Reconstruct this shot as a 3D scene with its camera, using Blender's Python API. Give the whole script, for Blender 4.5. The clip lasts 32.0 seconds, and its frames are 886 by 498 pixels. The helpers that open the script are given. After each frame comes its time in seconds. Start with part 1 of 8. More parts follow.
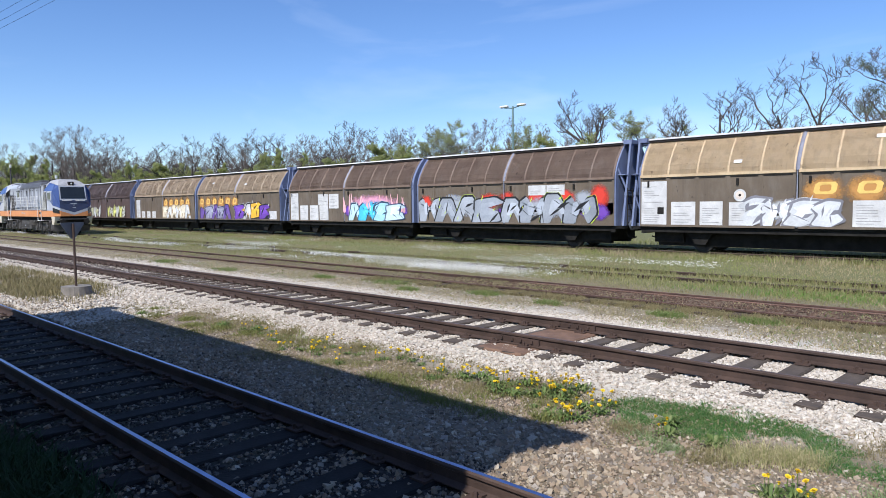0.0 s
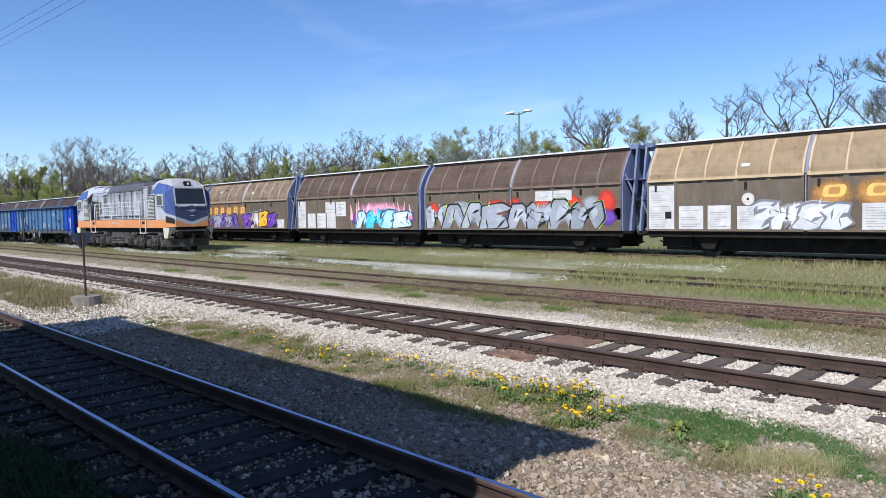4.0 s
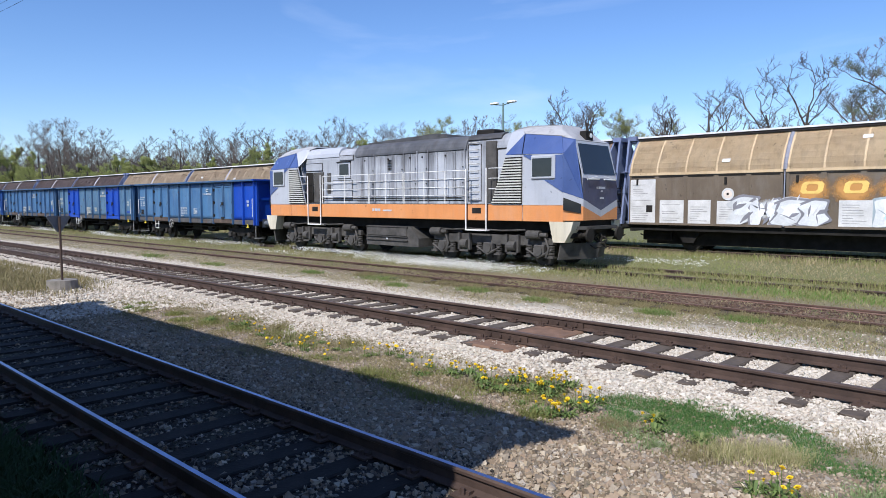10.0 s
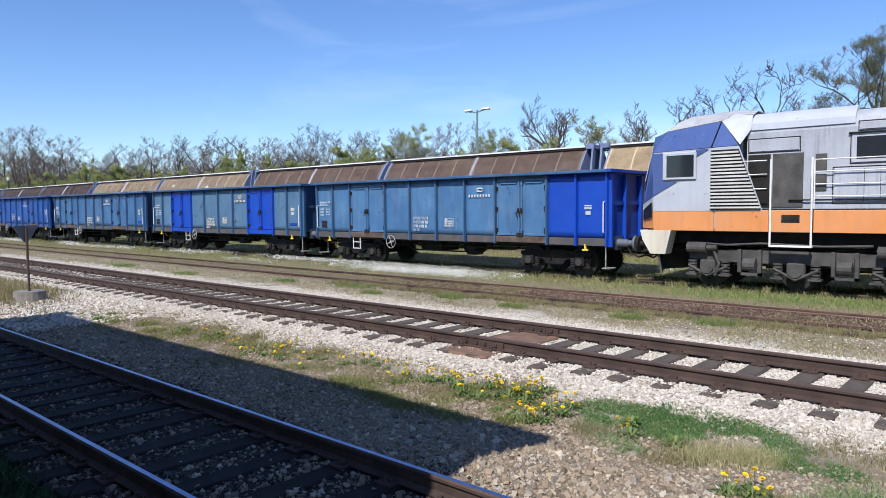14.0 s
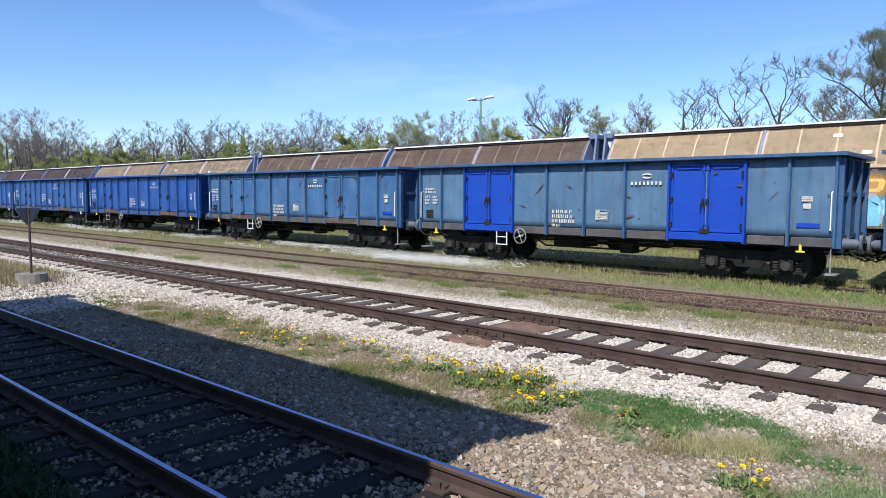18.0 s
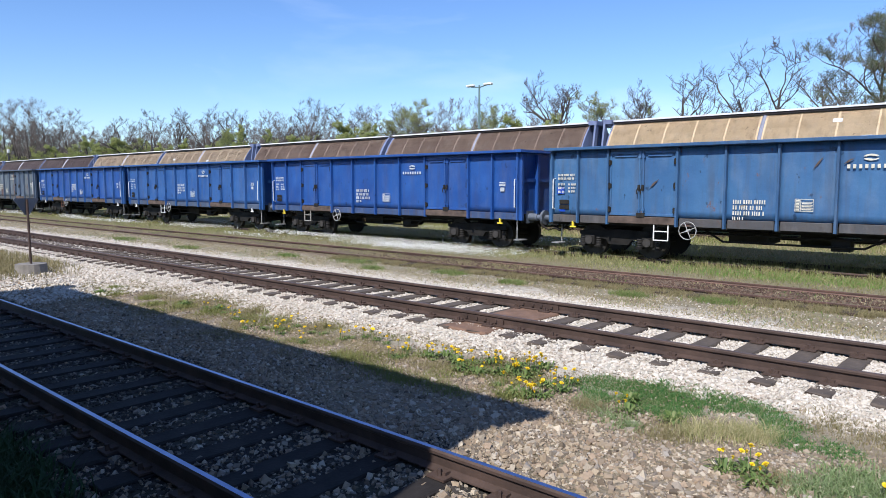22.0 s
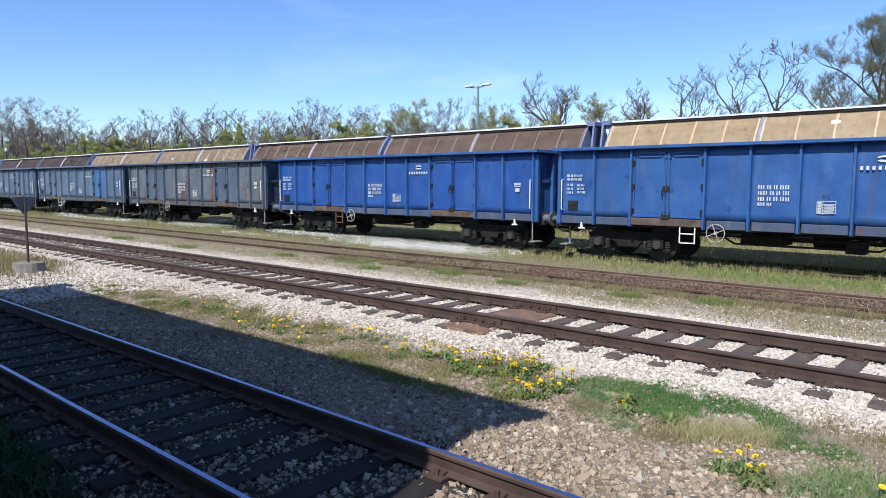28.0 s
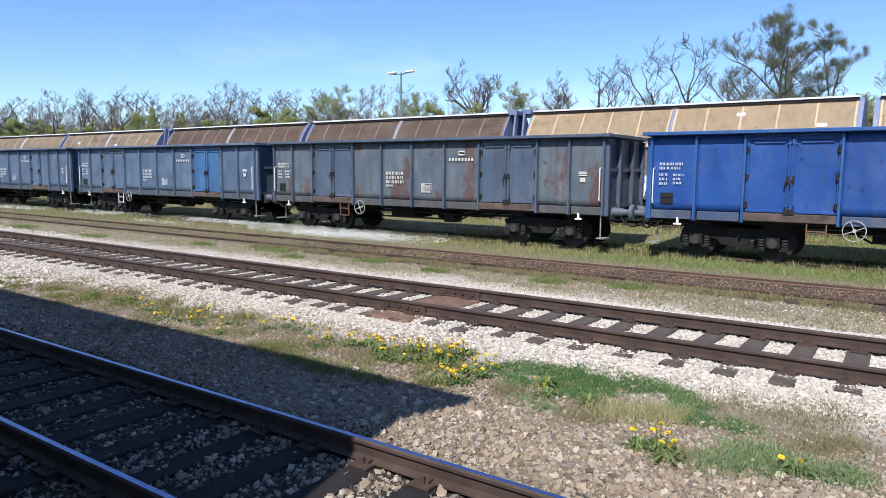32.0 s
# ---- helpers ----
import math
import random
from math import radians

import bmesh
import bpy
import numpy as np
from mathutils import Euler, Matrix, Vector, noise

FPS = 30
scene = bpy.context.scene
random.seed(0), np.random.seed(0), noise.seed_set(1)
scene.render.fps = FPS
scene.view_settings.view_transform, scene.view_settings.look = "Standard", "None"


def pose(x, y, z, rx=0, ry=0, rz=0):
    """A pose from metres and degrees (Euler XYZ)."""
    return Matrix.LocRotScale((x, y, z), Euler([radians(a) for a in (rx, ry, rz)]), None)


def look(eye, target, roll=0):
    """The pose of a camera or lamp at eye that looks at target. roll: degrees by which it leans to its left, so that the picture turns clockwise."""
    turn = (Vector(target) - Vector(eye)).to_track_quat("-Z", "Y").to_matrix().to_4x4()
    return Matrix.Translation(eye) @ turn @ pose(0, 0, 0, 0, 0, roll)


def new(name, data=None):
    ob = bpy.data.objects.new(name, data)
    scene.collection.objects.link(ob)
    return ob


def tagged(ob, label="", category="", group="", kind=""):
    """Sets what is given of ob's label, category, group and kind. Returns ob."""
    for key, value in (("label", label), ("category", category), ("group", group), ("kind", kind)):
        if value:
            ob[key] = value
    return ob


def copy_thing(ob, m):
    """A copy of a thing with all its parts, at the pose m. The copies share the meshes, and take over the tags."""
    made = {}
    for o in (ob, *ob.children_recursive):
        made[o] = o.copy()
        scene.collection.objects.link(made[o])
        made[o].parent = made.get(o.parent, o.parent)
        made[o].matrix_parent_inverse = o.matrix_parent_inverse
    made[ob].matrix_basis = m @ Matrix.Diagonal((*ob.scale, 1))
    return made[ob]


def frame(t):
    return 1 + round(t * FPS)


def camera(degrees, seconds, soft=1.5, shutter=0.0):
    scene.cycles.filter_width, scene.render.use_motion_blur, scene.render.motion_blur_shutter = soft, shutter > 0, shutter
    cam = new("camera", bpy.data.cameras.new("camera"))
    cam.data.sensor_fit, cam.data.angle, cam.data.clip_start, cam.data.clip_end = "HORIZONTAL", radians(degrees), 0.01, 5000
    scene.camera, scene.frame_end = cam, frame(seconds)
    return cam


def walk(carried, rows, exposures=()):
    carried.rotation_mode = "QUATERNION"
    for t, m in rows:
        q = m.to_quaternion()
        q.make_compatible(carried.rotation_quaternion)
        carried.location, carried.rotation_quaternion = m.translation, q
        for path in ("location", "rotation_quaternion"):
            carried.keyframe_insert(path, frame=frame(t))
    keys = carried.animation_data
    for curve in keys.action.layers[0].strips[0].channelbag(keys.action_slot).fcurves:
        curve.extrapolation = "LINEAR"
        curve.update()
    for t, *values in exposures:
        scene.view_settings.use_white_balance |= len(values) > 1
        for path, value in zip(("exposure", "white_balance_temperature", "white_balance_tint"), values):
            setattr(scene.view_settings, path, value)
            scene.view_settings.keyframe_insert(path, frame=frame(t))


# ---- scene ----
cam = camera(65.63, 32.0, soft=0.7)
EYE = (0.0, 0.0, 2.1)
PATH = [
    (0, pose(*EYE, 86.32, 0.60, 44.30)),
    (0.5, pose(*EYE, 86.27, 0.98, 44.73)),
    (1, pose(*EYE, 86.16, 2.02, 45.68)),
    (1.5, pose(*EYE, 86.14, 1.62, 45.41)),
    (2, pose(*EYE, 86.13, 1.54, 45.44)),
    (2.5, pose(*EYE, 86.41, 1.68, 45.14)),
    (3, pose(*EYE, 86.76, 1.34, 44.95)),
    (3.5, pose(*EYE, 86.86, 1.18, 44.76)),
    (5.5, pose(*EYE, 86.96, 1.22, 45.55)),
    (6, pose(*EYE, 86.80, 1.23, 45.25)),
    (6.5, pose(*EYE, 86.74, 1.36, 45.25)),
    (7, pose(*EYE, 86.31, 1.36, 45.05)),
    (7.5, pose(*EYE, 86.06, 1.14, 44.72)),
    (8, pose(*EYE, 86.42, 0.99, 44.81)),
    (8.5, pose(*EYE, 86.26, 0.74, 44.99)),
    (9, pose(*EYE, 86.43, 0.19, 44.59)),
    (9.5, pose(*EYE, 86.47, 0.10, 43.94)),
    (10, pose(*EYE, 86.01, 0.12, 43.44)),
    (10.5, pose(*EYE, 85.86, 0.32, 42.99)),
    (11, pose(*EYE, 86.01, 0.22, 42.80)),
    (11.5, pose(*EYE, 86.41, -0.25, 42.35)),
    (12, pose(*EYE, 86.52, 0.10, 42.19)),
    (12.5, pose(*EYE, 86.39, 0.05, 42.22)),
    (13, pose(*EYE, 86.42, -0.11, 41.90)),
    (13.5, pose(*EYE, 86.09, -0.14, 41.72)),
    (14, pose(*EYE, 86.58, 0.47, 41.35)),
    (14.5, pose(*EYE, 85.96, 0.21, 41.49)),
    (16.5, pose(*EYE, 85.90, -0.50, 41.15)),
    (17, pose(*EYE, 85.41, -0.25, 41.70)),
    (17.5, pose(*EYE, 85.14, -0.23, 41.51)),
    (18, pose(*EYE, 85.61, -0.33, 41.54)),
    (18.5, pose(*EYE, 85.83, -0.22, 41.62)),
    (19, pose(*EYE, 85.36, -0.31, 41.63)),
    (19.5, pose(*EYE, 85.20, -0.50, 41.73)),
    (20, pose(*EYE, 85.11, -0.68, 42.03)),
    (20.5, pose(*EYE, 85.09, -0.93, 41.97)),
    (21, pose(*EYE, 84.76, -0.70, 41.51)),
    (21.5, pose(*EYE, 84.58, -0.02, 41.23)),
    (22, pose(*EYE, 84.58, 0.03, 41.46)),
    (22.5, pose(*EYE, 84.59, 0.09, 41.42)),
    (23, pose(*EYE, 84.70, 0.38, 41.74)),
    (23.5, pose(*EYE, 84.94, -0.05, 41.53)),
    (24, pose(*EYE, 84.49, -0.44, 40.77)),
    (24.5, pose(*EYE, 84.20, -0.13, 40.40)),
    (25, pose(*EYE, 83.88, -0.21, 39.58)),
    (25.5, pose(*EYE, 84.63, 0.29, 40.44)),
    (27.5, pose(*EYE, 84.73, -0.28, 41.56)),
    (28, pose(*EYE, 84.60, -0.19, 41.33)),
    (28.5, pose(*EYE, 84.92, 0.08, 39.53)),
    (29, pose(*EYE, 84.73, -0.03, 37.52)),
    (29.5, pose(*EYE, 84.56, -0.41, 36.79)),
    (30, pose(*EYE, 84.22, -0.49, 36.58)),
    (30.5, pose(*EYE, 83.88, -0.52, 36.76)),
    (31, pose(*EYE, 83.64, -0.59, 37.07)),
    (31.5, pose(*EYE, 83.11, -1.30, 35.18)),
    (32, pose(*EYE, 83.61, -0.50, 35.00)),
]
walk(cam, PATH, [(0, 0.35, 6060, 12.0), (14, 0.39, 6060, 12.0), (18, 0.47, 6060, 12.0), (32, 0.49, 6060, 12.0)])

# ---- light ----
SUN_EL, SUN_DIR = 47.0, Vector((0.25, -0.968, 0)).normalized()
world = bpy.data.worlds.new("sky")
scene.world = world
world.use_nodes = True
wn = world.node_tree
sky = wn.nodes.new("ShaderNodeTexSky")
sky.sky_type, sky.sun_disc = "NISHITA", False
sky.sun_elevation = radians(SUN_EL)
sky.sun_rotation = math.atan2(SUN_DIR.x, SUN_DIR.y)
sky.altitude, sky.air_density, sky.dust_density, sky.ozone_density = 300, 1.0, 0.2, 4.5
bg = wn.nodes["Background"]
bg.inputs["Strength"].default_value = 0.118
# thin cirrus
wtc, wmap, wnoise, wramp, wmix = (wn.nodes.new(k) for k in ("ShaderNodeTexCoord", "ShaderNodeMapping", "ShaderNodeTexNoise", "ShaderNodeValToRGB", "ShaderNodeMix"))
wmap.inputs["Scale"].default_value = (1.2, 1.2, 5.0)
wmap.inputs["Rotation"].default_value = (0.2, 0.35, 0.0)
wnoise.inputs["Scale"].default_value, wnoise.inputs["Detail"].default_value, wnoise.inputs["Distortion"].default_value = 1.7, 8, 0.6
wramp.color_ramp.elements[0].position, wramp.color_ramp.elements[1].position = 0.52, 0.85
wramp.color_ramp.elements[1].color = (0.4, 0.4, 0.4, 1)
whue = wn.nodes.new("ShaderNodeHueSaturation")
whue.inputs["Saturation"].default_value, whue.inputs["Hue"].default_value = 1.11, 0.507
wmix.data_type = "RGBA"
wmix.inputs[7].default_value = (6.5, 7.2, 8.4, 1)
for a, b in ((wtc.outputs["Generated"], wmap.inputs[0]), (wmap.outputs[0], wnoise.inputs["Vector"]), (wnoise.outputs[0], wramp.inputs[0]), (wramp.outputs[0], wmix.inputs[0]), (sky.outputs[0], whue.inputs["Color"]), (whue.outputs[0], wmix.inputs[6]), (wmix.outputs[2], bg.inputs[0])):
    wn.links.new(a, b)
sun_data = bpy.data.lights.new("sun", "SUN")
sun_data.energy, sun_data.angle, sun_data.color = 4.9, radians(0.53), (1.0, 0.94, 0.84)
sun = new("sun", sun_data)
to_sun = SUN_DIR * math.cos(radians(SUN_EL)) + Vector((0, 0, math.sin(radians(SUN_EL))))
sun.matrix_world = look(to_sun * 60, (0, 0, 0))


# ---- materials ----
def shader(name, rough=0.7, metal=0.0):
    m = bpy.data.materials.new(name)
    m.use_nodes = True
    nt = m.node_tree
    b = nt.nodes["Principled BSDF"]
    b.inputs["Roughness"].default_value, b.inputs["Metallic"].default_value = rough, metal
    return m, nt, b


def noise_node(nt, scale, detail=4, rough=0.55, coord="Object", stretch=None, shift=False):
    tc = nt.nodes.new("ShaderNodeTexCoord")
    out = tc.outputs[coord]
    if shift:
        oi = nt.nodes.new("ShaderNodeObjectInfo")
        va = nt.nodes.new("ShaderNodeVectorMath")
        va.operation = "MULTIPLY_ADD"
        va.inputs[1].default_value = (41.0, 17.0, 29.0)
        nt.links.new(oi.outputs["Random"], va.inputs[0])
        nt.links.new(out, va.inputs[2])
        out = va.outputs[0]
    if stretch:
        mp = nt.nodes.new("ShaderNodeMapping")
        mp.inputs["Scale"].default_value = stretch
        nt.links.new(out, mp.inputs[0])
        out = mp.outputs[0]
    n = nt.nodes.new("ShaderNodeTexNoise")
    n.inputs["Scale"].default_value, n.inputs["Detail"].default_value, n.inputs["Roughness"].default_value = scale, detail, rough
    nt.links.new(out, n.inputs["Vector"])
    return n.outputs[0]


def ramp(nt, source, stops):
    r = nt.nodes.new("ShaderNodeValToRGB")
    e = r.color_ramp.elements
    while len(e) < len(stops):
        e.new(0.5)
    for el, (p, c) in zip(e, stops):
        el.position, el.color = p, (*c, 1) if len(c) == 3 else c
    nt.links.new(source, r.inputs[0])
    return r.outputs[0]


def mix(nt, fac, a, b, mode="MIX"):
    x = nt.nodes.new("ShaderNodeMix")
    x.data_type, x.blend_type = "RGBA", mode
    for src, sock in ((fac, x.inputs[0]), (a, x.inputs[6]), (b, x.inputs[7])):
        if isinstance(src, (int, float)):
            sock.default_value = src
        elif isinstance(src, tuple):
            sock.default_value = (*src, 1)
        else:
            nt.links.new(src, sock)
    return x.outputs[2]


def bump(nt, b, height, strength=0.3, dist=0.02):
    n = nt.nodes.new("ShaderNodeBump")
    n.inputs["Strength"].default_value, n.inputs["Distance"].default_value = strength, dist
    nt.links.new(height, n.inputs["Height"])
    nt.links.new(n.outputs[0], b.inputs["Normal"])


def shade(c, k):
    return tuple(min(1, v * k) for v in c)


def surface(name, col, rough=0.7, metal=0.0, var=0.25, scale=3.0, fine=30.0, bumps=0.2, second=None, coord="Object"):
    """A plain weathered surface: blotches, grain and a little relief."""
    m, nt, b = shader(name, rough, metal)
    big = noise_node(nt, scale, coord=coord)
    small = noise_node(nt, fine, 3, coord=coord)
    c = ramp(nt, big, [(0.3, shade(col, 1 - var)), (0.7, second or shade(col, 1 + var))])
    g = ramp(nt, small, [(0.3, (0.75, 0.75, 0.75)), (0.7, (1.0, 1.0, 1.0))])
    nt.links.new(mix(nt, 0.6, c, g, "MULTIPLY"), b.inputs["Base Color"])
    bump(nt, b, small, bumps, 0.01)
    return m


def paint(name, col, rust=0.25, fade=None, rough=0.5, streak=0.35, patch=3.2, streak_col=(0.06, 0.045, 0.035), rust_col=(0.13, 0.055, 0.03), scars=0.6, scuff=0.4):
    """Old vehicle paint: faded blotches, rust spots and streaks running down."""
    m, nt, b = shader(name, rough)
    big = noise_node(nt, 0.9, 5, shift=True)
    c = ramp(nt, big, [(0.3, col), (0.72, fade or shade(col, 1.35))])
    run = noise_node(nt, 1.0, 6, 0.6, stretch=(5.0, 5.0, 0.35), shift=True)
    c = mix(nt, ramp(nt, run, [(0.48, (0, 0, 0)), (0.78, (streak,) * 3)]), c, streak_col)
    spots = noise_node(nt, patch, 9, 0.68, stretch=(1.0, 1.0, 0.6), shift=True)
    lim = 0.74 - 0.22 * rust
    fac = ramp(nt, spots, [(lim, (0, 0, 0)), (lim + 0.06, (0.9,) * 3)])
    c = mix(nt, fac, c, rust_col)
    chalky = noise_node(nt, 1.7, 7, 0.65, stretch=(1.6, 1.6, 0.6), shift=True)
    c = mix(nt, ramp(nt, chalky, [(0.5, (0, 0, 0)), (0.75, (scuff,) * 3)]), c, tuple(0.6 * v + 0.12 for v in (fade or col)))
    knocks = noise_node(nt, 5.0, 3, 0.5, stretch=(1.0, 1.0, 0.7), shift=True)
    c = mix(nt, ramp(nt, knocks, [(0.68, (0, 0, 0)), (0.72, (scars,) * 3)]), c, shade(col, 0.35))
    grain = noise_node(nt, 40, 3)
    c = mix(nt, 0.35, c, ramp(nt, grain, [(0.3, (0.7, 0.7, 0.7)), (0.7, (1, 1, 1))]), "MULTIPLY")
    nt.links.new(c, b.inputs["Base Color"])
    nt.links.new(ramp(nt, spots, [(lim - 0.1, (rough,) * 3), (lim + 0.1, (0.9,) * 3)]), b.inputs["Roughness"])
    bump(nt, b, noise_node(nt, 1.6, 5), 0.5, 0.04)
    return m


def island(name, cols, rough=0.9, fine=60.0, translucent=0.0):
    """Many small pieces, each with a tone of its own."""
    m, nt, b = shader(name, rough)
    g = nt.nodes.new("ShaderNodeNewGeometry")
    n = len(cols)
    c = ramp(nt, g.outputs["Random Per Island"], [(i / max(1, n - 1), k) for i, k in enumerate(cols)])
    if fine:
        c = mix(nt, 0.5, c, ramp(nt, noise_node(nt, fine, 3), [(0.3, (0.6, 0.6, 0.6)), (0.7, (1, 1, 1))]), "MULTIPLY")
    nt.links.new(c, b.inputs["Base Color"])
    if translucent:
        t = nt.nodes.new("ShaderNodeBsdfTranslucent")
        nt.links.new(c, t.inputs[0])
        x = nt.nodes.new("ShaderNodeMixShader")
        x.inputs[0].default_value = translucent
        nt.links.new(b.outputs[0], x.inputs[1])
        nt.links.new(t.outputs[0], x.inputs[2])
        nt.links.new(x.outputs[0], nt.nodes["Material Output"].inputs[0])
    return m


def ground_material():
    m, nt, b = shader("earth", 0.95)
    tc = nt.nodes.new("ShaderNodeTexCoord")
    sep = nt.nodes.new("ShaderNodeSeparateXYZ")
    nt.links.new(tc.outputs["Object"], sep.inputs[0])
    wob = noise_node(nt, 0.45, 5)
    a = nt.nodes.new("ShaderNodeMath")
    a.operation = "MULTIPLY_ADD"
    a.inputs[1].default_value, a.inputs[2].default_value = 1.6, -0.8
    nt.links.new(wob, a.inputs[0])
    s = nt.nodes.new("ShaderNodeMath")
    nt.links.new(sep.outputs[1], s.inputs[0])
    nt.links.new(a.outputs[0], s.inputs[1])
    d = nt.nodes.new("ShaderNodeMath")
    d.operation = "DIVIDE"
    d.inputs[1].default_value = 40.0
    nt.links.new(s.outputs[0], d.inputs[0])
    # grit: near-black strip, the building's shade put into the ground's tone
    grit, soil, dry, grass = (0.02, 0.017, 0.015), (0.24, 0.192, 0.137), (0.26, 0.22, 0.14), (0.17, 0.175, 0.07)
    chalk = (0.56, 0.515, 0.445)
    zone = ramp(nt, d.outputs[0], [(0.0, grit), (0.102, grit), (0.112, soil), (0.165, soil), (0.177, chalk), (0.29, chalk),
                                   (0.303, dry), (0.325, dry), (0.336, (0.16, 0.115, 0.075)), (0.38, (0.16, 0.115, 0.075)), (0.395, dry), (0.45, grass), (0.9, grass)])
    blot = noise_node(nt, 0.7, 6, 0.6)
    c = mix(nt, ramp(nt, blot, [(0.42, (0, 0, 0)), (0.65, (0.35,) * 3)]), zone, (0.16, 0.155, 0.07))
    tiny = noise_node(nt, 14, 6, 0.7)
    c = mix(nt, 0.8, c, ramp(nt, tiny, [(0.3, (0.45, 0.45, 0.45)), (0.7, (1.1, 1.1, 1.1))]), "MULTIPLY")
    nt.links.new(c, b.inputs["Base Color"])
    bump(nt, b, tiny, 0.8, 0.05)
    return m


M = {}
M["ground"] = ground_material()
M["stone_white"] = island("chalky_stone", [(0.34, 0.3, 0.25), (0.57, 0.52, 0.45), (0.49, 0.44, 0.37), (0.64, 0.595, 0.525), (0.42, 0.355, 0.285), (0.54, 0.49, 0.42), (0.3, 0.25, 0.2)])
M["stone_brown"] = island("brown_stone", [(0.1, 0.075, 0.05), (0.28, 0.215, 0.145), (0.37, 0.3, 0.21), (0.2, 0.145, 0.098), (0.5, 0.43, 0.33), (0.22, 0.18, 0.135), (0.32, 0.235, 0.16), (0.15, 0.12, 0.09), (0.42, 0.37, 0.31)])
# oily stones, with the building's shade put into their colours
M["stone_oily_shaded"] = island("oily_shaded_stone", [(0.02, 0.017, 0.014), (0.04, 0.034, 0.028), (0.09, 0.076, 0.06), (0.028, 0.023, 0.019), (0.26, 0.23, 0.19), (0.035, 0.03, 0.025), (0.05, 0.042, 0.036)])
M["stone_rust"] = island("rust_stained_rubble", [(0.06, 0.034, 0.024), (0.11, 0.062, 0.042), (0.045, 0.028, 0.021), (0.2, 0.14, 0.095), (0.085, 0.046, 0.031)])
M["grass_lush"] = island("lush_spring_grass", [(0.11, 0.25, 0.04), (0.17, 0.3, 0.06), (0.22, 0.3, 0.08), (0.3, 0.3, 0.12)], 0.7, 0, 0.4)
# polished steel; the blue of the mirrored sky is put into its colour
M["rail_top"] = surface("polished_sky_blue_rail_head", (0.31, 0.34, 0.53), 0.28, 1.0, 0.15, 4, 60, 0.02)
M["rail_rust"] = surface("rusty_rail", (0.064, 0.04, 0.031), 0.75, 0.2, 0.3, 3, 40, 0.3)
M["rail_rust_top"] = surface("dull_rail_head", (0.13, 0.09, 0.076), 0.5, 0.5, 0.25, 3, 50, 0.1)
M["rail_old"] = surface("dark_pitted_rail", (0.07, 0.038, 0.027), 0.85, 0.1, 0.4, 3, 40, 0.4)
M["rail_old_top"] = surface("rust_brown_rail_head", (0.15, 0.085, 0.06), 0.6, 0.3, 0.3, 3, 50, 0.2)
# tarred timber, with the building's shade put into its tone
M["sleeper"] = surface("tarred_shaded_timber", (0.024, 0.021, 0.02), 0.85, 0, 0.35, 4, 30, 0.5)
M["sleeper_main"] = surface("weathered_timber", (0.085, 0.066, 0.052), 0.85, 0, 0.35, 4, 30, 0.5)
M["sleeper_old"] = surface("rotten_brown_timber", (0.06, 0.04, 0.03), 0.9, 0, 0.4, 3, 25, 0.5)
M["sleeper_new"] = surface("rusty_timber", (0.17, 0.1, 0.065), 0.85, 0, 0.3, 4, 30, 0.5)
M["grass"] = island("dry_and_green_grass", [(0.12, 0.16, 0.04), (0.27, 0.26, 0.1), (0.37, 0.33, 0.17), (0.16, 0.19, 0.05), (0.4, 0.35, 0.2)], 0.8, 0, 0.3)
M["grass_dry"] = island("dry_straw_grass", [(0.17, 0.18, 0.06), (0.36, 0.31, 0.17), (0.3, 0.25, 0.15), (0.45, 0.38, 0.24), (0.26, 0.22, 0.12)], 0.85, 0, 0.25)
M["grass_yard"] = island("spring_yard_grass", [(0.16, 0.2, 0.05), (0.27, 0.28, 0.1), (0.36, 0.34, 0.16), (0.2, 0.25, 0.06), (0.4, 0.37, 0.2)], 0.8, 0, 0.35)
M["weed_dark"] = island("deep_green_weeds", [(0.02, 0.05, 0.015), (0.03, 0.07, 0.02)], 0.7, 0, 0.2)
M["grass_turf"] = island("trodden_olive_turf", [(0.14, 0.135, 0.05), (0.25, 0.21, 0.1), (0.2, 0.17, 0.08), (0.34, 0.28, 0.16), (0.17, 0.16, 0.06)], 0.85, 0, 0.25)
M["weed_light"] = island("yellow_green_weeds", [(0.14, 0.16, 0.045), (0.2, 0.215, 0.06), (0.24, 0.235, 0.085)], 0.75, 0, 0.3)
M["weed_fresh"] = island("fresh_yard_weeds", [(0.1, 0.18, 0.04), (0.15, 0.22, 0.05), (0.2, 0.24, 0.08), (0.3, 0.27, 0.13)], 0.75, 0, 0.3)
M["straw_green"] = island("half_green_straw", [(0.42, 0.36, 0.19), (0.52, 0.46, 0.26), (0.3, 0.3, 0.12), (0.24, 0.26, 0.09)], 0.8, 0, 0.3)
M["weed_pale"] = island("pale_grey_green_weeds", [(0.15, 0.23, 0.08), (0.24, 0.3, 0.14), (0.12, 0.19, 0.06), (0.34, 0.36, 0.21)], 0.8, 0, 0.3)
M["straw"] = island("dead_straw", [(0.4, 0.33, 0.2), (0.55, 0.47, 0.3), (0.3, 0.24, 0.15)], 0.85, 0, 0.15)
M["grass_green"] = island("fresh_grass", [(0.045, 0.15, 0.035), (0.07, 0.2, 0.045), (0.055, 0.17, 0.04), (0.12, 0.22, 0.05), (0.3, 0.27, 0.14)], 0.7, 0, 0.3)
M["petal_white"] = island("white_petals", [(0.82, 0.82, 0.8), (0.9, 0.9, 0.88)], 0.8, 0, 0.2)
M["petal_yellow"] = island("yellow_petals", [(0.8, 0.55, 0.01), (0.85, 0.65, 0.02)], 0.7, 0, 0.15)
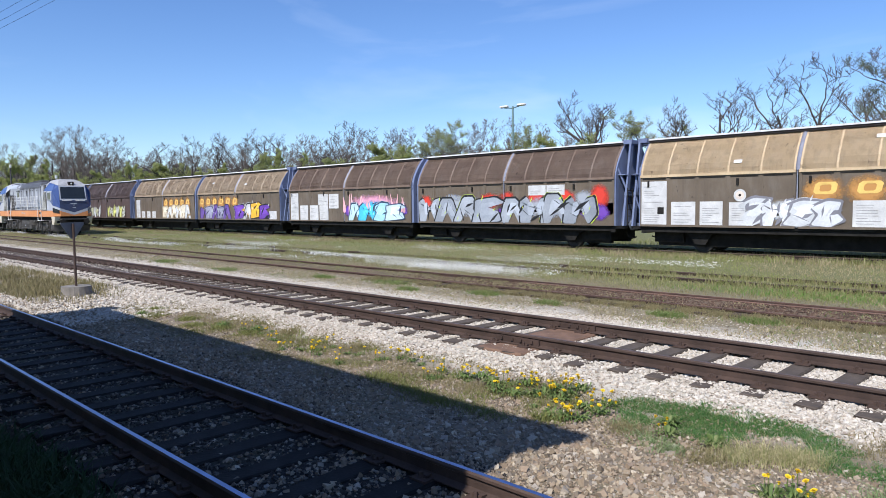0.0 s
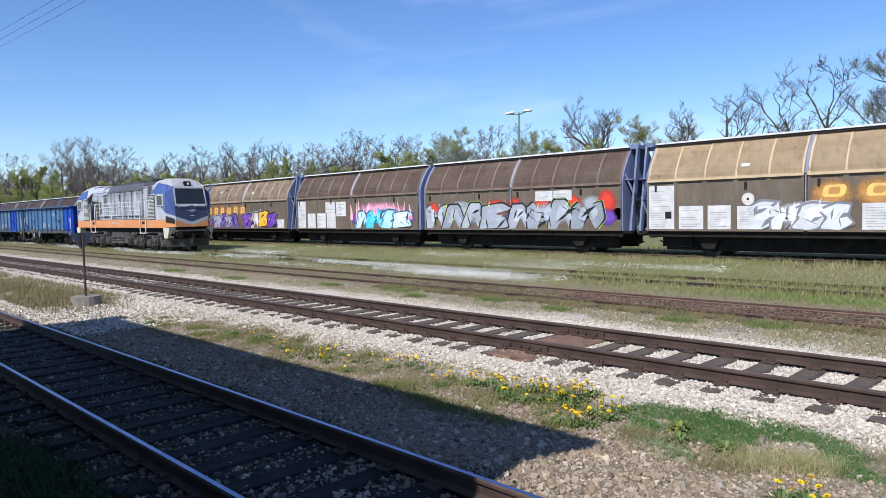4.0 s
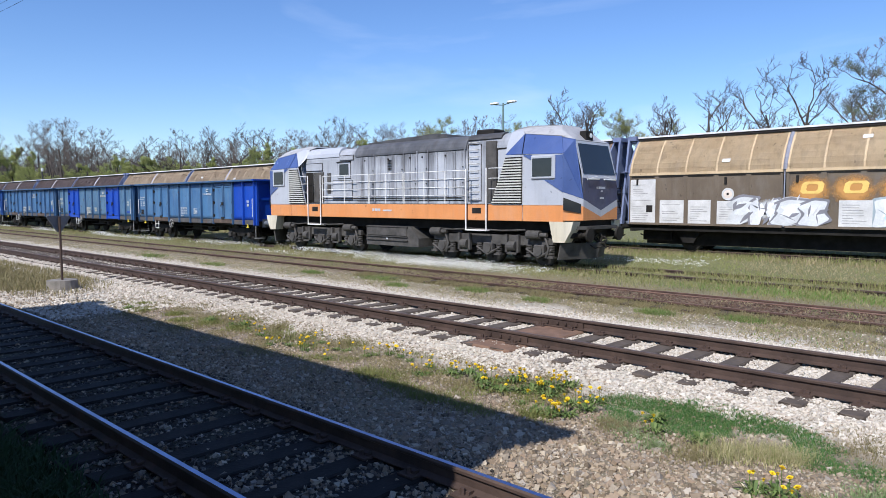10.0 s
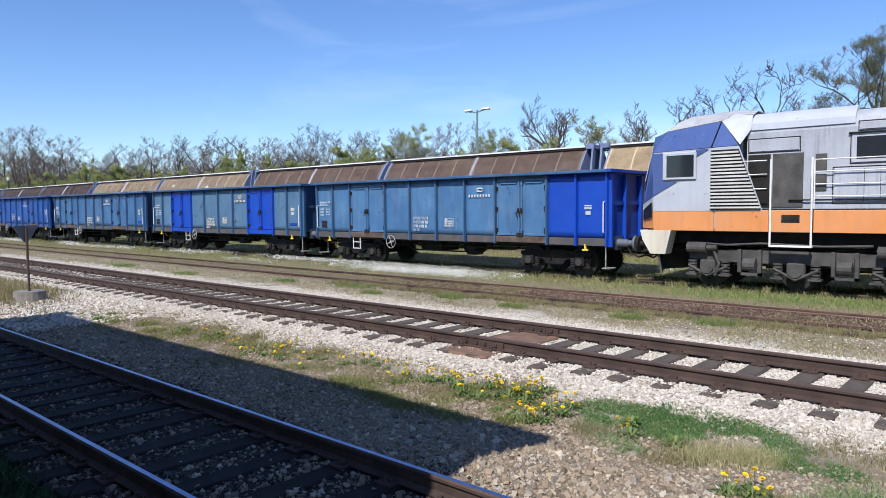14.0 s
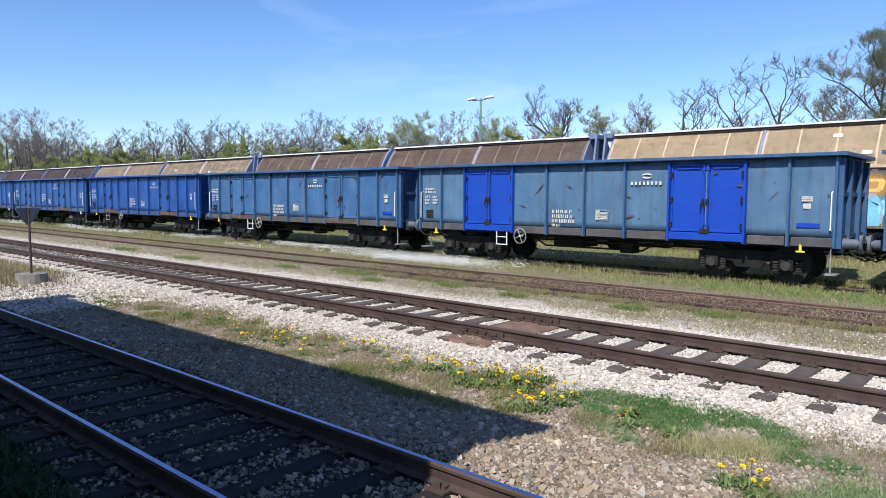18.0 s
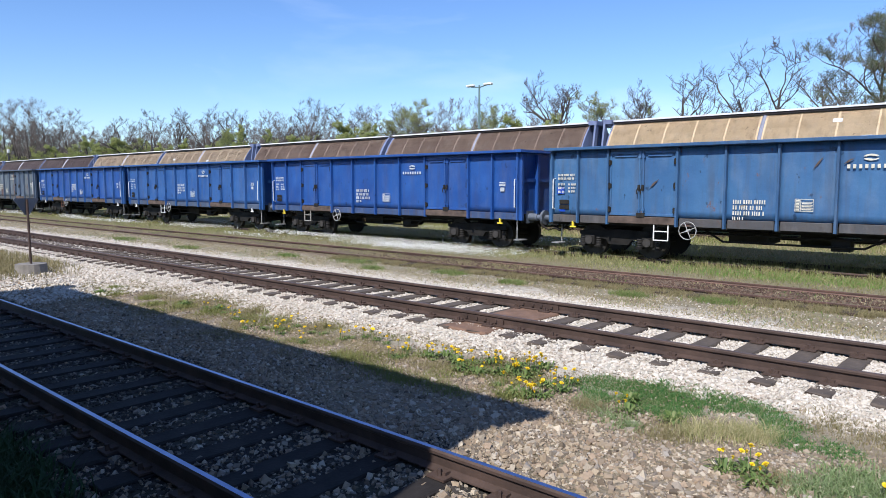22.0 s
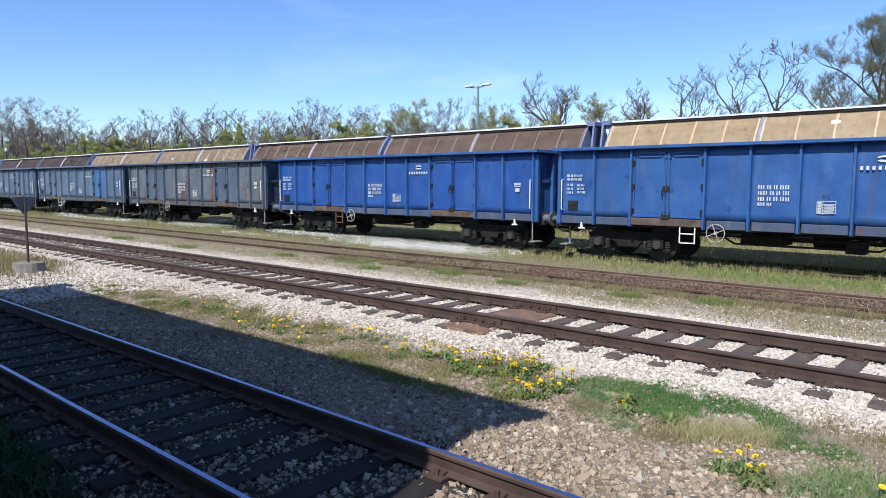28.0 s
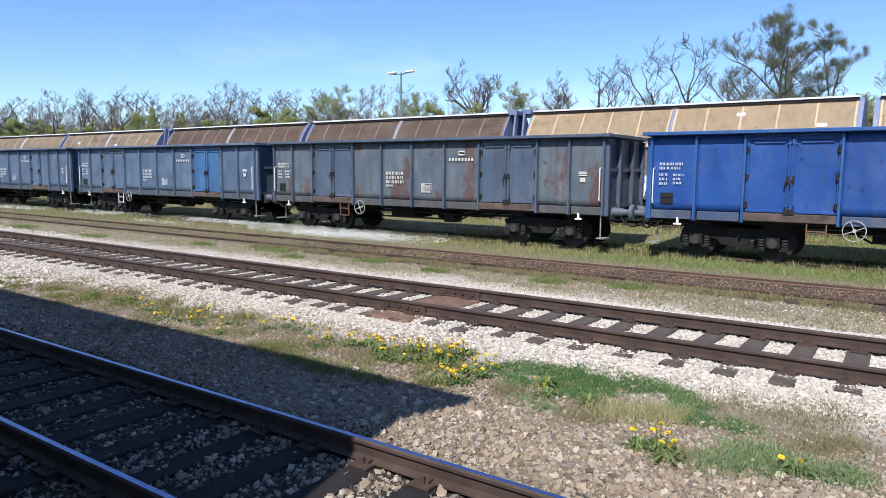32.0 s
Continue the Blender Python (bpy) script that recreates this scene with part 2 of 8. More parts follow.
M["leaf"] = island("spring_leaves", [(0.12, 0.15, 0.06), (0.16, 0.19, 0.08), (0.18, 0.19, 0.1), (0.1, 0.13, 0.05)], 0.7, 0, 0.45)
M["leaf_shrub"] = island("young_shrub_leaves", [(0.3, 0.36, 0.1), (0.4, 0.43, 0.15), (0.37, 0.38, 0.17), (0.26, 0.32, 0.09)], 0.7, 0, 0.5)
M["bark"] = surface("grey_bark", (0.075, 0.062, 0.054), 0.95, 0, 0.3, 2, 20, 0.5)
M["twig"] = surface("thin_twigs", (0.145, 0.122, 0.108), 0.95, 0, 0.25, 2, 20, 0.0)
M["black"] = surface("grimy_black_steel", (0.022, 0.02, 0.018), 0.7, 0.1, 0.4, 3, 30, 0.3)
# one near-black tone for undergear
M["dark_bogie"] = surface("near_black_bogie_steel", (0.016, 0.015, 0.014), 0.75, 0.1, 0.5, 3, 25, 0.4)
M["bogie"] = surface("dusty_bogie_steel", (0.066, 0.062, 0.058), 0.8, 0.1, 0.4, 3, 25, 0.4)
M["wheel"] = surface("worn_wheel_steel", (0.02, 0.018, 0.016), 0.6, 0.2, 0.3, 3, 30, 0.1)
M["white"] = surface("white_paint", (0.72, 0.72, 0.7), 0.5, 0, 0.12, 3, 40, 0.1)
M["yellow"] = surface("yellow_paint", (0.7, 0.55, 0.04), 0.5, 0, 0.12, 3, 40, 0.1)
M["mark"] = surface("faded_white_lettering", (0.46, 0.49, 0.53), 0.6, 0, 0.2, 4, 30, 0.0)
M["rust"] = surface("bare_rust", (0.16, 0.075, 0.04), 0.85, 0, 0.4, 2, 25, 0.4)
M["concrete"] = surface("weathered_concrete", (0.33, 0.31, 0.28), 0.9, 0, 0.2, 3, 30, 0.4)
M["zinc"] = surface("dull_zinc", (0.35, 0.36, 0.37), 0.45, 0.8, 0.2, 3, 30, 0.1)
M["glass_dark"] = surface("dark_cab_glass", (0.02, 0.024, 0.028), 0.06, 0, 0.1, 1, 5, 0.0)


for k in ("black", "dark_bogie", "sleeper"):
    M[k].node_tree.nodes["Principled BSDF"].inputs["Specular IOR Level"].default_value = 0.2


# ---- mesh helpers ----
def finish(name, bm, material):
    me = bpy.data.meshes.new(name)
    bm.normal_update()
    bm.to_mesh(me)
    bm.free()
    for mt in material if isinstance(material, (list, tuple)) else [material]:
        me.materials.append(mt)
    return me


def thing(name, label, category, m=None, group="", kind=""):
    ob = tagged(new(name), label, category, group, kind)
    if m is not None:
        ob.matrix_basis = m
    return ob


def part(name, bm, material, parent, label="", m=None):
    data = bm if isinstance(bm, bpy.types.Mesh) else finish(name, bm, material)
    ob = new(name, data)
    ob.parent = parent
    if m is not None:
        ob.matrix_basis = m
    if label:
        ob["label"] = label
    return ob


def solid(name, bm, material, label, category, group="", kind="", m=None):
    ob = tagged(new(name, finish(name, bm, material)), label, category, group, kind)
    if m is not None:
        ob.matrix_basis = m
    return ob


def box(bm, x0, x1, y0, y1, z0, z1, mi=0, m=None, bevel=0.0):
    vs = [bm.verts.new((x, y, z)) for z in (z0, z1) for y in (y0, y1) for x in (x0, x1)]
    fs = [bm.faces.new([vs[i] for i in f]) for f in ((0, 2, 3, 1), (4, 5, 7, 6), (0, 1, 5, 4), (2, 6, 7, 3), (0, 4, 6, 2), (1, 3, 7, 5))]
    for f in fs:
        f.material_index = mi
    if bevel:
        es = {e for f in fs for e in f.edges}
        r = bmesh.ops.bevel(bm, geom=list(es), offset=bevel, segments=1, affect="EDGES")
        vs = list({v for f in r["faces"] for v in f.verts})
    if m is not None:
        bmesh.ops.transform(bm, matrix=m, verts=vs)
    return bm


def boxes(*rows, bevel=0.0):
    bm = bmesh.new()
    for r in rows:
        box(bm, *r, bevel=bevel)
    return bm


def prism(bm, outline, a0, a1, axis="y", mi=0):
    """A flat outline pushed from a0 to a1 along an axis; outline in the two other axes, in order."""
    def at(p, a):
        return {"x": (a, p[0], p[1]), "y": (p[0], a, p[1]), "z": (p[0], p[1], a)}[axis]
    lo, hi = [bm.verts.new(at(p, a0)) for p in outline], [bm.verts.new(at(p, a1)) for p in outline]
    n = len(outline)
    fs = [bm.faces.new(lo[::-1]), bm.faces.new(hi)]
    fs += [bm.faces.new((lo[i], lo[(i + 1) % n], hi[(i + 1) % n], hi[i])) for i in range(n)]
    for f in fs:
        f.material_index = mi
    bmesh.ops.recalc_face_normals(bm, faces=fs)
    return bm


def tube(bm, pts, r, sides=6, mi=0, taper=None):
    """A round bar along points."""
    rings, pts = [], [Vector(p) for p in pts]
    for i, p in enumerate(pts):
        d = (pts[min(i + 1, len(pts) - 1)] - pts[max(i - 1, 0)]).normalized()
        u = d.cross((0, 0, 1) if abs(d.z) < 0.9 else (1, 0, 0)).normalized()
        w = d.cross(u)
        k = r if taper is None else r + (taper - r) * i / (len(pts) - 1)
        rings.append([bm.verts.new(p + (u * math.cos(a) + w * math.sin(a)) * k) for a in (2 * math.pi * j / sides for j in range(sides))])
    for a, b in zip(rings, rings[1:]):
        for j in range(sides):
            bm.faces.new((a[j], a[(j + 1) % sides], b[(j + 1) % sides], b[j])).material_index = mi
    for ring, rev in ((rings[0], 1), (rings[-1], 0)):
        bm.faces.new(ring[::-1] if rev else ring).material_index = mi
    return bm


def disc(bm, c, r0, r1, axis="y", w=0.1, sides=20, mi=0):
    """A drum of radius r0 to r1 over its width."""
    ax = {"x": Vector((1, 0, 0)), "y": Vector((0, 1, 0)), "z": Vector((0, 0, 1))}[axis]
    c = Vector(c)
    u = ax.orthogonal().normalized()
    v = ax.cross(u)
    rings = [[bm.verts.new(c + ax * o + (u * math.cos(a) + v * math.sin(a)) * r) for a in (2 * math.pi * j / sides for j in range(sides))] for o, r in ((-w / 2, r0), (w / 2, r1))]
    fs = [bm.faces.new(rings[0][::-1]), bm.faces.new(rings[1])]
    fs += [bm.faces.new((rings[0][j], rings[0][(j + 1) % sides], rings[1][(j + 1) % sides], rings[1][j])) for j in range(sides)]
    for f in fs:
        f.material_index = mi
    return bm


def ring_bar(bm, c, r, thick, axis="y", n=18, sides=5):
    c = Vector(c)
    u, v = {"y": (Vector((1, 0, 0)), Vector((0, 0, 1))), "x": (Vector((0, 1, 0)), Vector((0, 0, 1)))}[axis]
    rings = []
    for i in range(n):
        a = 2 * math.pi * i / n
        d = u * math.cos(a) + v * math.sin(a)
        w = u.cross(v)
        rings.append([bm.verts.new(c + d * (r + thick * math.cos(b)) + w * thick * math.sin(b)) for b in (2 * math.pi * j / sides for j in range(sides))])
    for i in range(n):
        p, q = rings[i], rings[(i + 1) % n]
        for j in range(sides):
            bm.faces.new((p[j], q[j], q[(j + 1) % sides], p[(j + 1) % sides]))
    return bm


def raw_mesh(name, verts, faces, material, flat=True):
    """A mesh of many triangles from arrays."""
    me = bpy.data.meshes.new(name)
    me.vertices.add(len(verts))
    me.vertices.foreach_set("co", np.asarray(verts, np.float32).ravel())
    n = len(faces)
    me.loops.add(n * 3)
    me.loops.foreach_set("vertex_index", np.asarray(faces, np.int32).ravel())
    me.polygons.add(n)
    me.polygons.foreach_set("loop_start", np.arange(0, n * 3, 3, dtype=np.int32))
    me.update(calc_edges=True)
    if flat:
        me.shade_flat()
    me.materials.append(material)
    return me


rng = np.random.default_rng(7)

# ---- the lie of the land ----
TRACK = {"near": (3.25, -0.03), "main": (8.80, 0.175), "rusty": (14.31, 0.0), "train": (19.1, 0.0), "siding": (26.45, 0.2)}
PROFILE_Y = [-2500, -60, 0.0, 1.9, 2.3, 4.0, 4.15, 4.9, 6.75, 7.4, 7.85, 8.15, 9.45, 9.75, 10.3, 11.4, 13.0, 13.4, 13.55, 15.07, 15.2, 15.6, 17.6, 20.6, 24.0, 29.0, 60, 2500]
PROFILE_Z = [-0.3, -0.3, -0.3, -0.28, -0.235, -0.235, -0.2, -0.205, -0.2, -0.06, -0.012, -0.045, -0.045, -0.012, -0.045, -0.14, -0.11, -0.1, -0.06, -0.06, -0.1, -0.11, -0.12, -0.1, 0.0, 0.02, 0.0, 0.0]


def land(y):
    return np.interp(y, PROFILE_Y, PROFILE_Z)


def build_ground():
    xs = np.concatenate([[-2500, -1200, -600, -350], np.arange(-250, -60, 5.0), np.arange(-60, -25, 0.6), np.arange(-25, 3, 0.2), np.arange(3, 30, 1.5), [60, 150, 400, 1000, 2500]])
    ys = np.concatenate([[-2500, -800, -200, -60, -20, -5], np.arange(0, 14, 0.18), np.arange(14, 30, 0.4), np.arange(30, 70, 2.0), [90, 140, 250, 500, 1100, 2500]])
    X, Y = np.meshgrid(xs, ys, indexing="ij")
    Z = land(Y)
    near = (np.abs(X) < 70) & (Y > 1) & (Y < 40)
    bumps = np.array([[noise.noise((x * 0.9, y * 0.9, 0.3)) * 0.012 + noise.noise((x * 3.1, y * 3.1, 4.3)) * 0.008 for y in ys] for x in xs])
    Z = Z + np.where(near, bumps, 0)
    V = np.stack([X, Y, Z], -1).reshape(-1, 3)
    nx, ny = len(xs), len(ys)
    i = (np.arange(nx - 1)[:, None] * ny + np.arange(ny - 1)[None, :]).ravel()
    F = np.concatenate([np.stack([i, i + ny, i + ny + 1], -1), np.stack([i, i + ny + 1, i + 1], -1)])
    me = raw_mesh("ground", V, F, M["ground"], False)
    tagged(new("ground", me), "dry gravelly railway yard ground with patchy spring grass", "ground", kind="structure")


build_ground()


# ---- rails and sleepers ----
RAIL_OUTLINE = [(-0.07, 0.0), (0.07, 0.0), (0.07, 0.012), (0.012, 0.035), (0.012, 0.11), (0.036, 0.125), (0.036, 0.148), (0.022, 0.163), (-0.022, 0.163), (-0.036, 0.148), (-0.036, 0.125), (-0.012, 0.11), (-0.012, 0.035), (-0.07, 0.012)]


def rail_mesh(x0, x1, worn, rusty, top=0.15):
    bm = bmesh.new()
    prism(bm, RAIL_OUTLINE, x0, x1, "x")
    for f in bm.faces:
        c = f.calc_center_median()
        f.material_index = 1 if c.z > top and abs(f.normal.x) < 0.5 else 0
    return finish("rail", bm, [rusty, worn])


def sleeper_mesh(length, width, seed):
    r = random.Random(seed)
    bm = bmesh.new()
    box(bm, -width / 2, width / 2, -length / 2, length / 2, -0.15, 0, bevel=0.015)
    for v in bm.verts:
        v.co += Vector((r.uniform(-0.012, 0.012), r.uniform(-0.02, 0.02), r.uniform(-0.008, 0.004)))
    return bm


def fastening_mesh():
    bm = boxes((-0.09, 0.09, -0.17, 0.17, 0.0, 0.02))
    for s in (-1, 1):
        box(bm, -0.05, 0.05, s * 0.075 - 0.03, s * 0.075 + 0.03, 0.02, 0.045)
        disc(bm, (0, s * 0.12, 0.045), 0.022, 0.02, "z", 0.06, 6)
    return bm


def build_track(which, label, x0, x1, s0, s1, worn, rusty, timber, fasten=True, pitch=0.62, depth=0.0):
    y, z = TRACK[which]
    track = thing(f"track_{which}", label, "railway track", kind="structure")
    base = z - 0.163
    rail = rail_mesh(x0, x1, worn, rusty, 0.16)
    for s in (-0.753, 0.753):
        part("rail", rail, None, track, m=pose(0, y + s, base))
    r = random.Random(which)
    forms = [finish("sleeper", sleeper_mesh(2.5, 0.25, k), timber) for k in range(5)]
    plate = finish("rail_fastening", fastening_mesh(), rusty) if fasten else None
    for i in range(int((s1 - s0) / pitch)):
        x = s0 + i * pitch + r.uniform(-0.03, 0.03)
        sl = part("sleeper", r.choice(forms), None, track, m=pose(x, y + r.uniform(-0.05, 0.05), base - 0.012 - depth, 0, 0, r.uniform(-1.5, 1.5)))
        if plate and x > -45:
            for s in (-0.753, 0.753):
                part("rail_fastening", plate, None, track, m=pose(x, y + s, base - 0.008))
    return track


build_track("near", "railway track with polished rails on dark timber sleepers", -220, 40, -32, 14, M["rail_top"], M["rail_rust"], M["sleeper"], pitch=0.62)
main = build_track("main", "rusty railway track on dark sleepers in pale ballast", -220, 40, -75, 5, M["rail_rust_top"], M["rail_rust"], M["sleeper_main"], pitch=0.56)
for s in (-0.753, 0.753):
    part("fishplate", boxes((-0.4, 0.4, s - 0.05, s + 0.05, 0.02, 0.11), (-0.3, -0.26, s - 0.075, s + 0.075, 0.05, 0.09), (-0.1, -0.06, s - 0.075, s + 0.075, 0.05, 0.09), (0.06, 0.1, s - 0.075, s + 0.075, 0.05, 0.09), (0.26, 0.3, s - 0.075, s + 0.075, 0.05, 0.09)), M["rail_rust"], main, "bolted rusty fishplate", pose(-6.3, TRACK["main"][0], TRACK["main"][1] - 0.163))
part("sleeper", boxes((-0.42, 0.42, -1.25, 1.25, -0.15, 0.004), bevel=0.02), M["sleeper_new"], main, "rusty brown joint sleeper pair", pose(-6.3, TRACK["main"][0], TRACK["main"][1] - 0.175))
rusty_track = build_track("rusty", "disused rusty track sunk in weedy ground", -220, 40, -15, 5, M["rail_old_top"], M["rail_old"], M["sleeper_old"], fasten=False, depth=-0.113, pitch=0.66)
check = rail_mesh(0, 16, M["rail_old_top"], M["rail_old"])
part("check_rail", check, None, rusty_track, "extra rusty rail inside the track", pose(-11.5, TRACK["rusty"][0] + 0.57, TRACK["rusty"][1] - 0.185))
build_track("train", "track overgrown with grass and white flowers", -260, 60, -60, 10, M["rail_rust_top"], M["rail_rust"], M["sleeper_new"], fasten=False, depth=0.03, pitch=0.68)
build_track("siding", "siding track hidden in tall grass", -260, 60, -30, 10, M["rail_rust_top"], M["rail_rust"], M["sleeper_new"], fasten=False, depth=0.03, pitch=0.68)


# ---- loose ground cover ----
CUBE_F = np.array([(0, 2, 3), (0, 3, 1), (4, 5, 7), (4, 7, 6), (0, 1, 5), (0, 5, 4), (2, 6, 7), (2, 7, 3), (0, 4, 6), (0, 6, 2), (1, 3, 7), (1, 7, 5)])
CUBE_V = np.array([(x, y, z) for z in (-1, 1) for y in (-1, 1) for x in (-1, 1)], float)


def turns(n):
    q = rng.normal(size=(n, 4))
    q /= np.linalg.norm(q, axis=1)[:, None]
    w, x, y, z = q.T
    return np.stack([1 - 2 * (y * y + z * z), 2 * (x * y - w * z), 2 * (x * z + w * y), 2 * (x * y + w * z), 1 - 2 * (x * x + z * z), 2 * (y * z - w * x),
                     2 * (x * z - w * y), 2 * (y * z + w * x), 1 - 2 * (x * x + y * y)], -1).reshape(-1, 3, 3)


CHIP_V = np.array([(1, 0.2, 0), (-1, -0.2, 0), (0.1, 1, 0.1), (-0.1, -1, -0.1), (0.35, 0.3, 1), (-0.3, 0.2, -1)], float)
CHIP_F = np.array([(0, 2, 4), (2, 1, 4), (1, 3, 4), (3, 0, 4), (2, 0, 5), (1, 2, 5), (3, 1, 5), (0, 3, 5)])


def chips(name, label, xy, size, material, lift=0.1):
    """Crushed stone: sharp flat-lying chips."""
    n = len(xy)
    v = (CHIP_V[None] * rng.uniform(0.7, 1.15, (n, 6, 1)) + rng.normal(0, 0.12, (n, 6, 3))) * rng.uniform(0.55, 1.0, (n, 1, 3)) * (size[:, None, None] * 0.72)
    v = np.einsum("nij,nkj->nki", turns(n), v)
    v[:, :, 2] *= 0.8
    v += np.concatenate([xy, (land(xy[:, 1]) + size * lift)[:, None]], 1)[:, None]
    f = (CHIP_F[None] + 6 * np.arange(n)[:, None, None]).reshape(-1, 3)
    tagged(new(name, raw_mesh(name, v.reshape(-1, 3), f, material)), label, "gravel", kind="stuff")


def stones(name, label, xy, size, material, lift=0.3, level=None):
    n = len(xy)
    v = CUBE_V[None] * rng.uniform(0.55, 1.0, (n, 8, 1)) * rng.uniform(0.6, 1.0, (n, 1, 3)) * (size[:, None, None] * 0.62)
    v = np.einsum("nij,nkj->nki", turns(n), v)
    z = (land(xy[:, 1]) if level is None else level) + size * lift
    v += np.concatenate([xy, z[:, None]], 1)[:, None]
    f = (CUBE_F[None] + 8 * np.arange(n)[:, None, None]).reshape(-1, 3)
    tagged(new(name, raw_mesh(name, v.reshape(-1, 3), f, material)), label, "gravel", kind="stuff")


def spread(n, x0, x1, y0, y1, bias=1.0):
    """Places in a strip, denser towards x1."""
    return np.stack([x1 - (x1 - x0) * rng.random(n) ** bias, rng.uniform(y0, y1, n)], -1)


def off_rails(p, y, half=0.045):
    return (np.abs(np.abs(p[:, 1] - y) - 0.753) > half)


def off_sleepers(p, y, s0, pitch, share, half=1.1):
    """Leave most stones off the sleepers' tops."""
    on = (np.abs((p[:, 0] - s0 + pitch / 2) % pitch - pitch / 2) < 0.12) & (np.abs(p[:, 1] - y) < half)
    return p[~on | (rng.random(len(p)) < share)]


def wavy(x, y, scale, seed):
    return np.array([noise.noise((a * scale, seed, y)) for a in x])


p = np.concatenate([spread(190000, -62, 0.2, 6.6, 12.2, 2.1), spread(13000, 0.2, 6.0, 6.6, 12.2)])
p = off_sleepers(p[off_rails(p, 8.8)], 8.8, -75, 0.56, 0.03, 0.74)
soft_end = np.abs((p[:, 0] + 75 + 0.28) % 0.56 - 0.28) < 0.11
p = p[~(soft_end & (np.abs(p[:, 1] - 8.8) < 0.98)) | (np.abs(p[:, 1] - 8.8) < 0.7) | (rng.random(len(p)) < 0.7 * (0.5 + wavy(p[:, 0], 0, 2.3, 1.0)))]
edge = np.interp(p[:, 0], [-20, -14, -9, -6.5, -4.5, -3, -2, -1.4, -0.9, -0.3], [6.8, 6.95, 6.95, 7.08, 7.15, 7.26, 7.2, 7.02, 7.12, 7.28])
p = p[p[:, 1] > edge + 0.14 * wavy(p[:, 0], 0, 0.8, 3.0) + 0.06 * wavy(p[:, 0], 1, 4.0, 3.0) - 0.12 * rng.random(len(p)) ** 3]
far = np.interp(p[:, 0], [-30, -6, -2], [11.75, 11.7, 11.15]) + 0.4 * wavy(p[:, 0], 0, 0.5, 9.0) + 0.15 * wavy(p[:, 0], 2, 2.7, 9.0) - p[:, 1]
p = p[rng.random(len(p)) < np.clip(0.25 + far / 0.5, 0, 1)]
inside = np.abs(p[:, 1] - 8.8) < 1.2
chips("pale_ballast", "pale limestone ballast stones heaped round the sleepers", p, (0.024 + 0.05 * rng.beta(1.6, 2.4, len(p))) * np.where(inside, 0.9, 1.0) * np.where(p[:, 0] < -22, 1.35, 1.0), M["stone_white"], lift=0.15)
p = np.concatenate([spread(72000, -22, 0.2, 1.9, 6.6, 1.7), spread(8000, 0.2, 6.0, 1.9, 6.6)])
p = off_sleepers(p[off_rails(p, 3.25)], 3.25, -32, 0.62, 0.16, 0.75)
p = p[rng.random(len(p)) < np.clip((np.interp(p[:, 0], [-6, -4.2], [5.7, 6.5]) + 0.5 * wavy(p[:, 0], 0, 1.1, 4.0) - p[:, 1]) / 0.7, 0.06, 1)]
p = p[rng.random(len(p)) < 1 - 0.72 * np.clip((p[:, 1] - 5.35 + 0.3 * wavy(p[:, 0], 0, 1.6, 14.0)) / 0.4, 0, 1) * np.interp(p[:, 0], [-4.6, -3.4], [0, 1])]
# dirt plus building shade in the tone; fewer dark stones past the shade's end
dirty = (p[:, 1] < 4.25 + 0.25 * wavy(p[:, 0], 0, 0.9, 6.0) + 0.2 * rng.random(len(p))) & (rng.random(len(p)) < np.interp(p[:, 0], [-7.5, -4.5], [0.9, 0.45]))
chips("oily_ballast", "oily ballast stones between the near rails, darkened for the building's shade", p[dirty], rng.uniform(0.022, 0.06, int(dirty.sum())), M["stone_oily_shaded"], lift=0.05)
p = p[~dirty]
sharp = rng.random(len(p)) < 0.45
size = (0.012 + 0.07 * rng.beta(1.3, 3.4, len(p))) * np.where(p[:, 0] > -5, 1.1, 1.0)
stones("brown_ballast", "mixed brown and grey ballast stones round the near track", p[~sharp], size[~sharp], M["stone_brown"], lift=0.06)
chips("brown_chips", "sharp brown and grey stone chips round the near track", p[sharp], size[sharp] * 1.1, M["stone_brown"], lift=0.06)
p = spread(18000, -9.0, 0.3, 4.1, 6.6, 1.3)
stones("fine_gravel", "fine brown grit between the larger ballast stones", p, rng.uniform(0.008, 0.024, len(p)), M["stone_brown"], lift=0.25)
p = spread(19000, -24, 1.5, 5.4, 7.3, 1.5)
stones("verge_gravel", "fine grey-brown gravel on the dry verge", p, rng.uniform(0.01, 0.032, len(p)), M["stone_brown"], lift=0.15)
p = spread(6000, -45, 0, 11.2, 13.4, 1.3)
chips("scattered_stones", "stray brown stones in the dry verge", p, rng.uniform(0.015, 0.05, len(p)), M["stone_brown"], lift=0.05)
p = spread(9000, -34, -14.5, 4.4, 7.2, 1.0)
p = p[(p[:, 0] > -20) | (p[:, 1] < 5.2)]
stones("pale_heap", "pale ballast spilled beside the sign", p, rng.uniform(0.035, 0.07, len(p)), M["stone_white"], lift=0.12)


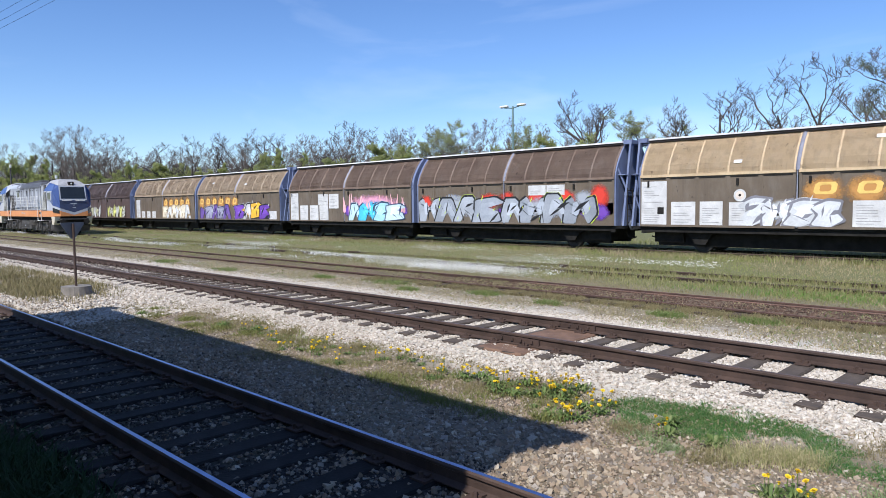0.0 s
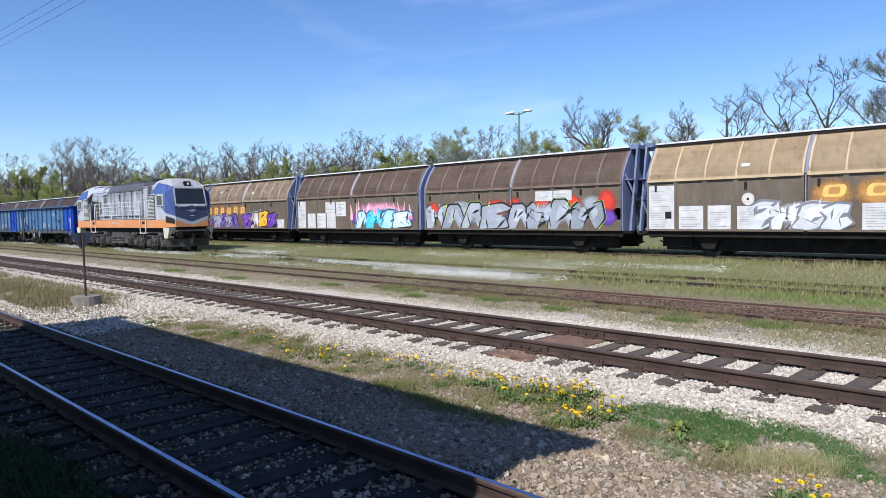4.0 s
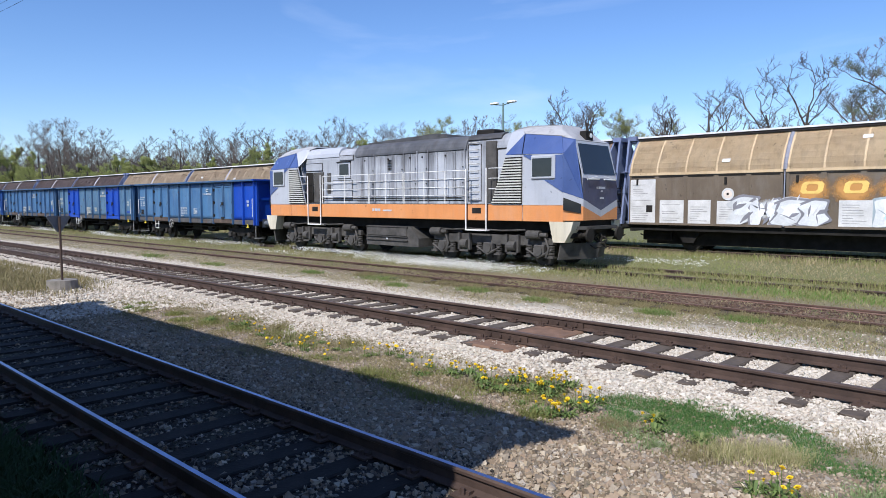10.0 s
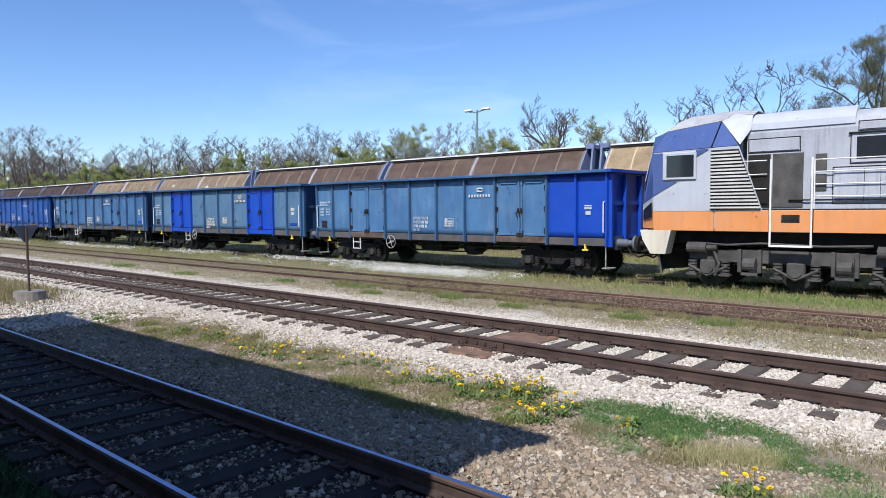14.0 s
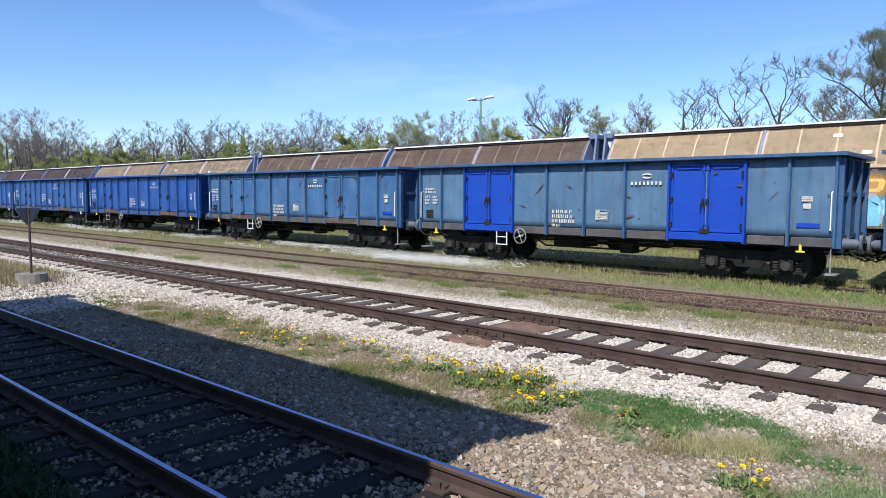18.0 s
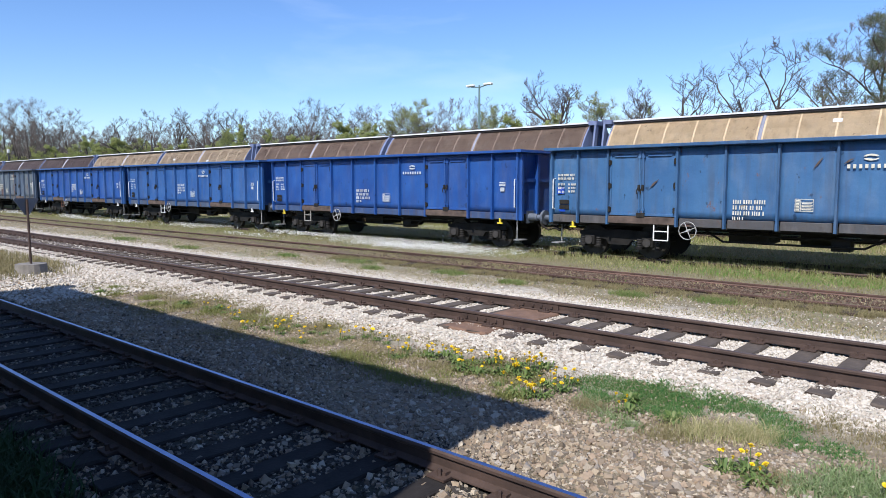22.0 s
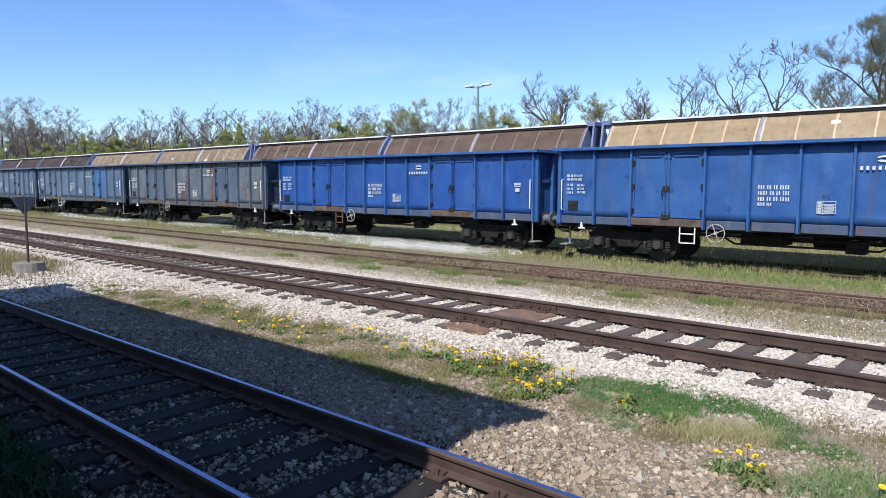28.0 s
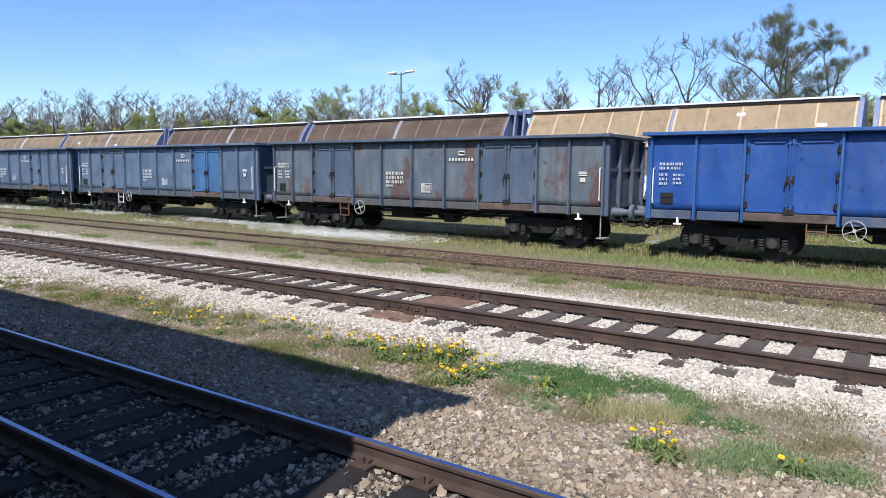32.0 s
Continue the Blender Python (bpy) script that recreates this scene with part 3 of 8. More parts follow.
def blades(name, label, xy, height, width, material, lean=0.45, category="grass"):
    n = len(xy)
    a, l = rng.uniform(0, 2 * np.pi, n), rng.normal(0, lean, n)
    b = rng.uniform(0, 2 * np.pi, n)
    z = land(xy[:, 1]) - 0.01
    base = np.concatenate([xy, z[:, None]], 1)
    side = np.stack([np.cos(a), np.sin(a), np.zeros(n)], -1) * width[:, None] / 2
    bend = np.stack([np.cos(b), np.sin(b), np.zeros(n)], -1) * (np.abs(l) * height)[:, None]
    up = np.stack([np.zeros(n), np.zeros(n), height], -1)
    v = np.stack([base - side, base + side, base + up * 0.55 + bend * 0.3 - side * 0.7, base + up * 0.55 + bend * 0.3 + side * 0.7, base + up * 0.95 + bend], 1)
    f = np.array([(0, 1, 3), (0, 3, 2), (2, 3, 4)])
    f = (f[None] + 5 * np.arange(n)[:, None, None]).reshape(-1, 3)
    tagged(new(name, raw_mesh(name, v.reshape(-1, 3), f, material)), label, category, kind="stuff")


def patchy(p, scale, seed, lim):
    k = np.array([noise.noise((x * scale, y * scale, seed)) for x, y in p])
    return p[k > lim]


def mottled(p, scale, seed):
    """Split places into two kinds of sward that meet in ragged patches."""
    k = np.array([noise.noise((x * scale, y * scale * 1.8, seed)) + 0.5 * noise.noise((x * scale * 4, y * scale * 5, seed + 2)) for x, y in p]) + rng.normal(0, 0.08, len(p))
    return p[k > 0.02], p[k <= 0.02]


def clear_rails(p, y, gap=0.16):
    return p[np.abs(np.abs(p[:, 1] - y) - 0.753) > gap]


p = patchy(spread(120000, -17, -2.5, 5.2, 7.15, 1.25), 1.7, 2.0, -0.12)
p = p[rng.random(len(p)) < np.clip((p[:, 1] - 5.2 - 0.4 * wavy(p[:, 0], 0, 0.9, 2.0)) / 0.7, 0.05, 1) * np.interp(p[:, 0], [-4.6, -3.6], [1, 0.15])]
blades("verge_grass", "thin dry grass between the tracks", p, rng.uniform(0.015, 0.06, len(p)), rng.uniform(0.005, 0.01, len(p)), M["grass_turf"], 1.4)
p = patchy(spread(26000, -13, -4.0, 5.7, 7.0, 1.0), 1.6, 21.0, 0.08)
blades("verge_weeds", "low yellow-green weeds among the dandelions", p, rng.uniform(0.02, 0.08, len(p)), rng.uniform(0.006, 0.013, len(p)), M["weed_light"], 0.9)
p = patchy(spread(16000, -8, 0, 4.6, 7.2, 1.2), 1.1, 12.0, -0.05)
blades("straw_litter", "dead straw lying on the gravel", p, rng.uniform(0.01, 0.02, len(p)), rng.uniform(0.004, 0.008, len(p)), M["straw"], 5.0)
def tufts(spots, n, flat=1.0):
    """Blade roots gathered round (x, y, spread) spots."""
    spots = np.array(spots)
    k = rng.integers(0, len(spots), n)
    return spots[k, :2] + rng.normal(0, 1, (n, 2)) * (spots[k, 2] * 0.5)[:, None] * np.array([1.0, flat])


p = tufts([(-5.6, 6.3, 0.25), (-8.6, 6.8, 0.25), (-10.6, 6.85, 0.22), (-12.0, 6.85, 0.5), (-1.39, 7.0, 0.28), (-0.95, 6.95, 0.3), (-0.6, 7.15, 0.3), (-0.45, 6.6, 0.3), (-3.5, 6.2, 0.22), (-2.5, 5.95, 0.25), (-0.6, 6.3, 0.3), (-1.5, 5.5, 0.25)], 12000)
blades("dry_tufts", "half-dry grass tufts on the gravel verge", p, rng.uniform(0.025, 0.09, len(p)), rng.uniform(0.004, 0.008, len(p)), M["grass_turf"], 0.9)
p = tufts([(-2.18, 6.3, 0.26), (-2.0, 6.36, 0.24), (-2.34, 6.12, 0.22), (-1.85, 6.38, 0.2)], 2200)
blades("straw_tussock", "straw-coloured tussock at the edge of the green patch", p, rng.uniform(0.05, 0.17, len(p)), rng.uniform(0.004, 0.008, len(p)), M["straw_green"], 0.9)
p = tufts([(-0.98, 5.71, 0.26), (-1.2, 5.55, 0.22), (-0.75, 5.85, 0.24), (-1.0, 6.0, 0.26), (-0.35, 5.9, 0.22)], 5200)
blades("pale_weeds", "pale grey-green weeds on the gravel", p, rng.uniform(0.03, 0.1, len(p)), rng.uniform(0.008, 0.016, len(p)), M["weed_pale"], 0.9)
p = tufts([(-3.06, 6.0, 0.2), (-3.3, 6.15, 0.22), (-3.55, 6.35, 0.2), (-2.85, 5.92, 0.15)], 1300)
blades("withered_weeds", "withered whitish weeds beside the green patch", p, rng.uniform(0.02, 0.08, len(p)), rng.uniform(0.007, 0.013, len(p)), M["weed_pale"], 1.0)
p = tufts([(-5.58, 5.6, 0.35), (-6.14, 5.72, 0.35), (-4.95, 5.62, 0.35), (-6.9, 5.85, 0.4), (-4.25, 5.9, 0.2)], 2400, 0.5)
blades("shaded_weeds", "green weeds at the edge of the building's shade", p, rng.uniform(0.03, 0.12, len(p)), rng.uniform(0.007, 0.013, len(p)), M["weed_light"], 0.8)
p = tufts([(-12.71, 6.1, 0.22), (-12.04, 6.28, 0.22), (-13.5, 6.3, 0.2), (-14.6, 6.1, 0.3), (-11.2, 6.4, 0.2), (-15.4, 6.45, 0.25)], 4200)
blades("soil_tufts", "small weed tufts on bare brown soil", p, rng.uniform(0.03, 0.1, len(p)), rng.uniform(0.007, 0.013, len(p)), M["weed_light"], 0.9)
p = spread(90000, -4.2, -0.7, 6.1, 7.5)
top = np.interp(p[:, 0], [-4.2, -3.97, -3.46, -2.7, -1.91, -1.47, -0.84], [6.8, 7.0, 7.2, 7.32, 7.17, 6.9, 6.6]) + 0.1 * wavy(p[:, 0], 0, 2.5, 5.0)
low = np.interp(p[:, 0], [-4.2, -3.97, -3.55, -2.8, -2.6, -2.25, -1.95, -1.7, -1.24, -0.8], [6.8, 6.7, 6.4, 6.32, 6.5, 6.78, 6.6, 6.32, 6.3, 6.45]) + 0.12 * wavy(p[:, 0], 0, 2.1, 8.0) + 0.05 * wavy(p[:, 0], 1, 7.0, 8.0)
inset = np.minimum(top - p[:, 1], p[:, 1] - low)
p = p[(inset > 0) & (rng.random(len(p)) < np.clip(inset / 0.14, 0.12, 1) * np.interp(p[:, 0], [-1.8, -1.1], [1, 0.55]))]
p = np.concatenate([patchy(p, 2.6, 6.0, -0.3), p[rng.random(len(p)) < 0.22]])
blades("green_grass_patch", "fresh green grass patch beside the ballast", p, rng.uniform(0.015, 0.055, len(p)), rng.uniform(0.005, 0.01, len(p)), M["grass_green"], 1.1)
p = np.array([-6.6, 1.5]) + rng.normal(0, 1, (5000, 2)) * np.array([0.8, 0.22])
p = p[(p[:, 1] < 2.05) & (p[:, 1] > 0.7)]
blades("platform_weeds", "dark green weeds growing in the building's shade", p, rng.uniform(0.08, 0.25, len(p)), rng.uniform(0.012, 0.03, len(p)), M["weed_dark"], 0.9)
p = patchy(spread(34000, -40, -17.6, 4.9, 7.2, 1.4), 0.8, 31.0, -0.3)
p = p[rng.random(len(p)) < np.interp(p[:, 0] + 0.7 * wavy(p[:, 1], 0, 1.5, 33.0), [-20.4, -19.6, -18.0], [1, 0.25, 0.0])]
blades("sign_grass", "tall dry grass beside the small sign", p, rng.uniform(0.06, 0.22, len(p)), rng.uniform(0.012, 0.02, len(p)), M["grass_turf"])
p = patchy(spread(46000, -70, 0, 11.3, 13.45, 1.5), 0.9, 7.0, -0.12)
blades("dry_verge_grass", "straw-coloured grass between pale and rusty tracks", p, rng.uniform(0.015, 0.085, len(p)), rng.uniform(0.01, 0.02, len(p)), M["grass_dry"], 1.3)
p = spread(6500, -60, 0.5, 11.6, 13.3, 1.3)
p = p[off_rails(p, 14.31, 0.06)]
chips("verge_chalk", "stray pale limestone chips along the rusty track", p, rng.uniform(0.015, 0.045, len(p)), M["stone_white"], lift=0.1)
p = patchy(spread(26000, -16, 1.0, 12.95, 13.62, 1.0), 1.5, 27.0, -0.2)
p = p[np.abs(p[:, 1] - 13.557) > 0.07]
blades("rail_side_grass", "olive and straw grass along the rusty rail", p, rng.uniform(0.04, 0.13, len(p)), rng.uniform(0.008, 0.015, len(p)), M["grass_turf"], 0.9)
p = spread(9000, -16, 0.5, 13.5, 15.1, 1.0)
p = p[rng.random(len(p)) < np.interp(p[:, 0], [-16, -11], [0.1, 1.0])]
p = p[off_rails(p, 14.31, 0.06)]
chips("track_rubble", "brown rubble and rust scale between the rusty rails", p, rng.uniform(0.02, 0.06, len(p)), M["stone_rust"], lift=0.2)
p = spread(8000, -8.5, 2.0, 16.4, 18.2)
p = p[rng.random(len(p)) < np.interp(p[:, 0], [-8.5, -4.5], [0.05, 1.0]) * np.interp(p[:, 1], [16.4, 16.8, 17.8, 18.2], [0.1, 1, 1, 0.2])]
blades("lush_grass", "lush green grass beside the overgrown track", p, rng.uniform(0.05, 0.14, len(p)), rng.uniform(0.008, 0.016, len(p)), M["grass_lush"], 0.7)
p = clear_rails(patchy(spread(30000, -70, -10, 13.45, 15.2, 1.4), 0.8, 19.0, -0.25), 14.31, 0.06)
blades("track_grass", "dry grass filling the far part of the rusty track", p, rng.uniform(0.015, 0.06, len(p)), rng.uniform(0.01, 0.02, len(p)), M["grass"], 1.1)
p = clear_rails(patchy(spread(18000, -60, 0, 13.3, 15.3, 1.3), 1.2, 9.0, 0.08), 14.31)
blades("track_weeds", "low weeds growing inside the rusty track", p, rng.uniform(0.02, 0.07, len(p)), rng.uniform(0.012, 0.022, len(p)), M["grass_dry"], 1.1)
brown, green = mottled(clear_rails(spread(80000, -95, 3, 15.25, 20.6, 1.5), 19.1, 0.1), 0.3, 41.0)
for name, label, p, mat, tall in (("yard_grass", "short olive grass along the overgrown track", green, M["grass"], 1.1), ("dull_yard_grass", "trodden brownish grass along the overgrown track", brown, M["grass_turf"], 0.75)):
    blades(name, label, p, tall * rng.uniform(0.03, 0.12, len(p)) * np.interp(p[:, 1], [16.2, 17.2, 18.2, 18.6], [0.9, 1.3, 1.4, 1.0]), rng.uniform(0.012, 0.022, len(p)), mat, 0.9)
p = np.concatenate([patchy(spread(9000, -60, 3, y - 0.13, y - 0.05, 1.3), 0.7, 51.0, -0.25) for y in (18.347, 19.853, 25.697, 27.203)])
blades("rail_fringe", "grass growing over the hidden rails", p, rng.uniform(0.1, 0.24, len(p)), rng.uniform(0.012, 0.022, len(p)), M["grass"], 0.5)
p = np.concatenate([spread(100000, -110, 2, 20.4, 28.0, 1.5), spread(14000, -70, 6, 28.0, 34.0, 1.3)])
brown, green = mottled(p, 0.25, 44.0)
for name, label, p, mat in (("tall_grass", "tall yellow-green grass before the covered wagons", green, M["grass_yard"]), ("tall_dry_grass", "tall half-dry grass before the covered wagons", brown, M["grass_dry"])):
    blades(name, label, p, rng.uniform(0.04, 0.16, len(p)) * np.where(p[:, 1] > 24.0, 2.0, 0.7) * rng.uniform(0.5, 1.2, len(p)), rng.uniform(0.014, 0.026, len(p)), mat, 0.7)
clumps = np.array([(-14.7, 12.9, 0.75), (-11.05, 12.75, 0.4), (-8.9, 12.45, 0.3), (-22.5, 11.9, 0.6), (-17.5, 12.6, 0.4), (-6.2, 12.6, 0.35), (-4.6, 12.9, 0.4), (-28.0, 12.2, 0.7), (-13.2, 12.2, 0.3)])
k = rng.integers(0, len(clumps), 9000)
p = clumps[k, :2] + rng.normal(0, 1, (9000, 2)) * clumps[k, 2:] * np.array([0.55, 0.28])
p = p[p[:, 1] < 13.4]
blades("verge_clumps", "fresh green grass clumps between the pale and rusty tracks", p, rng.uniform(0.04, 0.13, len(p)), rng.uniform(0.008, 0.016, len(p)), M["weed_fresh"], 0.8)
p = patchy(spread(16000, -32, 2, 11.0, 18.0, 1.0), 0.45, 3.0, 0.2)
p = clear_rails(p, 14.31, 0.3)
blades("green_tufts", "fresh green tufts in the yard grass", p, rng.uniform(0.03, 0.09, len(p)), rng.uniform(0.01, 0.02, len(p)), M["weed_fresh"], 1.0)


def drift(p, seed, lim):
    """Long thin drifts along the tracks, frayed at the edges."""
    k = np.array([noise.noise((x * 0.16, y * 0.8, seed)) + 0.35 * noise.noise((x * 1.7, y * 2.1, seed + 3)) for x, y in p])
    return p[k > lim + 0.5 * rng.random(len(p))]


def white_flowers():
    p = np.concatenate([drift(spread(14000, -27, -9.5, 16.0, 17.6), 5.0, -0.05), drift(spread(24000, -80, -25, 16.8, 18.4), 5.0, 0.0), drift(spread(20000, -48, -7.5, 18.2, 21.4), 2.0, 0.12), drift(spread(4000, -26, -8.0, 17.7, 18.25), 5.0, -0.15), drift(spread(20000, -40, -9.0, 21.0, 24.5), 8.0, 0.2)])
    n = len(p)
    r, h = rng.uniform(0.009, 0.02, n), rng.uniform(0.06, 0.2, n)
    c = np.concatenate([p, (land(p[:, 1]) + h)[:, None]], 1)
    t = turns(n)
    tri = np.array([(1, 0, 0.4), (-0.5, 0.87, 0.4), (-0.5, -0.87, 0.4), (0, 0, -0.9)])
    v = np.einsum("nij,kj->nki", t, tri) * r[:, None, None] + c[:, None]
    f = np.array([(0, 1, 3), (1, 2, 3), (2, 0, 3), (0, 2, 1)])
    f = (f[None] + 4 * np.arange(n)[:, None, None]).reshape(-1, 3)
    tagged(new("white_flowers", raw_mesh("white_flowers", v.reshape(-1, 3), f, M["petal_white"])), "small white flowers spread in drifts through the grass", "flowers", kind="stuff")


white_flowers()


# ---- running gear shared by all wagons ----
WHEEL_R = 0.46


def wheelset_mesh(r=WHEEL_R):
    bm = bmesh.new()
    for s in (-1, 1):
        disc(bm, (0, s * 0.76, 0), r, r, "y", 0.13, 24)
        disc(bm, (0, s * 0.70, 0), r + 0.03, r + 0.03, "y", 0.03, 24)
        disc(bm, (0, s * 0.835, 0), 0.14, 0.11, "y", 0.06, 12)
        for k in range(5):
            a = 2 * math.pi * k / 5
            disc(bm, (math.cos(a) * 0.27, s * 0.828, math.sin(a) * 0.27), 0.05, 0.05, "y", 0.012, 8, 1)
    disc(bm, (0, 0, 0), 0.09, 0.09, "y", 2.1, 10)
    return finish("wheelset", bm, [M["wheel"], M["black"]])


WHEELSET = wheelset_mesh()
ROLLING = []


def add_wheelset(parent, x, z):
    w = part("wheelset", WHEELSET, None, parent, m=pose(x, 0, z))
    return w


def bogie_frame_mesh(half=0.9):
    """Cast side frames with boxes, nests of springs and a bolster."""
    bm = bmesh.new()
    for s in (-1, 1):
        y0, y1 = sorted((s * 0.93, s * 1.05))
        prism(bm, [(-half - 0.35, 0.62), (-half - 0.35, 0.72), (-half * 0.5, 0.78), (half * 0.5, 0.78), (half + 0.35, 0.72), (half + 0.35, 0.62), (half * 0.45, 0.5), (0.3, 0.36), (-0.3, 0.36), (-half * 0.45, 0.5)], y0, y1)
        for x in (-half, half):
            box(bm, x - 0.16, x + 0.16, *sorted((s * 0.95, s * 1.12)), 0.33, 0.6, bevel=0.02)
            disc(bm, (x, s * 1.13, 0.46), 0.12, 0.1, "y", 0.06, 12, 1)
            for dx in (-0.26, 0.26):
                for k in range(4):
                    disc(bm, (x + dx, s * 1.02, 0.34 + 0.065 * k), 0.075, 0.075, "z", 0.035, 10, 1)
                box(bm, x + dx - 0.1, x + dx + 0.1, *sorted((s * 0.93, s * 1.11)), 0.27, 0.315)
    box(bm, -0.22, 0.22, -1.0, 1.0, 0.55, 0.8)
    return finish("bogie", bm, [M["dark_bogie"], surface("dusty_axle_box", (0.03, 0.027, 0.025), 0.85, 0, 0.4, 6, 30, 0.3)])


BOGIE = bogie_frame_mesh()


def buffer_mesh(material):
    bm = bmesh.new()
    disc(bm, (0.17, 0, 0), 0.13, 0.11, "x", 0.34, 14)
    disc(bm, (0.42, 0, 0), 0.085, 0.085, "x", 0.25, 12)
    disc(bm, (0.575, 0, 0), 0.225, 0.215, "x", 0.06, 20)
    box(bm, -0.02, 0.03, -0.2, 0.2, -0.2, 0.2)
    return finish("buffer", bm, material)


BUFFER = buffer_mesh(surface("dusty_blue_grey_buffer", (0.085, 0.1, 0.13), 0.7, 0.1, 0.4, 4, 30, 0.3))


def coupling_mesh():
    bm = boxes((-0.3, 0.12, -0.06, 0.06, -0.07, 0.07))
    ring_bar(bm, (0.3, 0, -0.06), 0.13, 0.025)
    ring_bar(bm, (0.48, 0, -0.12), 0.1, 0.025)
    for s in (-0.35, 0.35):
        tube(bm, [(0.0, s, -0.05), (0.15, s, -0.25), (0.38, s * 0.9, -0.38), (0.6, s * 0.7, -0.3)], 0.025)
    return finish("coupling", bm, M["black"])


COUPLING = coupling_mesh()
HANDWHEEL = bmesh.new()
ring_bar(HANDWHEEL, (0, 0, 0), 0.23, 0.011)
for k in range(4):
    a = math.pi / 2 * k + 0.4
    tube(HANDWHEEL, [(0, 0, 0), (0.23 * math.cos(a), 0, 0.23 * math.sin(a))], 0.011)
disc(HANDWHEEL, (0, 0.05, 0), 0.04, 0.04, "y", 0.14, 8)
HANDWHEEL = finish("handwheel", HANDWHEEL, surface("worn_white_iron", (0.36, 0.36, 0.35), 0.6, 0, 0.4, 6, 40, 0.1))


# ---- open high-sided wagons ----
HALF, SIDE, TOP, FLOOR = 6.53, 1.42, 3.12, 1.2
# two builds of side: wide and narrow middle panels
RIBS_WIDE = [0.0, 1.02, 2.05, 4.0, 5.26, 6.54, 7.81, 9.08, 11.02, 12.02, 13.06]
RIBS_EVEN = [0.0, 1.15, 2.28, 4.3, 5.4, 6.52, 7.63, 8.75, 10.75, 11.87, 13.06]
RIBS_SNUG = [0.0, 0.92, 1.88, 3.88, 5.12, 6.36, 7.61, 8.88, 10.88, 11.97, 13.06]
DOORS = (2, 7)
PANEL_CACHE = {}


def cached(key, build):
    if key not in PANEL_CACHE:
        PANEL_CACHE[key] = build()
    return PANEL_CACHE[key]


def sheet_mesh(w, y, z0, z1, mat, dent, seed):
    """A pressed side sheet with dents, 8 mm thick."""
    n, k = 11, 11
    bm = bmesh.new()
    grid = []
    for j in range(k):
        row = []
        for i in range(n):
            u, v = i / (n - 1), j / (k - 1)
            e = math.sin(math.pi * u) * math.sin(math.pi * v)
            d = (noise.noise((u * 2.2 + seed * 3.1, v * 2.0, seed)) + 0.4 * noise.noise((u * 6.0 + seed, v * 5.5, seed * 2))) * dent * e
            row.append(bm.verts.new((u * w, y + d, z0 + v * (z1 - z0))))
        grid.append(row)
    for j in range(k - 1):
        for i in range(n - 1):
            bm.faces.new((grid[j][i], grid[j][i + 1], grid[j + 1][i + 1], grid[j + 1][i])).smooth = True
    r = bmesh.ops.extrude_face_region(bm, geom=list(bm.faces), use_keep_orig=True)
    bmesh.ops.translate(bm, verts=[v for v in r["geom"] if isinstance(v, bmesh.types.BMVert)], vec=(0, 0.012, 0))
    bmesh.ops.recalc_face_normals(bm, faces=list(bm.faces))
    return finish("side_sheet", bm, mat)


def leaf_mesh(w, y, z0, z1, mat):
    """One leaf of a double door: framed sheet with a pressed fold near the top."""
    bm = boxes((0.03, w - 0.03, y, y + 0.02, z0, z1))
    for a, b, c, d in ((0, w, z0, z0 + 0.07), (0, w, z1 - 0.07, z1), (0, 0.07, z0 + 0.07, z1 - 0.07), (w - 0.07, w, z0 + 0.07, z1 - 0.07)):
        box(bm, a + 0.012, b - 0.012, y - 0.035, y, c, d, bevel=0.008)
    box(bm, w * 0.16, w * 0.84, y - 0.04, y, z1 - 0.15, z1 - 0.115, bevel=0.006)
    return finish("door_leaf", bm, mat)


def latch_mesh(mat):
    """Bolt bar in the door's paint, with a dark handle and keepers."""
    bm = bmesh.new()
    tube(bm, [(0, -0.05, 0.0), (0, -0.05, 1.72)], 0.02)
    for z in (0.12, 1.55):
        box(bm, -0.045, 0.045, -0.07, 0.0, z, z + 0.05)
    box(bm, -0.03, 0.03, -0.095, -0.06, 0.66, 0.82, 1)
    tube(bm, [(0, -0.08, 0.8), (-0.05, -0.1, 0.66), (-0.045, -0.1, 0.56)], 0.016, mi=1)
    box(bm, -0.06, 0.06, -0.085, 0.0, -0.06, 0.06, 1)
    return finish("door_latch", bm, [mat, M["black"]])


def bars(rows, material, name="lettering", y=0.0):
    """Flat painted marks, a few millimetres proud: (x0, x1, z0, z1)."""
    bm = bmesh.new()
    for x0, x1, z0, z1 in rows:
        box(bm, x0, x1, y - 0.004, y, z0, z1)
    return finish(name, bm, material)


def text_block(x, z, w, rows, h, rnd, gap=1.6):
    """Rows of small upright bars, one a character, broken into words."""
    out = []
    for i in range(rows):
        cx, base = x, z - i * h * gap
        stop, left = x + w * rnd.uniform(0.82, 1.0), rnd.randint(2, 4)
        while cx < stop:
            c = h * rnd.uniform(0.24, 0.36)
            out.append((cx, cx + c, base, base + h))
            cx += c + h * 0.26
            left -= 1
            if left == 0:
                cx += h * 0.35
                left = rnd.randint(2, 5)
    return out


def emblem(x, z, s):
    """A plain mark of two curled halves."""
    bm = bmesh.new()
    for turn in (0.0, math.pi):
        pts = []
        for k in range(9):
            a = 0.35 + 2.5 * k / 8 + turn
            pts.append((x + 0.21 * s * math.cos(a), z + 0.1 * s * math.sin(a)))
        for k in range(8, -1, -1):
            a = 0.35 + 2.5 * k / 8 + turn
            q = 0.35 + 0.6 * abs(k / 8 - 0.35)
            pts.append((x + 0.21 * s * q * math.cos(a) + 0.02 * s, z + 0.1 * s * q * math.sin(a)))
        prism(bm, pts, -0.004, 0.0)
    return bm


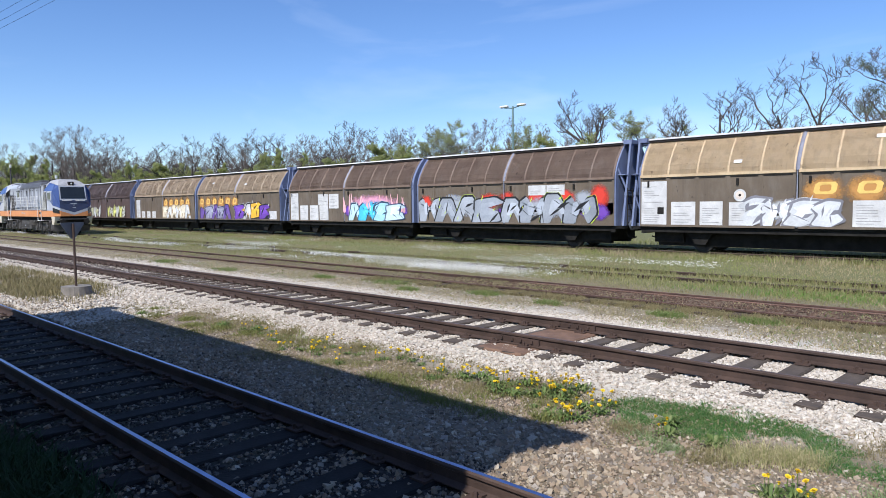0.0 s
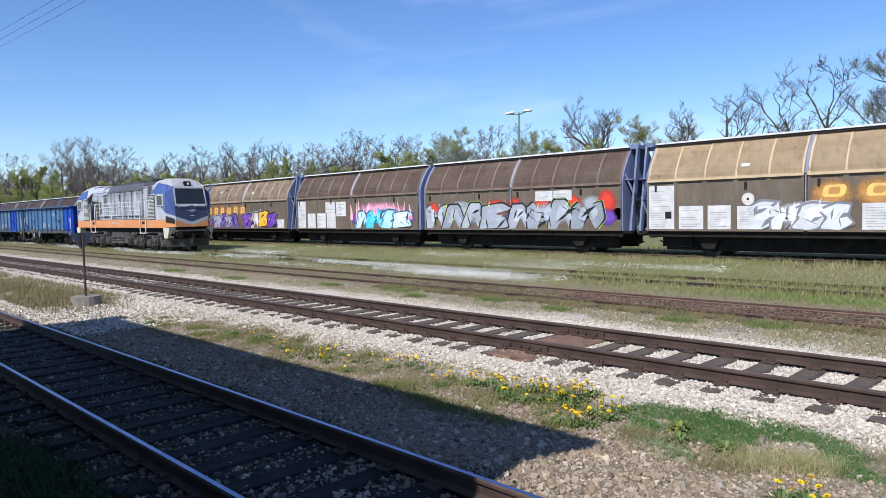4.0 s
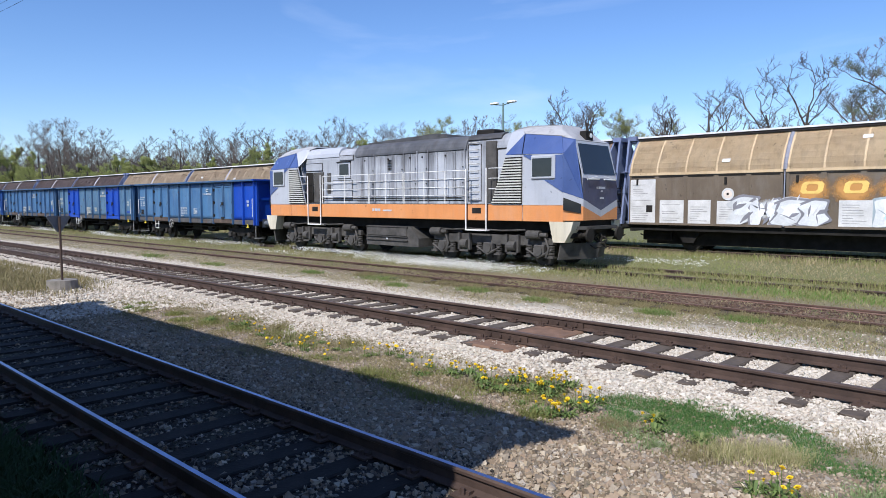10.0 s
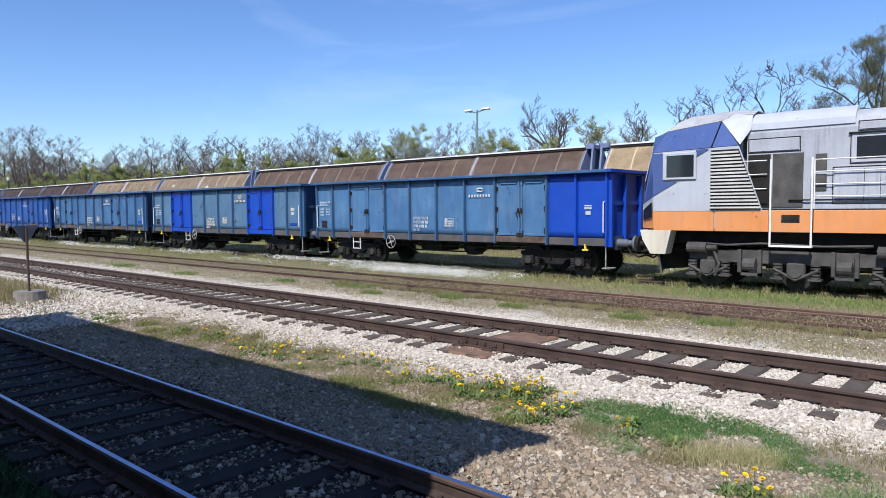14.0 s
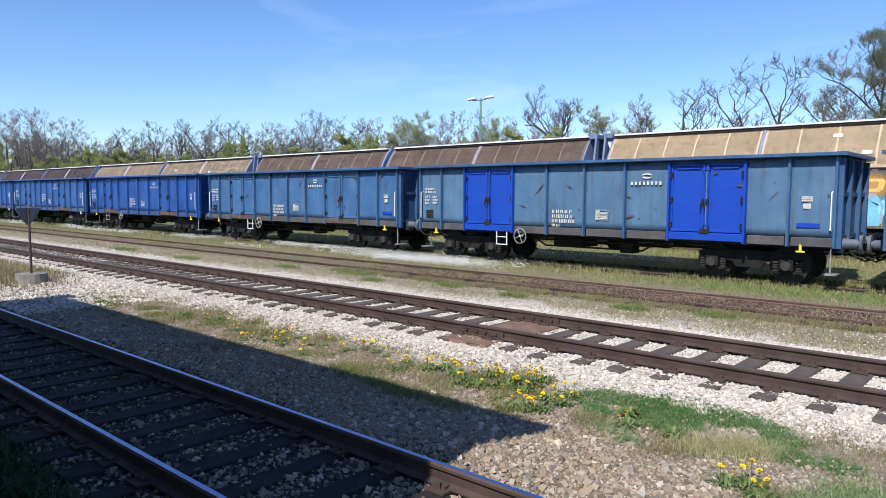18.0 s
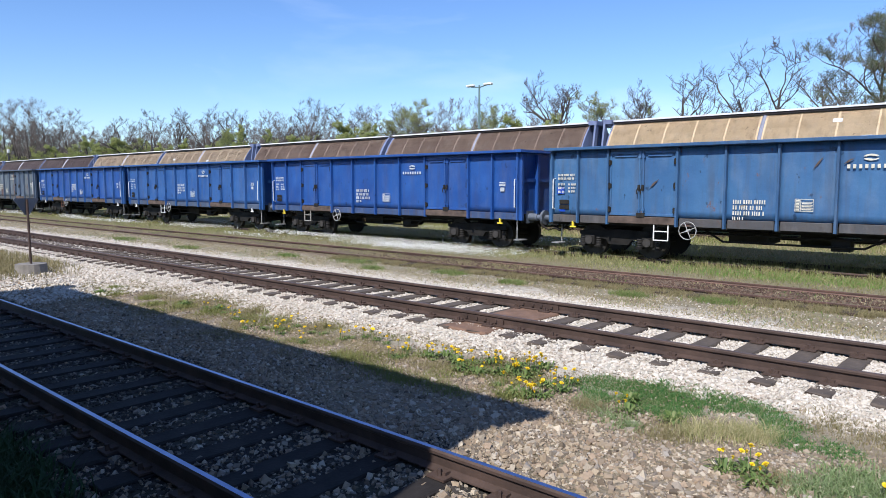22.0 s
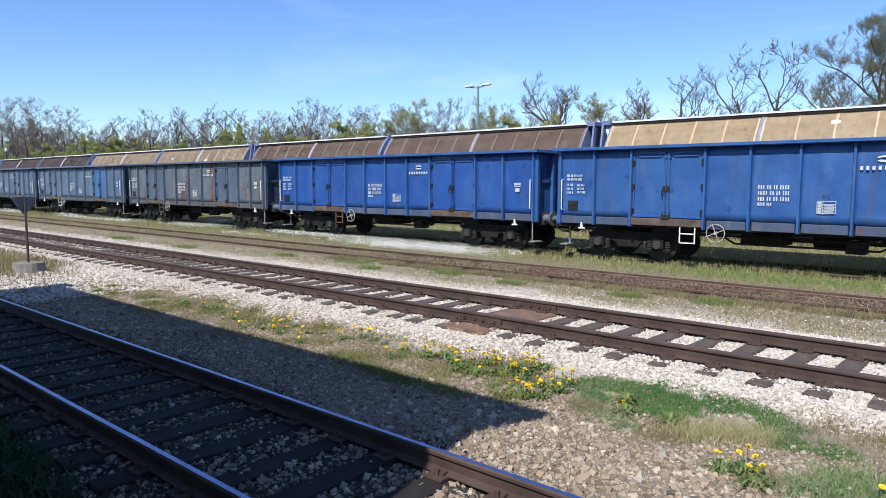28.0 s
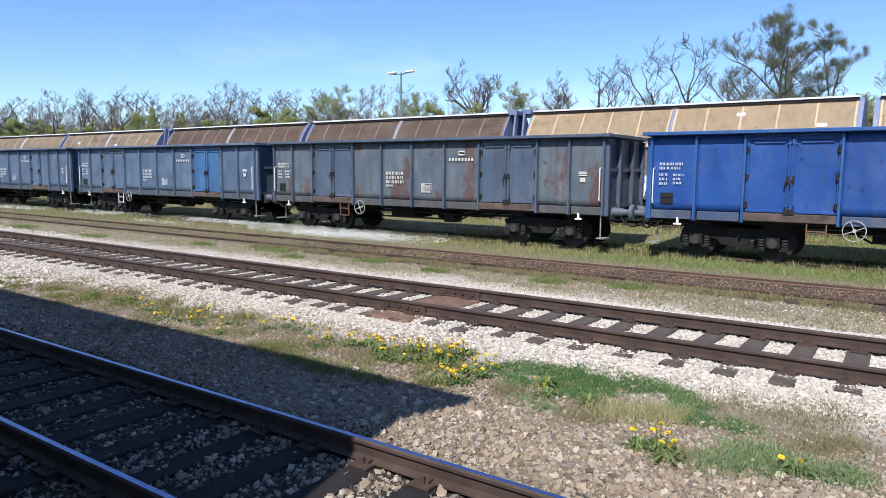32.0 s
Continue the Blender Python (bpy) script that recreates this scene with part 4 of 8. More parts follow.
M["mark_cream"] = surface("cream_lettering", (0.55, 0.53, 0.45), 0.6, 0, 0.2, 4, 30, 0.0)
SILL = surface("grimy_rusted_sill", (0.085, 0.06, 0.048), 0.85, 0, 0.5, 3, 25, 0.4)


def wagon(index, colours, rnd):
    """colours: sheet, rib, door material, mark material, and own sheet materials by panel index."""
    sheet, rib, door, mark, odd, label = colours
    fitting, fitting_word = ((M["white"], "white"), (M["white"], "white"), (M["white"], "white"), (M["concrete"], "grey"), (M["white"], "white"), (M["rust"], "rusty"), (M["rust"], "rusty"))[index % 7]
    accent, accent_word = ((M["white"], "white"), (M["yellow"], "yellow"))[index in (0, 1, 2, 3)]
    w = thing("open_wagon", label, "freight wagon", group="wagons of the passing train")
    yn = -SIDE
    ribs = RIBS_EVEN if index in (4, 5) else RIBS_SNUG if index == 2 else RIBS_WIDE
    mark_z = {0: 1.7, 1: 1.62, 2: 1.6, 3: 1.8}.get(index, 2.0)
    # underframe
    part("solebar", cached(("sole", rib.name), lambda: finish("solebar", boxes((-HALF, HALF, -1.32, -1.18, 0.93, FLOOR), (-HALF, HALF, 1.18, 1.32, 0.93, FLOOR), (-HALF, HALF, -0.2, 0.2, 0.8, 1.05), (-HALF, -HALF + 0.18, -1.3, 1.3, 0.88, FLOOR), (HALF - 0.18, HALF, -1.3, 1.3, 0.88, FLOOR)), M["black"])), None, w)
    part("floor_plate", cached("floor", lambda: finish("floor_plate", boxes((-HALF + 0.05, HALF - 0.05, -1.35, 1.35, FLOOR - 0.03, FLOOR + 0.03)), M["rust"])), None, w)
    brake = cached("brake", lambda: finish("brake_gear", brake_bm(), M["black"]))
    part("brake_gear", brake, None, w)
    for side in (-1, 1):
        flip = pose(0, 0, 0, 0, 0, 0 if side < 0 else 180)
        for i in range(10):
            x0, x1 = -HALF + ribs[i], -HALF + ribs[i + 1]
            wd = x1 - x0
            if i in DOORS:
                dm = odd.get(i, door)
                lf = cached(("leaf", dm.name, round(wd, 2)), lambda: leaf_mesh(wd / 2 - 0.04, yn - 0.0, FLOOR + 0.02, TOP - 0.14, dm))
                for k in range(2):
                    part("door_leaf", lf, None, w, m=flip @ pose(x0 + 0.04 + k * (wd / 2 - 0.02), 0, 0))
                bolt = cached(("latch", dm.name), lambda: latch_mesh(dm))
                for k in (-0.055, 0.055):
                    part("door_latch", bolt, None, w, m=flip @ pose((x0 + x1) / 2 + k, yn, FLOOR + 0.05))
                hinge = cached("hinge", lambda: finish("door_hinge", boxes((-0.045, 0.045, -0.06, 0.0, 0.0, 0.13), (-0.02, 0.02, -0.085, -0.05, -0.02, 0.15), bevel=0.008), M["black"]))
                for hx in (x0 + 0.055, x1 - 0.055):
                    for hz in (1.32, 1.98, 2.62):
                        part("door_hinge", hinge, None, w, m=flip @ pose(hx, yn, hz))
                part("threshold", cached(("threshold", round(wd, 2), dm is VIVID), lambda: finish("threshold", boxes((0, wd, yn - 0.06, yn + 0.1, 1.0, FLOOR), bevel=0.015), VIVID if dm is VIVID else SILL)), None, w, m=flip @ pose(x0, 0, 0))
            else:
                sm = odd.get(i, sheet)
                var = rnd.randrange(3)
                sh = cached(("sheet", sm.name, round(wd, 2), var), lambda: sheet_mesh(wd, yn, FLOOR, TOP - 0.055, sm, 0.07, var + 1.0))
                part("side_sheet", sh, None, w, m=flip @ pose(x0, 0, 0))
                part("lower_sheet", cached(("low", rib.name, round(wd, 2)), lambda: finish("lower_sheet", boxes((0.07, wd - 0.07, yn - 0.025, yn + 0.06, 0.97, FLOOR - 0.01), bevel=0.012), GRIMED[rib.name])), None, w, m=flip @ pose(x0, 0, 0))
        post = cached(("rib", rib.name), lambda: finish("rib", rib_bm(), rib))
        for i, rx in enumerate(ribs):
            own = cached(("rib", VIVID.name), lambda: finish("rib", rib_bm(), VIVID)) if door is VIVID and i in (2, 3, 7, 8) else cached(("rib", odd[9].name), lambda: finish("rib", rib_bm(), odd[9])) if side < 0 and i > 8 and 9 in odd else post
            part("rib", own, None, w, m=flip @ pose(-HALF + min(max(rx, 0.045), 13.015), yn, 0))
        part("top_rail", cached(("rail", rib.name), lambda: finish("top_rail", boxes((-HALF - 0.02, HALF + 0.02, yn - 0.22, yn + 0.05, TOP - 0.06, TOP + 0.03), (-HALF, HALF, yn + 0.014, yn + 0.06, TOP - 0.2, TOP - 0.06), bevel=0.015), rib)), None, w, m=flip)
        if index in (1, 2):
            for x, z, wd, h in ((HALF - 0.85, 1.42, 0.5, 0.1), (-HALF + 0.22, 1.8, 0.24, 0.2), (-HALF + 0.3, 1.28, 0.2, 0.06))[: 1 if index == 1 else 3]:
                part("touch_up", finish("touch_up", boxes((x, x + wd, yn - 0.038, yn - 0.034, z, z + h)), VIVID), None, w, "fresh blue touch-up patch", m=flip)
            for k in range(9):
                x, z, run, tilt = rnd.uniform(-HALF + 2.2, HALF - 0.6), rnd.uniform(1.5, 2.8), rnd.uniform(0.12, 0.4), rnd.uniform(-0.5, 1.4)
                pts = [(x, z), (x + run * 0.4, z + run * 0.5 * tilt + 0.015), (x + run, z + run * tilt), (x + run * 0.5, z + run * 0.5 * tilt - 0.03)]
                tagged(part("scrape", finish("scrape", prism(bmesh.new(), pts, yn - 0.037, yn - 0.034), SILL), None, w, "dark scrape in the paint", m=flip), kind="stuff")
        # markings on this side
        a, q = -HALF + ribs[4] + 0.2, -HALF + ribs[5] + 0.38
        rows = text_block(a, mark_z, 0.78, 3, 0.1, rnd, 1.4) + text_block(a, mark_z - 0.4, 0.3, 1, 0.08, rnd) + text_block(-HALF + 0.25, 2.32, 0.6, 2, 0.07, rnd, 1.5) + text_block(-HALF + 0.25, 2.05, 0.22, 3, 0.07, rnd, 1.6) + text_block(-HALF + 0.6, 2.05, 0.25, 3, 0.06, rnd, 1.7)
        rows += [(q, q + 0.4, z, z + 0.012) for z in (1.45, 1.52, 1.59, 1.66, 1.73)] + [(q + k, q + k + 0.012, 1.462, 1.73) for k in (0, 0.12, 0.388)] + [(q + 0.02, q + 0.1, z, z + 0.04) for z in (1.47, 1.54, 1.61, 1.68)] + [(q + 0.15, q + 0.36, z, z + 0.025) for z in (1.48, 1.55, 1.62)]
        rows += [(HALF - 0.76, HALF - 0.52, 2.03 + 0.045 * k, 2.055 + 0.045 * k) for k in range(3)] + [(HALF - 0.72, HALF - 0.56, 1.86, 1.98)]
        tagged(part("lettering", bars(rows, mark, y=yn - 0.035), None, w, "small faded painted markings", m=flip), kind="stuff")
        part("notice_plate", cached("plate", lambda: finish("notice_plate", boxes((0, 0.32, -0.006, 0, 0, 0.12), (0, 0.32, -0.006, 0, 0.15, 0.27)), M["black"])), None, w, "small black notice plate", m=flip @ pose(-HALF + 0.3, yn - 0.03, 1.36))
        lg = emblem(-HALF + (ribs[6] + ribs[7]) / 2, 2.68, 0.75)
        for k in range(8):
            bx = -HALF + (ribs[6] + ribs[7]) / 2 - 0.46 + 0.117 * k
            box(lg, bx, bx + 0.06, -0.004, 0, 2.44, 2.53)
        tagged(part("emblem", finish("emblem", lg, mark), None, w, "plain curled mark over a row of bars", m=flip @ pose(0, yn - 0.035, 0)), kind="stuff")
        hook = cached(("hook", accent.name), lambda: finish("tie_hook", boxes((-0.03, 0.03, -0.05, 0.02, -0.04, 0.12), (-0.1, 0.1, -0.05, 0.0, -0.08, -0.035), bevel=0.01), accent))
        for x in (-HALF + 0.75, HALF - 0.75):
            part("tie_hook", hook, None, w, accent_word + " tie-down hook", m=flip @ pose(x, yn + 0.02, 0.9))
        step = cached(("step", fitting.name), lambda: finish("step_ladder", step_bm(), fitting))
        part("step_ladder", step, None, w, fitting_word + " step under the doors", m=flip @ pose(-HALF + (ribs[2] + 0.35 if index in (0, 3) else ribs[3] - 0.42), yn - 0.02, 0.45))
        part("handwheel", HANDWHEEL, None, w, "worn white brake handwheel", m=flip @ pose(-HALF + ribs[3] + 0.33, yn - 0.08, 0.88))
        for x in (-HALF + 0.12, HALF - 0.12):
            part("handrail", cached("grab", lambda: finish("handrail", tube(bmesh.new(), [(0, 0.06, 0), (0, -0.05, 0.02), (0, -0.05, 0.88), (0, 0.06, 0.9)], 0.016, 5), M["white"])), None, w, m=flip @ pose(x, yn - 0.06, 1.35))
    # ends
    for e in (-1, 1):
        turn = pose(0, 0, 0, 0, 0, 0 if e > 0 else 180)
        em = odd[9] if e > 0 and 9 in odd else rib
        part("end_wall", cached(("end", em.name), lambda: finish("end_wall", end_bm(), em)), None, w, m=turn)
        for y in (-0.875, 0.875):
            part("buffer", BUFFER, None, w, m=turn @ pose(HALF, y, 1.05))
        part("coupling", COUPLING, None, w, m=turn @ pose(HALF, 0, 1.0))
        part("shunter_step", cached("sstep", lambda: finish("shunter_step", tube(boxes((-0.12, 0.12, -0.2, 0.2, 0.32, 0.35)), [(0, -0.18, 0.35), (0, -0.18, 0.95)], 0.02), surface("worn_step_paint", (0.24, 0.24, 0.235), 0.6, 0, 0.4, 5, 30, 0.1))), None, w, m=turn @ pose(HALF - 0.12, -1.18 * e, 0))
    for x in (-4.5, 4.5):
        b = part("bogie", BOGIE, None, w, m=pose(x, 0, 0))
        for k in (-0.9, 0.9):
            ROLLING.append((add_wheelset(b, k, WHEEL_R), k))
    return w


def rib_bm():
    bm = bmesh.new()
    prism(bm, [(-0.026, -0.095), (0.026, -0.095), (0.04, 0.0), (-0.04, 0.0)], 0.96, TOP - 0.08, "z")
    return bm


def step_bm():
    bm = bmesh.new()
    for x in (-0.2, 0.2):
        box(bm, x - 0.014, x + 0.014, -0.012, 0.012, 0.12, 0.55)
    for z in (0.12, 0.36):
        box(bm, -0.19, 0.19, -0.03, 0.08, z, z + 0.022)
    return bm


def brake_bm():
    bm = boxes((-1.6, -0.6, -0.5, 0.5, 0.55, 0.85), (0.9, 1.3, -0.9, -0.5, 0.5, 0.8))
    disc(bm, (0.4, 0.2, 0.7), 0.18, 0.18, "x", 0.8, 14)
    for y in (-0.95, 0.95):
        tube(bm, [(-3.4, y, 0.78), (3.4, y, 0.78)], 0.025)
        tube(bm, [(-2.2, y, 0.95), (-1.6, y, 0.6), (1.6, y, 0.6), (2.2, y, 0.95)], 0.03)
    return bm


def end_bm():
    bm = boxes((HALF - 0.05, HALF - 0.02, -SIDE, SIDE, FLOOR - 0.1, TOP - 0.05), (HALF - 0.06, HALF + 0.17, -SIDE - 0.2, SIDE + 0.2, TOP - 0.05, TOP + 0.035))
    for y in (-1.36, -0.5, 0.5, 1.36):
        box(bm, HALF - 0.02, HALF + 0.09, y - 0.06, y + 0.06, 0.95, TOP - 0.1, bevel=0.01)
    for z in (1.15, 2.15):
        box(bm, HALF - 0.02, HALF + 0.03, -1.3, 1.3, z, z + 0.1)
    return bm


BLUE = paint("royal_blue_wagon_paint", (0.007, 0.048, 0.215), 0.12, (0.016, 0.08, 0.29), streak=0.3, scuff=0.22)
BLUE_MID = paint("worn_blue_wagon_paint", (0.012, 0.064, 0.22), 0.28, (0.03, 0.105, 0.295), streak=0.35, scuff=0.25)
BLUE_PALE = paint("pale_blue_wagon_paint", (0.042, 0.12, 0.26), 0.22, (0.068, 0.17, 0.315), streak=0.4)
BLUE_WORN = paint("dulled_mid_blue_paint", (0.028, 0.092, 0.22), 0.45, (0.05, 0.138, 0.28), streak=0.5, scuff=0.3, scars=0.8)
BLUE_DULL = paint("dull_pale_blue_paint", (0.055, 0.125, 0.22), 0.4, (0.085, 0.17, 0.27), streak=0.55, scuff=0.3, scars=0.8)
BLUE_RIB = paint("weathered_blue_rib_paint", (0.024, 0.075, 0.175), 0.35, (0.042, 0.112, 0.23), streak=0.55, streak_col=(0.035, 0.03, 0.028), scuff=0.3)
BLUE_GREY = paint("grey_blue_wagon_paint", (0.056, 0.092, 0.152), 0.45, (0.1, 0.147, 0.215), streak=0.55)
GREY = paint("grey_green_wagon_paint", (0.12, 0.15, 0.16), 0.45, (0.19, 0.23, 0.24), streak=0.5)
GREY_RIB = paint("grimy_grey_rib_paint", (0.045, 0.07, 0.115), 0.5, (0.075, 0.105, 0.15), streak=0.5)
RUSTY = paint("rust_patched_blue_paint", (0.07, 0.092, 0.115), 0.98, (0.115, 0.14, 0.162), streak=0.6, patch=0.9, rust_col=(0.085, 0.045, 0.036))
VIVID = paint("fresh_bright_blue_paint", (0.002, 0.042, 0.33), 0.02, (0.004, 0.055, 0.39), streak=0.08, scuff=0.03, scars=0.2)

GRIMED = {m.name: paint("grimy_sill_" + m.name, c, 0.6, f, 0.7, 0.7) for m, c, f in ((BLUE, (0.015, 0.05, 0.16), (0.04, 0.07, 0.15)), (BLUE_MID, (0.03, 0.06, 0.13), (0.06, 0.08, 0.12)), (BLUE_GREY, (0.04, 0.06, 0.085), (0.07, 0.08, 0.09)), (BLUE_RIB, (0.05, 0.055, 0.065), (0.085, 0.075, 0.07)), (GREY_RIB, (0.05, 0.055, 0.06), (0.08, 0.08, 0.08)))}

WAGONS = [
    (BLUE_PALE, BLUE_RIB, BLUE_PALE, M["mark"], {8: VIVID, 9: VIVID}, "pale blue steel open wagon with fresh blue end panels"),
    (BLUE_DULL, BLUE_RIB, VIVID, M["mark_cream"], {}, "faded pale blue open wagon with fresh bright blue doors"),
    (BLUE_WORN, BLUE_RIB, BLUE_WORN, M["mark_cream"], {}, "worn mid-blue open wagon with dented side sheets"),
    (BLUE, BLUE, BLUE, M["mark"], {}, "clean royal blue steel open wagon"),
    (BLUE_MID, BLUE_MID, BLUE_MID, M["mark"], {}, "worn blue steel open wagon with rust scars"),
    (BLUE, BLUE_MID, BLUE, M["mark"], {}, "scuffed blue steel open wagon with dented sheets"),
    (RUSTY, GREY_RIB, GREY_RIB, M["mark_cream"], {}, "rust-patched grey-blue open wagon"),
    (BLUE_GREY, BLUE_GREY, BLUE_GREY, M["mark"], {7: BLUE_WORN}, "worn grey-blue open wagon with one bluer door"),
    (BLUE_GREY, BLUE_GREY, BLUE_GREY, M["mark"], {}, "grey-blue steel open wagon with worn paint"),
    (GREY, BLUE_GREY, GREY, M["mark"], {}, "dull grey steel open wagon"),
    (BLUE_MID, BLUE_MID, BLUE_MID, M["mark"], {}, "worn blue steel open wagon"),
    (BLUE, BLUE, BLUE, M["mark"], {}, "blue steel open wagon"),
]
rnd_w = random.Random(5)
TRAIN = []
FRONTS = [-14.25, -28.3, -42.45, -56.68, -70.68, -84.62, -98.88]
PITCH = 14.1
for i, cols in enumerate(WAGONS):
    w = wagon(i, cols, rnd_w)
    TRAIN.append((w, (FRONTS[i] if i < 7 else FRONTS[6] - (i - 6) * PITCH) - HALF))


def train_run(t):
    """Metres that the train has gone since 13 s."""
    out, n = 0.0, 200
    for k in range(n):
        u = 13 + (t - 13) * (k + 0.5) / n
        v = 4.93 if u < 19.5 else max(4.75, 4.93 - 0.18 * (u - 19.5) / 4.5)
        out += v * (t - 13) / n
    return out


# ---- the diesel locomotive ----


def sooty_silver():
    """Silver hood paint with soot runs, heaviest below the exhaust."""
    m, nt, b = shader("sooty_silver_paint", 0.45)
    c = ramp(nt, noise_node(nt, 0.8, 5), [(0.3, (0.35, 0.37, 0.41)), (0.7, (0.47, 0.49, 0.535))])
    tc = nt.nodes.new("ShaderNodeTexCoord")
    sep = nt.nodes.new("ShaderNodeSeparateXYZ")
    nt.links.new(tc.outputs["Object"], sep.inputs[0])
    along = nt.nodes.new("ShaderNodeMath")
    along.operation = "DIVIDE"
    along.inputs[1].default_value = 16.0
    nt.links.new(sep.outputs[0], along.inputs[0])
    bays = ramp(nt, along.outputs[0], [(0.34, (0.3,) * 3), (0.38, (1, 1, 1)), (0.74, (1, 1, 1)), (0.82, (0.5,) * 3)])
    run = noise_node(nt, 1.0, 6, 0.65, stretch=(1.5, 1.5, 0.17))
    c = mix(nt, mix(nt, 1.0, ramp(nt, run, [(0.46, (0, 0, 0)), (0.66, (0.85,) * 3)]), bays, "MULTIPLY"), c, (0.09, 0.09, 0.1))
    run2 = noise_node(nt, 1.0, 5, 0.6, stretch=(9.0, 9.0, 0.4))
    c = mix(nt, ramp(nt, run2, [(0.57, (0, 0, 0)), (0.8, (0.5,) * 3)]), c, (0.08, 0.076, 0.072))
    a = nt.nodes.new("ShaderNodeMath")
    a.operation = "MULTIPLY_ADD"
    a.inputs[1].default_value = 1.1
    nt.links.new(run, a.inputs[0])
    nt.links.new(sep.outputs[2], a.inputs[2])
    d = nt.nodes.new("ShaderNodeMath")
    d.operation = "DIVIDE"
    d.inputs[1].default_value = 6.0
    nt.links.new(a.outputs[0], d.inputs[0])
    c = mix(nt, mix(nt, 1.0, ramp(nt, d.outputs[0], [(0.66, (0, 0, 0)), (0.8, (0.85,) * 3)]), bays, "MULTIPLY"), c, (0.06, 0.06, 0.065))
    nt.links.new(mix(nt, 0.4, c, ramp(nt, noise_node(nt, 30, 3), [(0.3, (0.7,) * 3), (0.7, (1.0,) * 3)]), "MULTIPLY"), b.inputs["Base Color"])
    bump(nt, b, noise_node(nt, 2.0, 4), 0.3, 0.02)
    return m


SILVER = sooty_silver()
SOOT_GREY = paint("soot_greyed_paint", (0.045, 0.047, 0.054), 0.1, (0.12, 0.125, 0.14), 0.55, 0.5)
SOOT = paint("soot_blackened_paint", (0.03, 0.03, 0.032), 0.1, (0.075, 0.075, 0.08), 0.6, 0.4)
LOCO_BLUE = paint("violet_blue_loco_paint", (0.05, 0.085, 0.235), 0.0, (0.075, 0.115, 0.28), 0.25, 0.12, scuff=0.15)
ORANGE = paint("orange_loco_paint", (0.6, 0.225, 0.065), 0.1, (0.66, 0.29, 0.11), 0.45, 0.2, streak_col=(0.15, 0.07, 0.03))
CREAM = paint("cream_skirt_paint", (0.55, 0.5, 0.38), 0.15, (0.62, 0.58, 0.48), 0.5, 0.3)
NAVY = paint("dark_navy_nose_paint", (0.03, 0.04, 0.09), 0.0, (0.04, 0.055, 0.12), 0.35, 0.1)
LOCO_GREY = paint("pale_grey_cab_paint", (0.38, 0.4, 0.45), 0.0, (0.45, 0.47, 0.515), 0.4, 0.15)
WHITE_ROOF = paint("dirty_white_roof_paint", (0.32, 0.32, 0.335), 0.05, (0.43, 0.43, 0.44), 0.5, 0.4)


M["slat"] = surface("pale_slat_paint", (0.5, 0.5, 0.46), 0.5, 0, 0.15, 3, 30, 0.1)


def poly(bm, pts, s=1, mi=0):
    vs = [bm.verts.new((p[0], p[1] * s, p[2])) for p in (pts if s > 0 else pts[::-1])]
    f = bm.faces.new(vs)
    f.material_index = mi
    return f


def plate(pts, thick, material, name, s=1):
    """A flat polygon with thickness, standing out of its plane."""
    bm = bmesh.new()
    f = poly(bm, pts, s)
    bm.normal_update()
    r = bmesh.ops.extrude_face_region(bm, geom=[f])
    n = f.normal.copy()
    bmesh.ops.translate(bm, verts=[v for v in r["geom"] if isinstance(v, bmesh.types.BMVert)], vec=n * thick)
    bmesh.ops.recalc_face_normals(bm, faces=list(bm.faces))
    return finish(name, bm, material)


